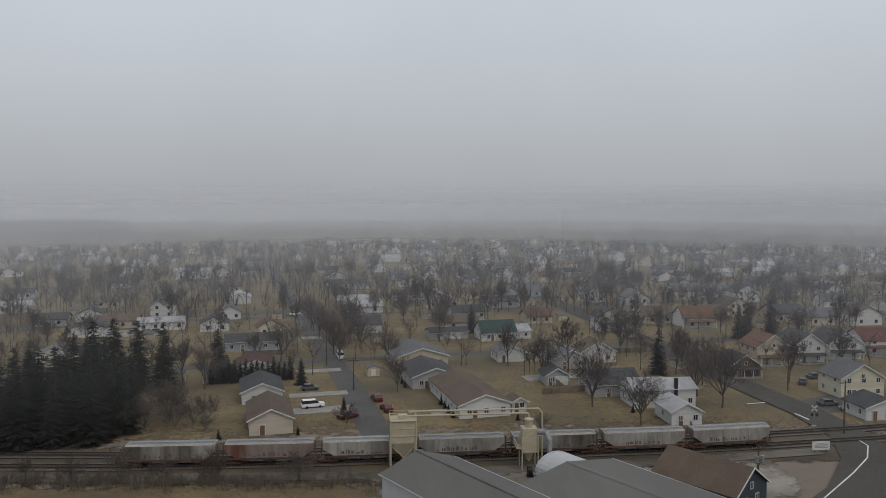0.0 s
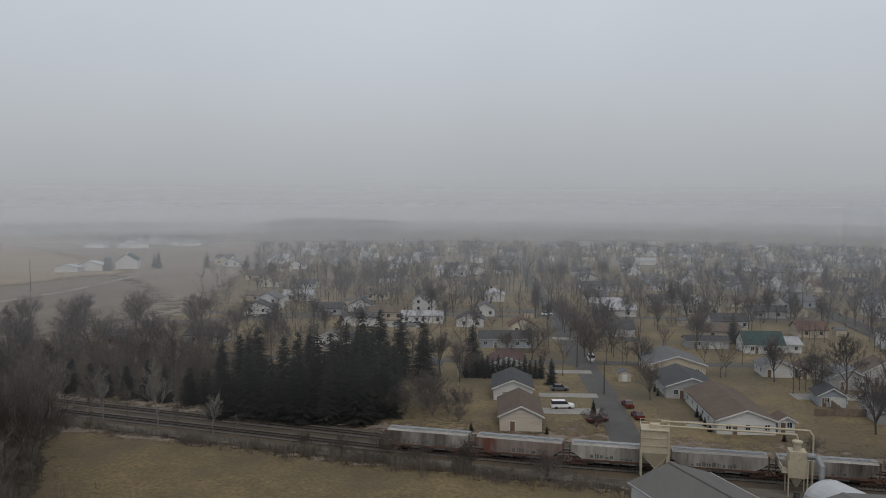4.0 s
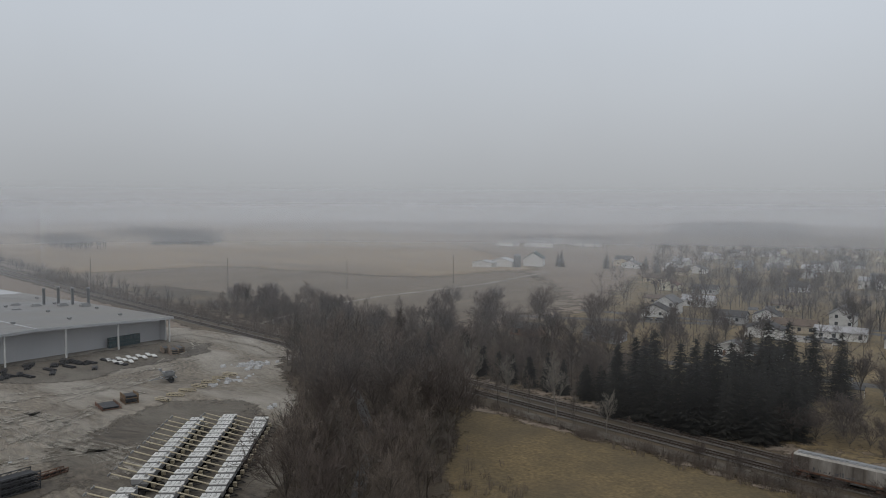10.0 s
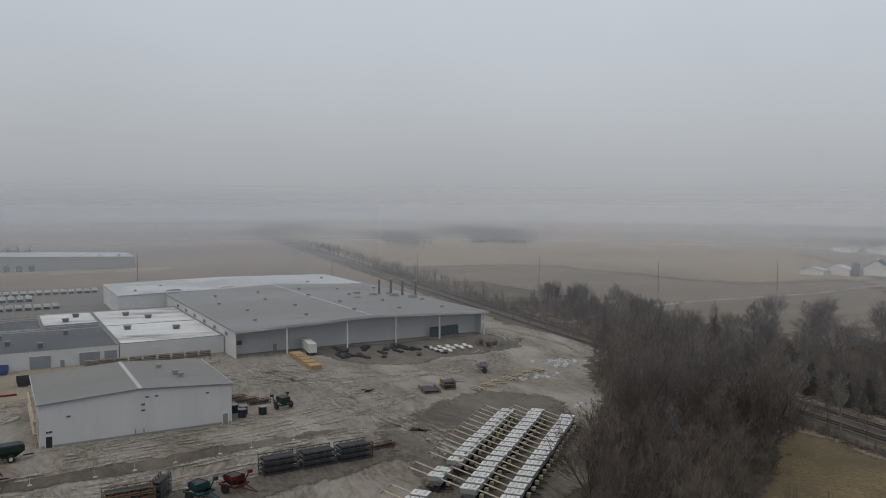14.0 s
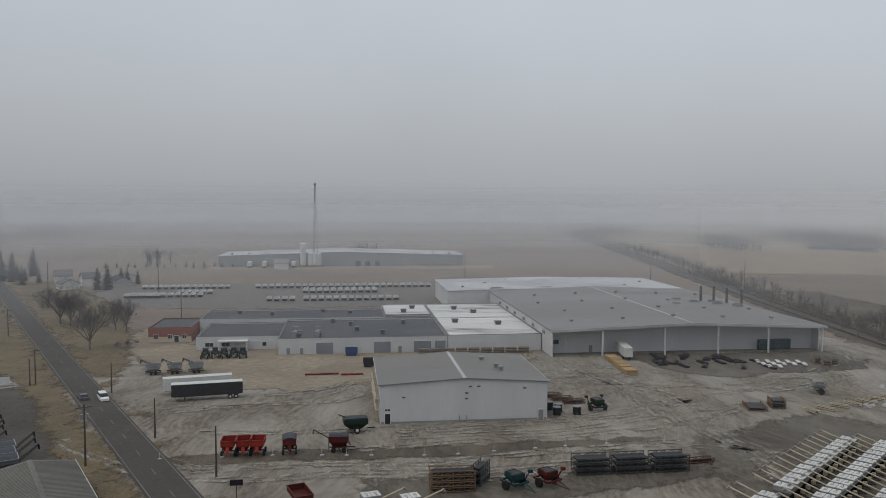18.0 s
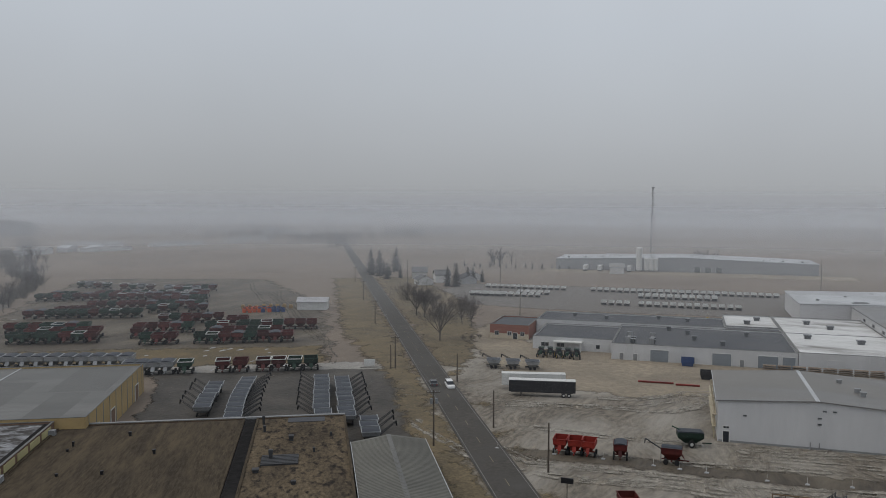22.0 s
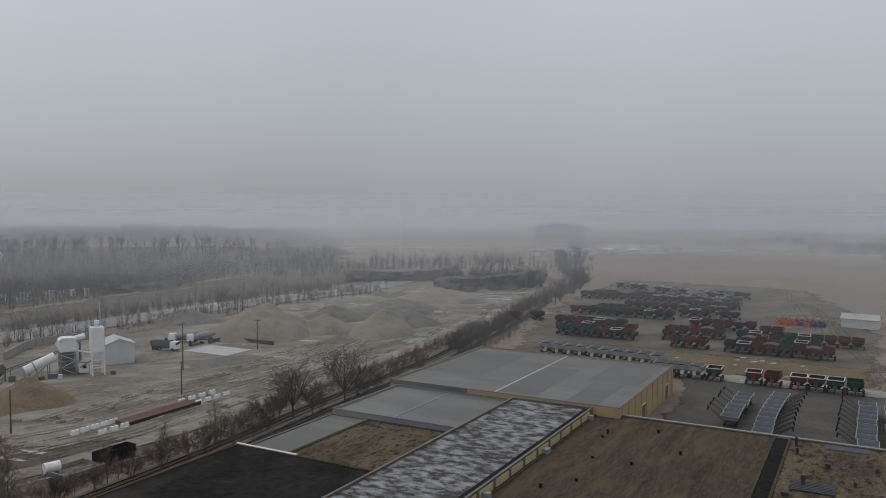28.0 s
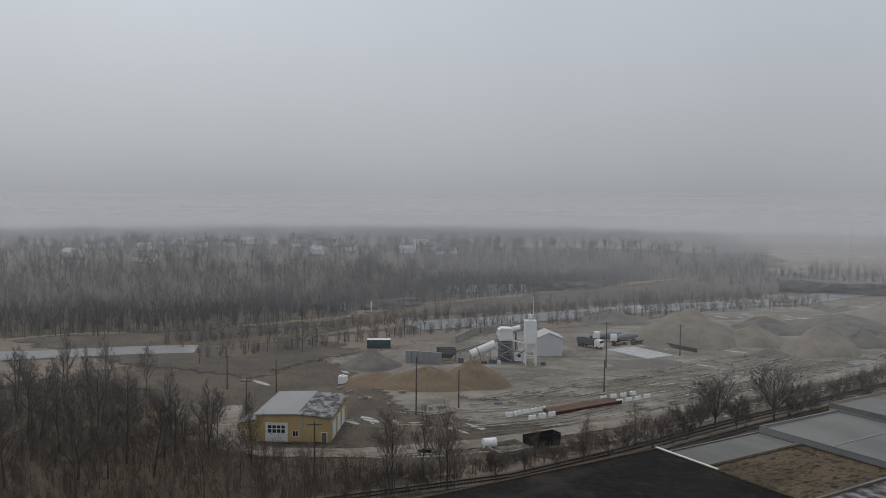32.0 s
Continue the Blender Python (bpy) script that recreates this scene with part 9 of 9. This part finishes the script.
door(ga, 4.2, -0.04, 4.2, 3.8, 0, M["trim"], "roller_door", 6)
for k in range(4):
    part("door_pane", Shape().box(2.5 + 0.9 * k, 3.2 + 0.9 * k, -0.13, -0.05, 1.9, 2.6), M["glass"], ga)
    part("door_pane", Shape().box(2.5 + 0.9 * k, 3.2 + 0.9 * k, -0.13, -0.05, 2.8, 3.4), M["glass"], ga)
window(ga, 8.0, -0.03, 1.2, 1.2, 1.2)
door(ga, 13.8, -0.04, 1.0, 2.1, 0, M["wall_brown"])
part("wall_joint", Shape().box(9.4, 9.55, -0.06, 0.0, 0, H0), M["greypanel"], ga)
part("lean_to", Shape().section([(-3.6, 0), (-0.02, 0), (-0.02, 4.0), (-3.6, 3.4)], 1.0, 7), M["yellow"], ga)
part("lean_to_roof", Shape().section([(-3.9, 3.4), (-0.02, 4.1), (-0.02, 4.25), (-3.9, 3.55)], 0.7, 7.3), M["flatgrey"], ga)
door(ga, -2.8, 0.95, 1.0, 2.1, 0, M["yellow"])
for y in (4, 9, 14):
    door(ga, W0 + 0.04, y, 3.0, 3.4, 90, M["trim"], "side_door", 5)

# the concrete batching plant
bt = thing("batching_plant", pose(-4.7, -235, 0, 0, 0, 8), "white concrete batching plant with silo, drum and conveyors", "concrete plant")
part("silo", Shape().box(-1.7, 1.7, -1.7, 1.7, 6.6, 13.4), M["plastic"], bt)
part("silo_top", Shape().box(-0.6, 0.6, -0.6, 0.6, 13.4, 15.2).tube((-0.9, 0, 13.4), (-0.9, 0, 20.5), 0.06, 0.04, 5), M["plastic"], bt)
part("silo_rail", Shape().box(-1.7, 1.7, 1.62, 1.7, 14.2, 14.3).box(-1.7, 1.7, -1.7, -1.62, 14.2, 14.3).box(-1.7, -1.62, -1.7, 1.7, 14.2, 14.3).box(1.62, 1.7, -1.7, 1.7, 14.2, 14.3), M["greypanel"], bt)
for sx in (-1.55, 1.55):
    for sy in (-1.55, 1.55):
        part("leg", Shape().box(sx - 0.2, sx + 0.2, sy - 0.2, sy + 0.2, 0, 6.6), M["plastic"], bt)
part("silo_cone", Shape().tube((0, 0, 3.6), (0, 0, 6.6), 0.4, 1.6, 8), M["plastic"], bt)
for z in (2.2, 4.4):
    part("brace_ring", Shape().box(-1.7, 1.7, -1.75, -1.6, z, z + 0.2).box(-1.7, 1.7, 1.6, 1.75, z, z + 0.2).box(-1.75, -1.6, -1.7, 1.7, z, z + 0.2).box(1.6, 1.75, -1.7, 1.7, z, z + 0.2), M["plastic"], bt)
part("silo_ladder", Shape().box(-1.85, -1.78, 1.2, 1.28, 0.2, 13.6).box(-1.85, -1.78, 0.7, 0.78, 0.2, 13.6), M["greypanel"], bt)
# the mixing tower with its machinery
part("mixer_house", Shape().box(4.6, 8.8, -8.5, -4.8, 6.3, 9.6), M["plastic"], bt)
part("mixer_roof", Shape().section([(4.4, 9.6), (9.0, 9.6), (8.2, 10.2), (5.2, 10.2)], -8.7, -4.6), M["plastic"], bt)
for sx in (4.8, 8.6):
    for sy in (-8.2, -5.0):
        part("leg", Shape().box(sx - 0.16, sx + 0.16, sy - 0.16, sy + 0.16, 0, 6.3), M["greypanel"], bt)
for z in (1.9, 3.8, 5.6):
    part("platform", Shape().box(4.0, 9.0, -8.6, -4.2, z, z + 0.1), M["greypanel"], bt)
    part("handrail", Shape().box(4.0, 9.0, -4.25, -4.2, z + 0.95, z + 1.02).box(4.0, 4.05, -8.6, -4.2, z + 0.95, z + 1.02).box(8.95, 9.0, -8.6, -4.2, z + 0.95, z + 1.02), M["creamsteel"], bt)
part("machinery", Shape().box(5.0, 8.4, -7.8, -4.9, 0.4, 1.8).box(5.4, 7.2, -7.4, -5.0, 2.1, 3.6).box(7.3, 8.5, -7.0, -5.0, 2.1, 3.2).box(5.2, 8.2, -7.6, -5.2, 4.0, 5.4), M["cargrey"], bt)
part("hopper", Shape().hopper(5.2, 8.2, -7.8, -5.2, 4.6, 6.3, 0.5), M["cargrey"], bt)
for x0, z0, x1, z1 in ((4.8, 0, 8.6, 1.9), (8.6, 1.9, 4.8, 3.8), (4.8, 3.8, 8.6, 5.6)):
    part("cross_brace", Shape().tube((x0, -4.7, z0), (x1, -4.7, z1), 0.08, 0.08, 5), M["plastic"], bt)
part("screw_pipe", Shape().tube((5.4, -5.5, 6.6), (0.6, -0.8, 6.0), 0.22, 0.22, 8), M["plastic"], bt)
part("screw_pipe", Shape().tube((4.9, -4.6, 1.0), (1.2, -1.0, 4.2), 0.18, 0.18, 8), M["greypanel"], bt)
part("dust_pipe", Shape().tube((3.6, -6, 0.2), (3.6, -6, 8.6), 0.2, 0.2, 8).tube((3.6, -6, 8.6), (5.0, -6, 9.2), 0.2, 0.2, 8), M["cargrey"], bt)
cab = part("control_cabin", Shape().box(1.7, 4.2, -6.0, -3.4, 0.3, 3.2), M["plastic"], bt)
part("cabin_window", Shape().box(2.3, 3.3, -3.4, -3.34, 1.5, 2.4), M["glass"], cab)
part("cabin_roof", Shape().box(1.5, 4.4, -6.2, -3.2, 3.2, 3.35), M["greypanel"], cab)
part("cabin_step", Shape().box(1.9, 2.7, -3.4, -2.4, 0, 0.3), M["concrete"], cab)
# the inclined white trough and the belts
part("mixer_drum", Shape().tube((17.7, -3, 2.5), (10.2, -4, 5.6), 1.25, 1.25, 14), M["plastic"], bt)
part("drum_band", Shape().tube((15.6, -3.28, 3.37), (15.3, -3.32, 3.49), 1.36, 1.36, 14), M["greypanel"], bt)
part("drum_stand", Shape().tube((16.5, -3, 0), (16.5, -3.1, 1.8), 0.15, 0.15, 6).tube((12, -3.7, 0), (12, -3.7, 3.8), 0.15, 0.15, 6).tube((16.5, -3, 0), (12, -3.7, 3.4), 0.1, 0.1, 5).tube((13.6, -3.4, 0), (13.6, -3.4, 3.0), 0.12, 0.12, 6), M["greypanel"], bt)
for dz in (0, 0.55):
    part("conveyor", Shape().tube((26, -6, 0.9 + dz), (8.3, -7, 6.2 + dz), 0.16, 0.16, 4), M["greypanel"], bt)
part("conveyor_belt", Shape().box(-9.3, 9.3, -0.45, 0.45, -0.04, 0.04, Matrix.Translation((17.2, -6.5, 4.15)) @ Matrix.Rotation(radians(16.6), 4, "Y")), M["tyre"], bt)
for k in range(5):
    f = 0.12 + 0.18 * k
    part("belt_post", Shape().tube((26 - 17.7 * f, -6 - f, 0), (26 - 17.7 * f, -6 - f, 0.9 + 5.3 * f), 0.1, 0.1, 5), M["cargrey"], bt)
part("conveyor", Shape().tube((9, -8, 8.2), (1.5, -13, 9.2), 0.8, 0.8, 10), M["plastic"], bt)
part("pipe_stand", Shape().tube((2.4, -12.4, 0), (2.4, -12.4, 8.4), 0.15, 0.15, 6).tube((1.8, -11, 0), (2.4, -12.4, 5), 0.1, 0.1, 5), M["greypanel"], bt)
part("aggregate_bin", Shape().hopper(22, 28, -8.5, -4, 0.9, 3.8, 0.5), M["cargrey"], bt)
part("bin_frame", Shape().box(22, 22.2, -8.5, -8.3, 0, 3.8).box(27.8, 28, -8.5, -8.3, 0, 3.8).box(22, 22.2, -4.2, -4, 0, 3.8).box(27.8, 28, -4.2, -4, 0, 3.8).box(22, 28, -4.1, -3.9, 3.7, 4.0), M["rust"], bt)
for x, y, w, d, h, k in ((11, -1.2, 2.2, 1.1, 1.3, "cargrey"), (13.8, -0.6, 1.4, 1.0, 0.9, "rust"), (9.4, 0.6, 1.0, 0.9, 1.2, "whitepaint"), (18.6, -0.4, 2.6, 1.1, 0.8, "concrete"), (20.6, -2.6, 1.6, 1.6, 1.6, "cargrey"),
                         (24.5, -1.0, 3.0, 0.7, 0.7, "concrete"), (28.5, -1.8, 1.3, 1.3, 1.1, "whitepaint"), (-3.8, 1.6, 1.2, 0.9, 1.0, "cargrey"), (30.5, -4.5, 2.4, 2.0, 2.1, "rust")):
    gx = Vector((-4.7, -235, 0)) + Matrix.Rotation(radians(8), 3, "Z") @ Vector((x, y, 0.06))
    o = thing("plant_crate", pose(gx.x, gx.y, 0.06, 0, 0, rq.uniform(-20, 25)), "weathered steel box standing by the plant", "crate", "boxes round the plant")
    part("box", Shape().box(-w / 2, w / 2, -d / 2, d / 2, 0.1, h), M[k], o)
    part("skid", Shape().box(-w / 2, w / 2, -d / 2, -d / 2 + 0.12, 0, 0.1).box(-w / 2, w / 2, d / 2 - 0.12, d / 2, 0, 0.1), M["wood"], o)
hut = hall("plant_shed", pose(-6.8, -248, 0, 0, 0, 188), 8.5, 9, 5.6, 1.8, M["panel"], M["whitemetal"], "plain pale metal plant shed", "shed")
bw = thing("retaining_wall", pose(14, -282, 0), "curved pale concrete retaining wall", "wall")
for x, y, a in along([(20, -270), (18.3, -276), (16.6, -284), (13.6, -291), (6.7, -296), (-3, -299)], 2.0):
    part("wall_block", Shape().box(-0.98, 0.98, -0.35, 0.35, 0, 2.6, Matrix.Translation((x - 14, y + 282, 0)) @ Matrix.Rotation(a, 4, "Z")), M["concrete"], bw)
bw = thing("storage_bunker", pose(27, -233, 0, 0, 0, -10), "dark curved loading bunker wall", "bunker")
for i in range(6):
    part("wall_block", Shape().box(-5.5 + 1.9 * i, -3.7 + 1.9 * i, 0.35 * (i - 2.5) ** 2 * 0.2, 0.6 + 0.35 * (i - 2.5) ** 2 * 0.2, 0, 3.6), M["greypanel"], bw)


def lorry(x, y, rz, label, load):
    t = thing("lorry", pose(x, y, 0.06, 0, 0, rz), label, "lorry")
    part("cab", Shape().section([(-1.2, 0.7), (1.2, 0.7), (1.2, 2.2), (1.0, 3.0), (-1.0, 3.0), (-1.2, 2.2)], -5.4, -3.2), M["carwhite"], t)
    part("windscreen", Shape().box(-1.0, 1.0, -5.45, -5.38, 2.0, 2.8), M["glass"], t)
    part("chassis", Shape().box(-0.5, 0.5, -3.2, 4.6, 0.8, 1.1), M["blackpaint"], t)
    if load == "mixer":
        part("drum", Shape().tube((0, -2.8, 2.0), (0, 0.5, 2.6), 0.8, 1.35, 12).tube((0, 0.5, 2.6), (0, 4.0, 3.2), 1.35, 0.6, 12), M["greypanel"], t)
    else:
        part("tipper_body", Shape().hopper(-1.25, 1.25, -2.9, 4.4, 1.2, 2.9, 0.1), M["cargrey"], t)
    for y0 in (-4.3, 2.0, 3.3):
        for sx in (-1.05, 1.05):
            part("wheel", Shape().tube((sx - 0.16, y0, 0.5), (sx + 0.16, y0, 0.5), 0.5, 0.5, 10), M["tyre"], t)


lorry(-25.2, -267.2, 226, "white-cabbed lorry with a dark open body by the plant", "tipper")
lorry(-33.5, -280, 66, "white mixer lorry parked by the plant", "mixer")
lorry(-39, -276.5, 80, "white mixer lorry behind the tipper", "mixer")
for x, y, r in ((-30, -284, 20), (-43, -280, 60), (-45, -275, 10), (-36, -271.5, 40)):
    o = thing("scrap_pile", pose(x, y, 0.06, 0, 0, r), "dark rusty steel frame lying by the lorries", "scrap pile", "scrap piles")
    part("beam", Shape().box(-3, 3, -0.9, -0.7, 0.2, 0.5).box(-3, 3, 0.7, 0.9, 0.2, 0.5), M["rust"], o)
    part("cross_bar", Shape().box(-2.8, -2.6, -0.7, 0.7, 0.2, 0.9).box(2.6, 2.8, -0.7, 0.7, 0.2, 1.4).box(-0.1, 0.1, -0.7, 0.7, 0.2, 0.5), M["blackpaint"], o)
    part("foot", Shape().box(-2.8, -2.5, -0.9, 0.9, 0, 0.2).box(2.5, 2.8, -0.9, 0.9, 0, 0.2), M["wood"], o)
sl = thing("concrete_slab", pose(-41, -258.6, 0.05, 0, 0, 127), "pale wet concrete slab with a low edge", "slab")
part("slab", Shape().box(-9, 9, -6, 6, 0, 0.2), M["snow"], sl)
part("edge_wall", Shape().box(-12, 9, 16.5, 17, 0, 1.3).box(-12, -11.5, 8, 16.5, 0, 1.3), M["rock"], sl)
for i in range(6):
    b = thing("steel_pipe", pose(-16.2 + 0.62 * (i - 2.5) * 0.61, -184.6 - 0.62 * (i - 2.5) * 0.79 * 1.1, 0.08, 0, 0, -142.5), "long rust-red steel pile lying on the ground", "steel pile", "steel piles")
    L = 21.5 + rq.uniform(-1, 1)
    part("pipe", Shape().box(-L / 2, L / 2, -0.24, 0.24, 0, 0.7), M["rust" if i % 3 else "redpaint"], b)
    part("flange", Shape().box(-L / 2, L / 2, -0.3, 0.3, 0.7, 0.78), M["rust"], b)
for (xa, ya), (xb, yb), n in (((1.0, -174.6), (-6.6, -180.8), 5), ((-4.2, -172.8), (-8.6, -176.4), 3), ((-22, -193), (-30, -199), 4), ((-25.5, -190), (-33, -196), 4)):
    for i in range(n):
        k = i / (n - 1)
        b = thing("concrete_block", pose(xa + (xb - xa) * k, ya + (yb - ya) * k, 0.08, 0, 0, 128 + rq.uniform(-4, 4)), "pale concrete barrier block", "concrete block", "barrier blocks")
        part("block", Shape().section([(-0.4, 0), (0.4, 0), (0.3, 0.95), (-0.3, 0.95)], -0.85, 0.85), M["plastic"], b)
        part("lift_loop", Shape().box(-0.05, 0.05, -0.2, 0.2, 0.95, 1.05), M["rust"], b)
b = thing("waste_skip", pose(-5.6, -153.5, 0.08, 0, 0, -145), "long black open steel skip", "skip")
part("bin", Shape().hopper(-3.7, 3.7, -1.3, 1.3, 0.2, 2.5, 0.05), M["blackpaint"], b)
for k in range(6):
    for y0 in (-1.38, 1.3):
        part("side_rib", Shape().box(-3.4 + 1.35 * k, -3.25 + 1.35 * k, y0, y0 + 0.08, 0.3, 2.4), M["blackpaint"], b)
b = thing("tank_bund", pose(1.0, -150.2, 0.08, 0, 0, -145), "low concrete bund with debris inside", "bund")
for a in ((-4, 4, -3.2, -2.9), (-4, 4, 2.9, 3.2), (-4, -3.7, -2.9, 2.9), (3.7, 4, -2.9, 2.9)):
    part("bund_wall", Shape().box(*a, 0, 0.9), M["concrete"], b)
part("bund_floor", Shape().box(-3.7, 3.7, -2.9, 2.9, 0, 0.12), M["mud"], b)
b = thing("storage_tank", pose(4.6, -150.4, 0.2, 0, 0, 20), "white horizontal storage tank", "tank")
part("tank", Shape().tube((-1.3, 0, 1.1), (1.3, 0, 1.1), 0.95, 0.95, 14), M["plastic"], b)
part("saddle", Shape().box(-1.0, -0.7, -0.8, 0.8, 0, 0.5).box(0.7, 1.0, -0.8, 0.8, 0, 0.5), M["greypanel"], b)
b = thing("shipping_container", pose(45.2, -256.4, 0.05, 0, 0, 8), "teal shipping container with a pale roof edge", "container")
part("box", Shape().box(-3.9, 3.9, -1.2, 1.2, 0, 2.8), M["tealpaint"], b)
part("roof_edge", Shape().box(-3.95, 3.95, -1.25, 1.25, 2.8, 2.95), M["plastic"], b)
for k in range(9):
    part("side_rib", Shape().box(-3.6 + 0.9 * k, -3.4 + 0.9 * k, 1.2, 1.26, 0.1, 2.7), M["tealpaint"], b)
b = thing("water_cistern", pose(45.3, -202.2, 0.05), "white plastic water cistern", "tank")
part("body", Shape().box(-1.1, 1.1, -0.9, 0.9, 0.15, 2.2), M["plastic"], b)
part("cap", Shape().tube((0, 0, 2.2), (0, 0, 2.5), 0.4, 0.35, 10), M["plastic"], b)
for i in range(16):
    b = thing("concrete_block", pose(rq.uniform(-10, 45), rq.uniform(-198, -175), 0.08, 0, 0, rq.uniform(0, 180)), "stray pale block on the plant yard", "concrete block", "stray blocks")
    part("block", Shape().box(-0.9, 0.9, -0.4, 0.4, 0, 0.6), M["concrete"], b)
    part("lift_loop", Shape().box(-0.05, 0.05, -0.2, 0.2, 0.6, 0.7), M["rust"], b)
b = thing("tyre_heap", pose(16, -147, 0.06), "small heap of black tyres", "tyres")
for k in range(5):
    part("tyre", Shape().tube((0.9 * (k % 3), 0.5 * (k // 3), 0.1 + 0.35 * (k // 3)), (0.9 * (k % 3), 0.5 * (k // 3), 0.4 + 0.35 * (k // 3)), 0.55, 0.55, 12), M["tyre"], b)

# trees and brush on this side
for x, y, h in ((20.4, -126.3, 15), (15.4, -131.8, 13.5), (9.4, -124.5, 12), (12, -128, 10), (-4, -141, 8), (-14, -150, 8), (-24, -157, 9)):
    tree(pick("wood"), x, y, h, group="trees by the quarry track")
for x, y, h in ((-42.9, -169.5, 14.5), (-57.3, -176.5, 15), (-47, -168, 9), (-39.5, -167.5, 9)):
    tree(pick("yard"), x, y, h, group="trees by the quarry track")
for x, y, h in ((-8, -141.5, 7.5), (-13, -145, 9), (-18, -148, 9.5), (-22.5, -151, 9), (-27, -153, 8.5), (-32, -158, 7), (-35.5, -161.5, 7.5), (-50, -172, 7), (-64, -182, 8), (-69, -187, 7), (-77, -193, 7), (-86, -199, 8), (3, -134.5, 8), (-2, -138.5, 7)):
    tree(pick("shrub"), x, y, 0.6 * h, label="bushy bare shrub by the quarry track", group="trees by the quarry track")
tree(("limb", 0), 68, -244, 11, label="lone dark crooked tree by the river")
tree(("yard", 1), -58, -352, 13)
for x, y, h in ((94, -145.6, 17), (86, -139, 16), (78, -150, 15), (100, -152, 17), (108, -140, 16), (88, -158, 14), (70, -134, 13), (64, -141, 12), (118, -150, 17), (112, -165, 15), (74, -125, 14), (59.4, -146, 11),
                (62, -128, 12), (98, -130, 15), (84, -120, 14), (105, -172, 13), (96, -168, 13)):
    tree(pick("limb"), x, y, h, group="crooked trees by the waste ground")
NEARBRUSH = [(140, -190), (135, -100), (60, -108), (30, -112), (5, -132), (40, -141), (60, -150), (75, -165), (95, -190)]
stems("undergrowth", scatter(NEARBRUSH, 1700, 0.9, rq), 4.6, "dark leafless brush on the waste ground", M["twig"], 13, 1.5, 0.026)
for x, y in scatter(NEARBRUSH, 34, 5, rq):
    tree(pick("limb" if rq.random() < 0.35 else "wood"), x, y, rq.uniform(10, 16), group="trees by the waste ground")
stems("track_brush", [(x + rq.gauss(0, 1.3), y + rq.gauss(0, 1.3)) for off in (4.5, 6.5, 8, -10) for x, y, a in along(QTRACK[1:7], 1.0, off)], 3.4, "brown brush along the quarry track", M["brush"], 11, 1.3, 0.03)
stems("track_hedge", [(x + rq.gauss(0, 2.6), y + rq.gauss(0, 2.6)) for x, y, a in along([(-112, -226), (-131, -246), (-150, -263), (-187, -306), (-219, -337), (-251, -363), (-292, -409), (-331, -486), (-457, -681)], 0.45, 2)], 5.5, "dense brown hedge row along the quarry track",
      M["bark"], 12, 2.0, 0.05)
woods("track_trees", [(x + rq.gauss(0, 4), y + rq.gauss(0, 4), 0) for x, y, a in along([(-200, -308), (-287, -400), (-420, -590), (-560, -800)], 3.0, 4)], 8, "bare trees along the far quarry track", M["farwood"], 22, 0.08)
for x, y, h in ((-62, -181, 7), (-70, -190, 6), (-80, -198, 6), (-36, -166, 7), (-30, -160, 6), (-90, -206, 6), (-110, -222, 7)):
    tree(pick("shrub"), x, y, h, group="shrubs along the quarry track")
stems("river_brush", [(x + rq.gauss(0, 3), y + rq.gauss(0, 3)) for off in (14, 17) for x, y, a in along(RIVER[3:9], 1.6, -off if False else off)] + [(x + rq.gauss(0, 3), y + rq.gauss(0, 3)) for x, y, a in along(RIVER[3:9], 1.5, -15)],
      6, "brown river-bank brush", M["brush"], 11, 1.8, 0.06)
woods("river_trees", [(x + rq.gauss(0, 5), y + rq.gauss(0, 5), 0) for off in (15, 19, -15, -20) for x, y, a in along(RIVER[3:9], 4.0, off) if noise.noise(Vector((x * 0.05, y * 0.05, off))) > -0.05], 10, "bare river-bank trees", M["farwood"], 16, 0.045)

# ---- sheets standing in for mist ----
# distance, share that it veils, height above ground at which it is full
# Translucent rings round the camera point; their stacked veils imitate haze over distance.
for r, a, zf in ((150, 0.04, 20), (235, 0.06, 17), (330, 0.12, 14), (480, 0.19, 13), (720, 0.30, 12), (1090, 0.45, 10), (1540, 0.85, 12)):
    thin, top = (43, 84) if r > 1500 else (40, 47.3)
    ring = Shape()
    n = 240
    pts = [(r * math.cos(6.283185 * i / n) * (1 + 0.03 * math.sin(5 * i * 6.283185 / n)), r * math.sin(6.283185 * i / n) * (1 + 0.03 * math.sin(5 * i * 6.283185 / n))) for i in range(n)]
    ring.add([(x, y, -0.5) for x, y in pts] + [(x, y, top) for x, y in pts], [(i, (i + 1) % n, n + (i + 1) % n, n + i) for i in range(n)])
    # The tint dims the far rings so their imitated haze meets the sky.
    ring_ob = setting("mist_bank", ring, haze_sheet_material("haze_sheet", a, zf, thin, top, 0.965 if r > 1500 else (0.91 if r > 1000 else 1.0)), "translucent ring sheet standing in for grey winter mist", "mist")
    for poly in ring_ob.data.polygons:
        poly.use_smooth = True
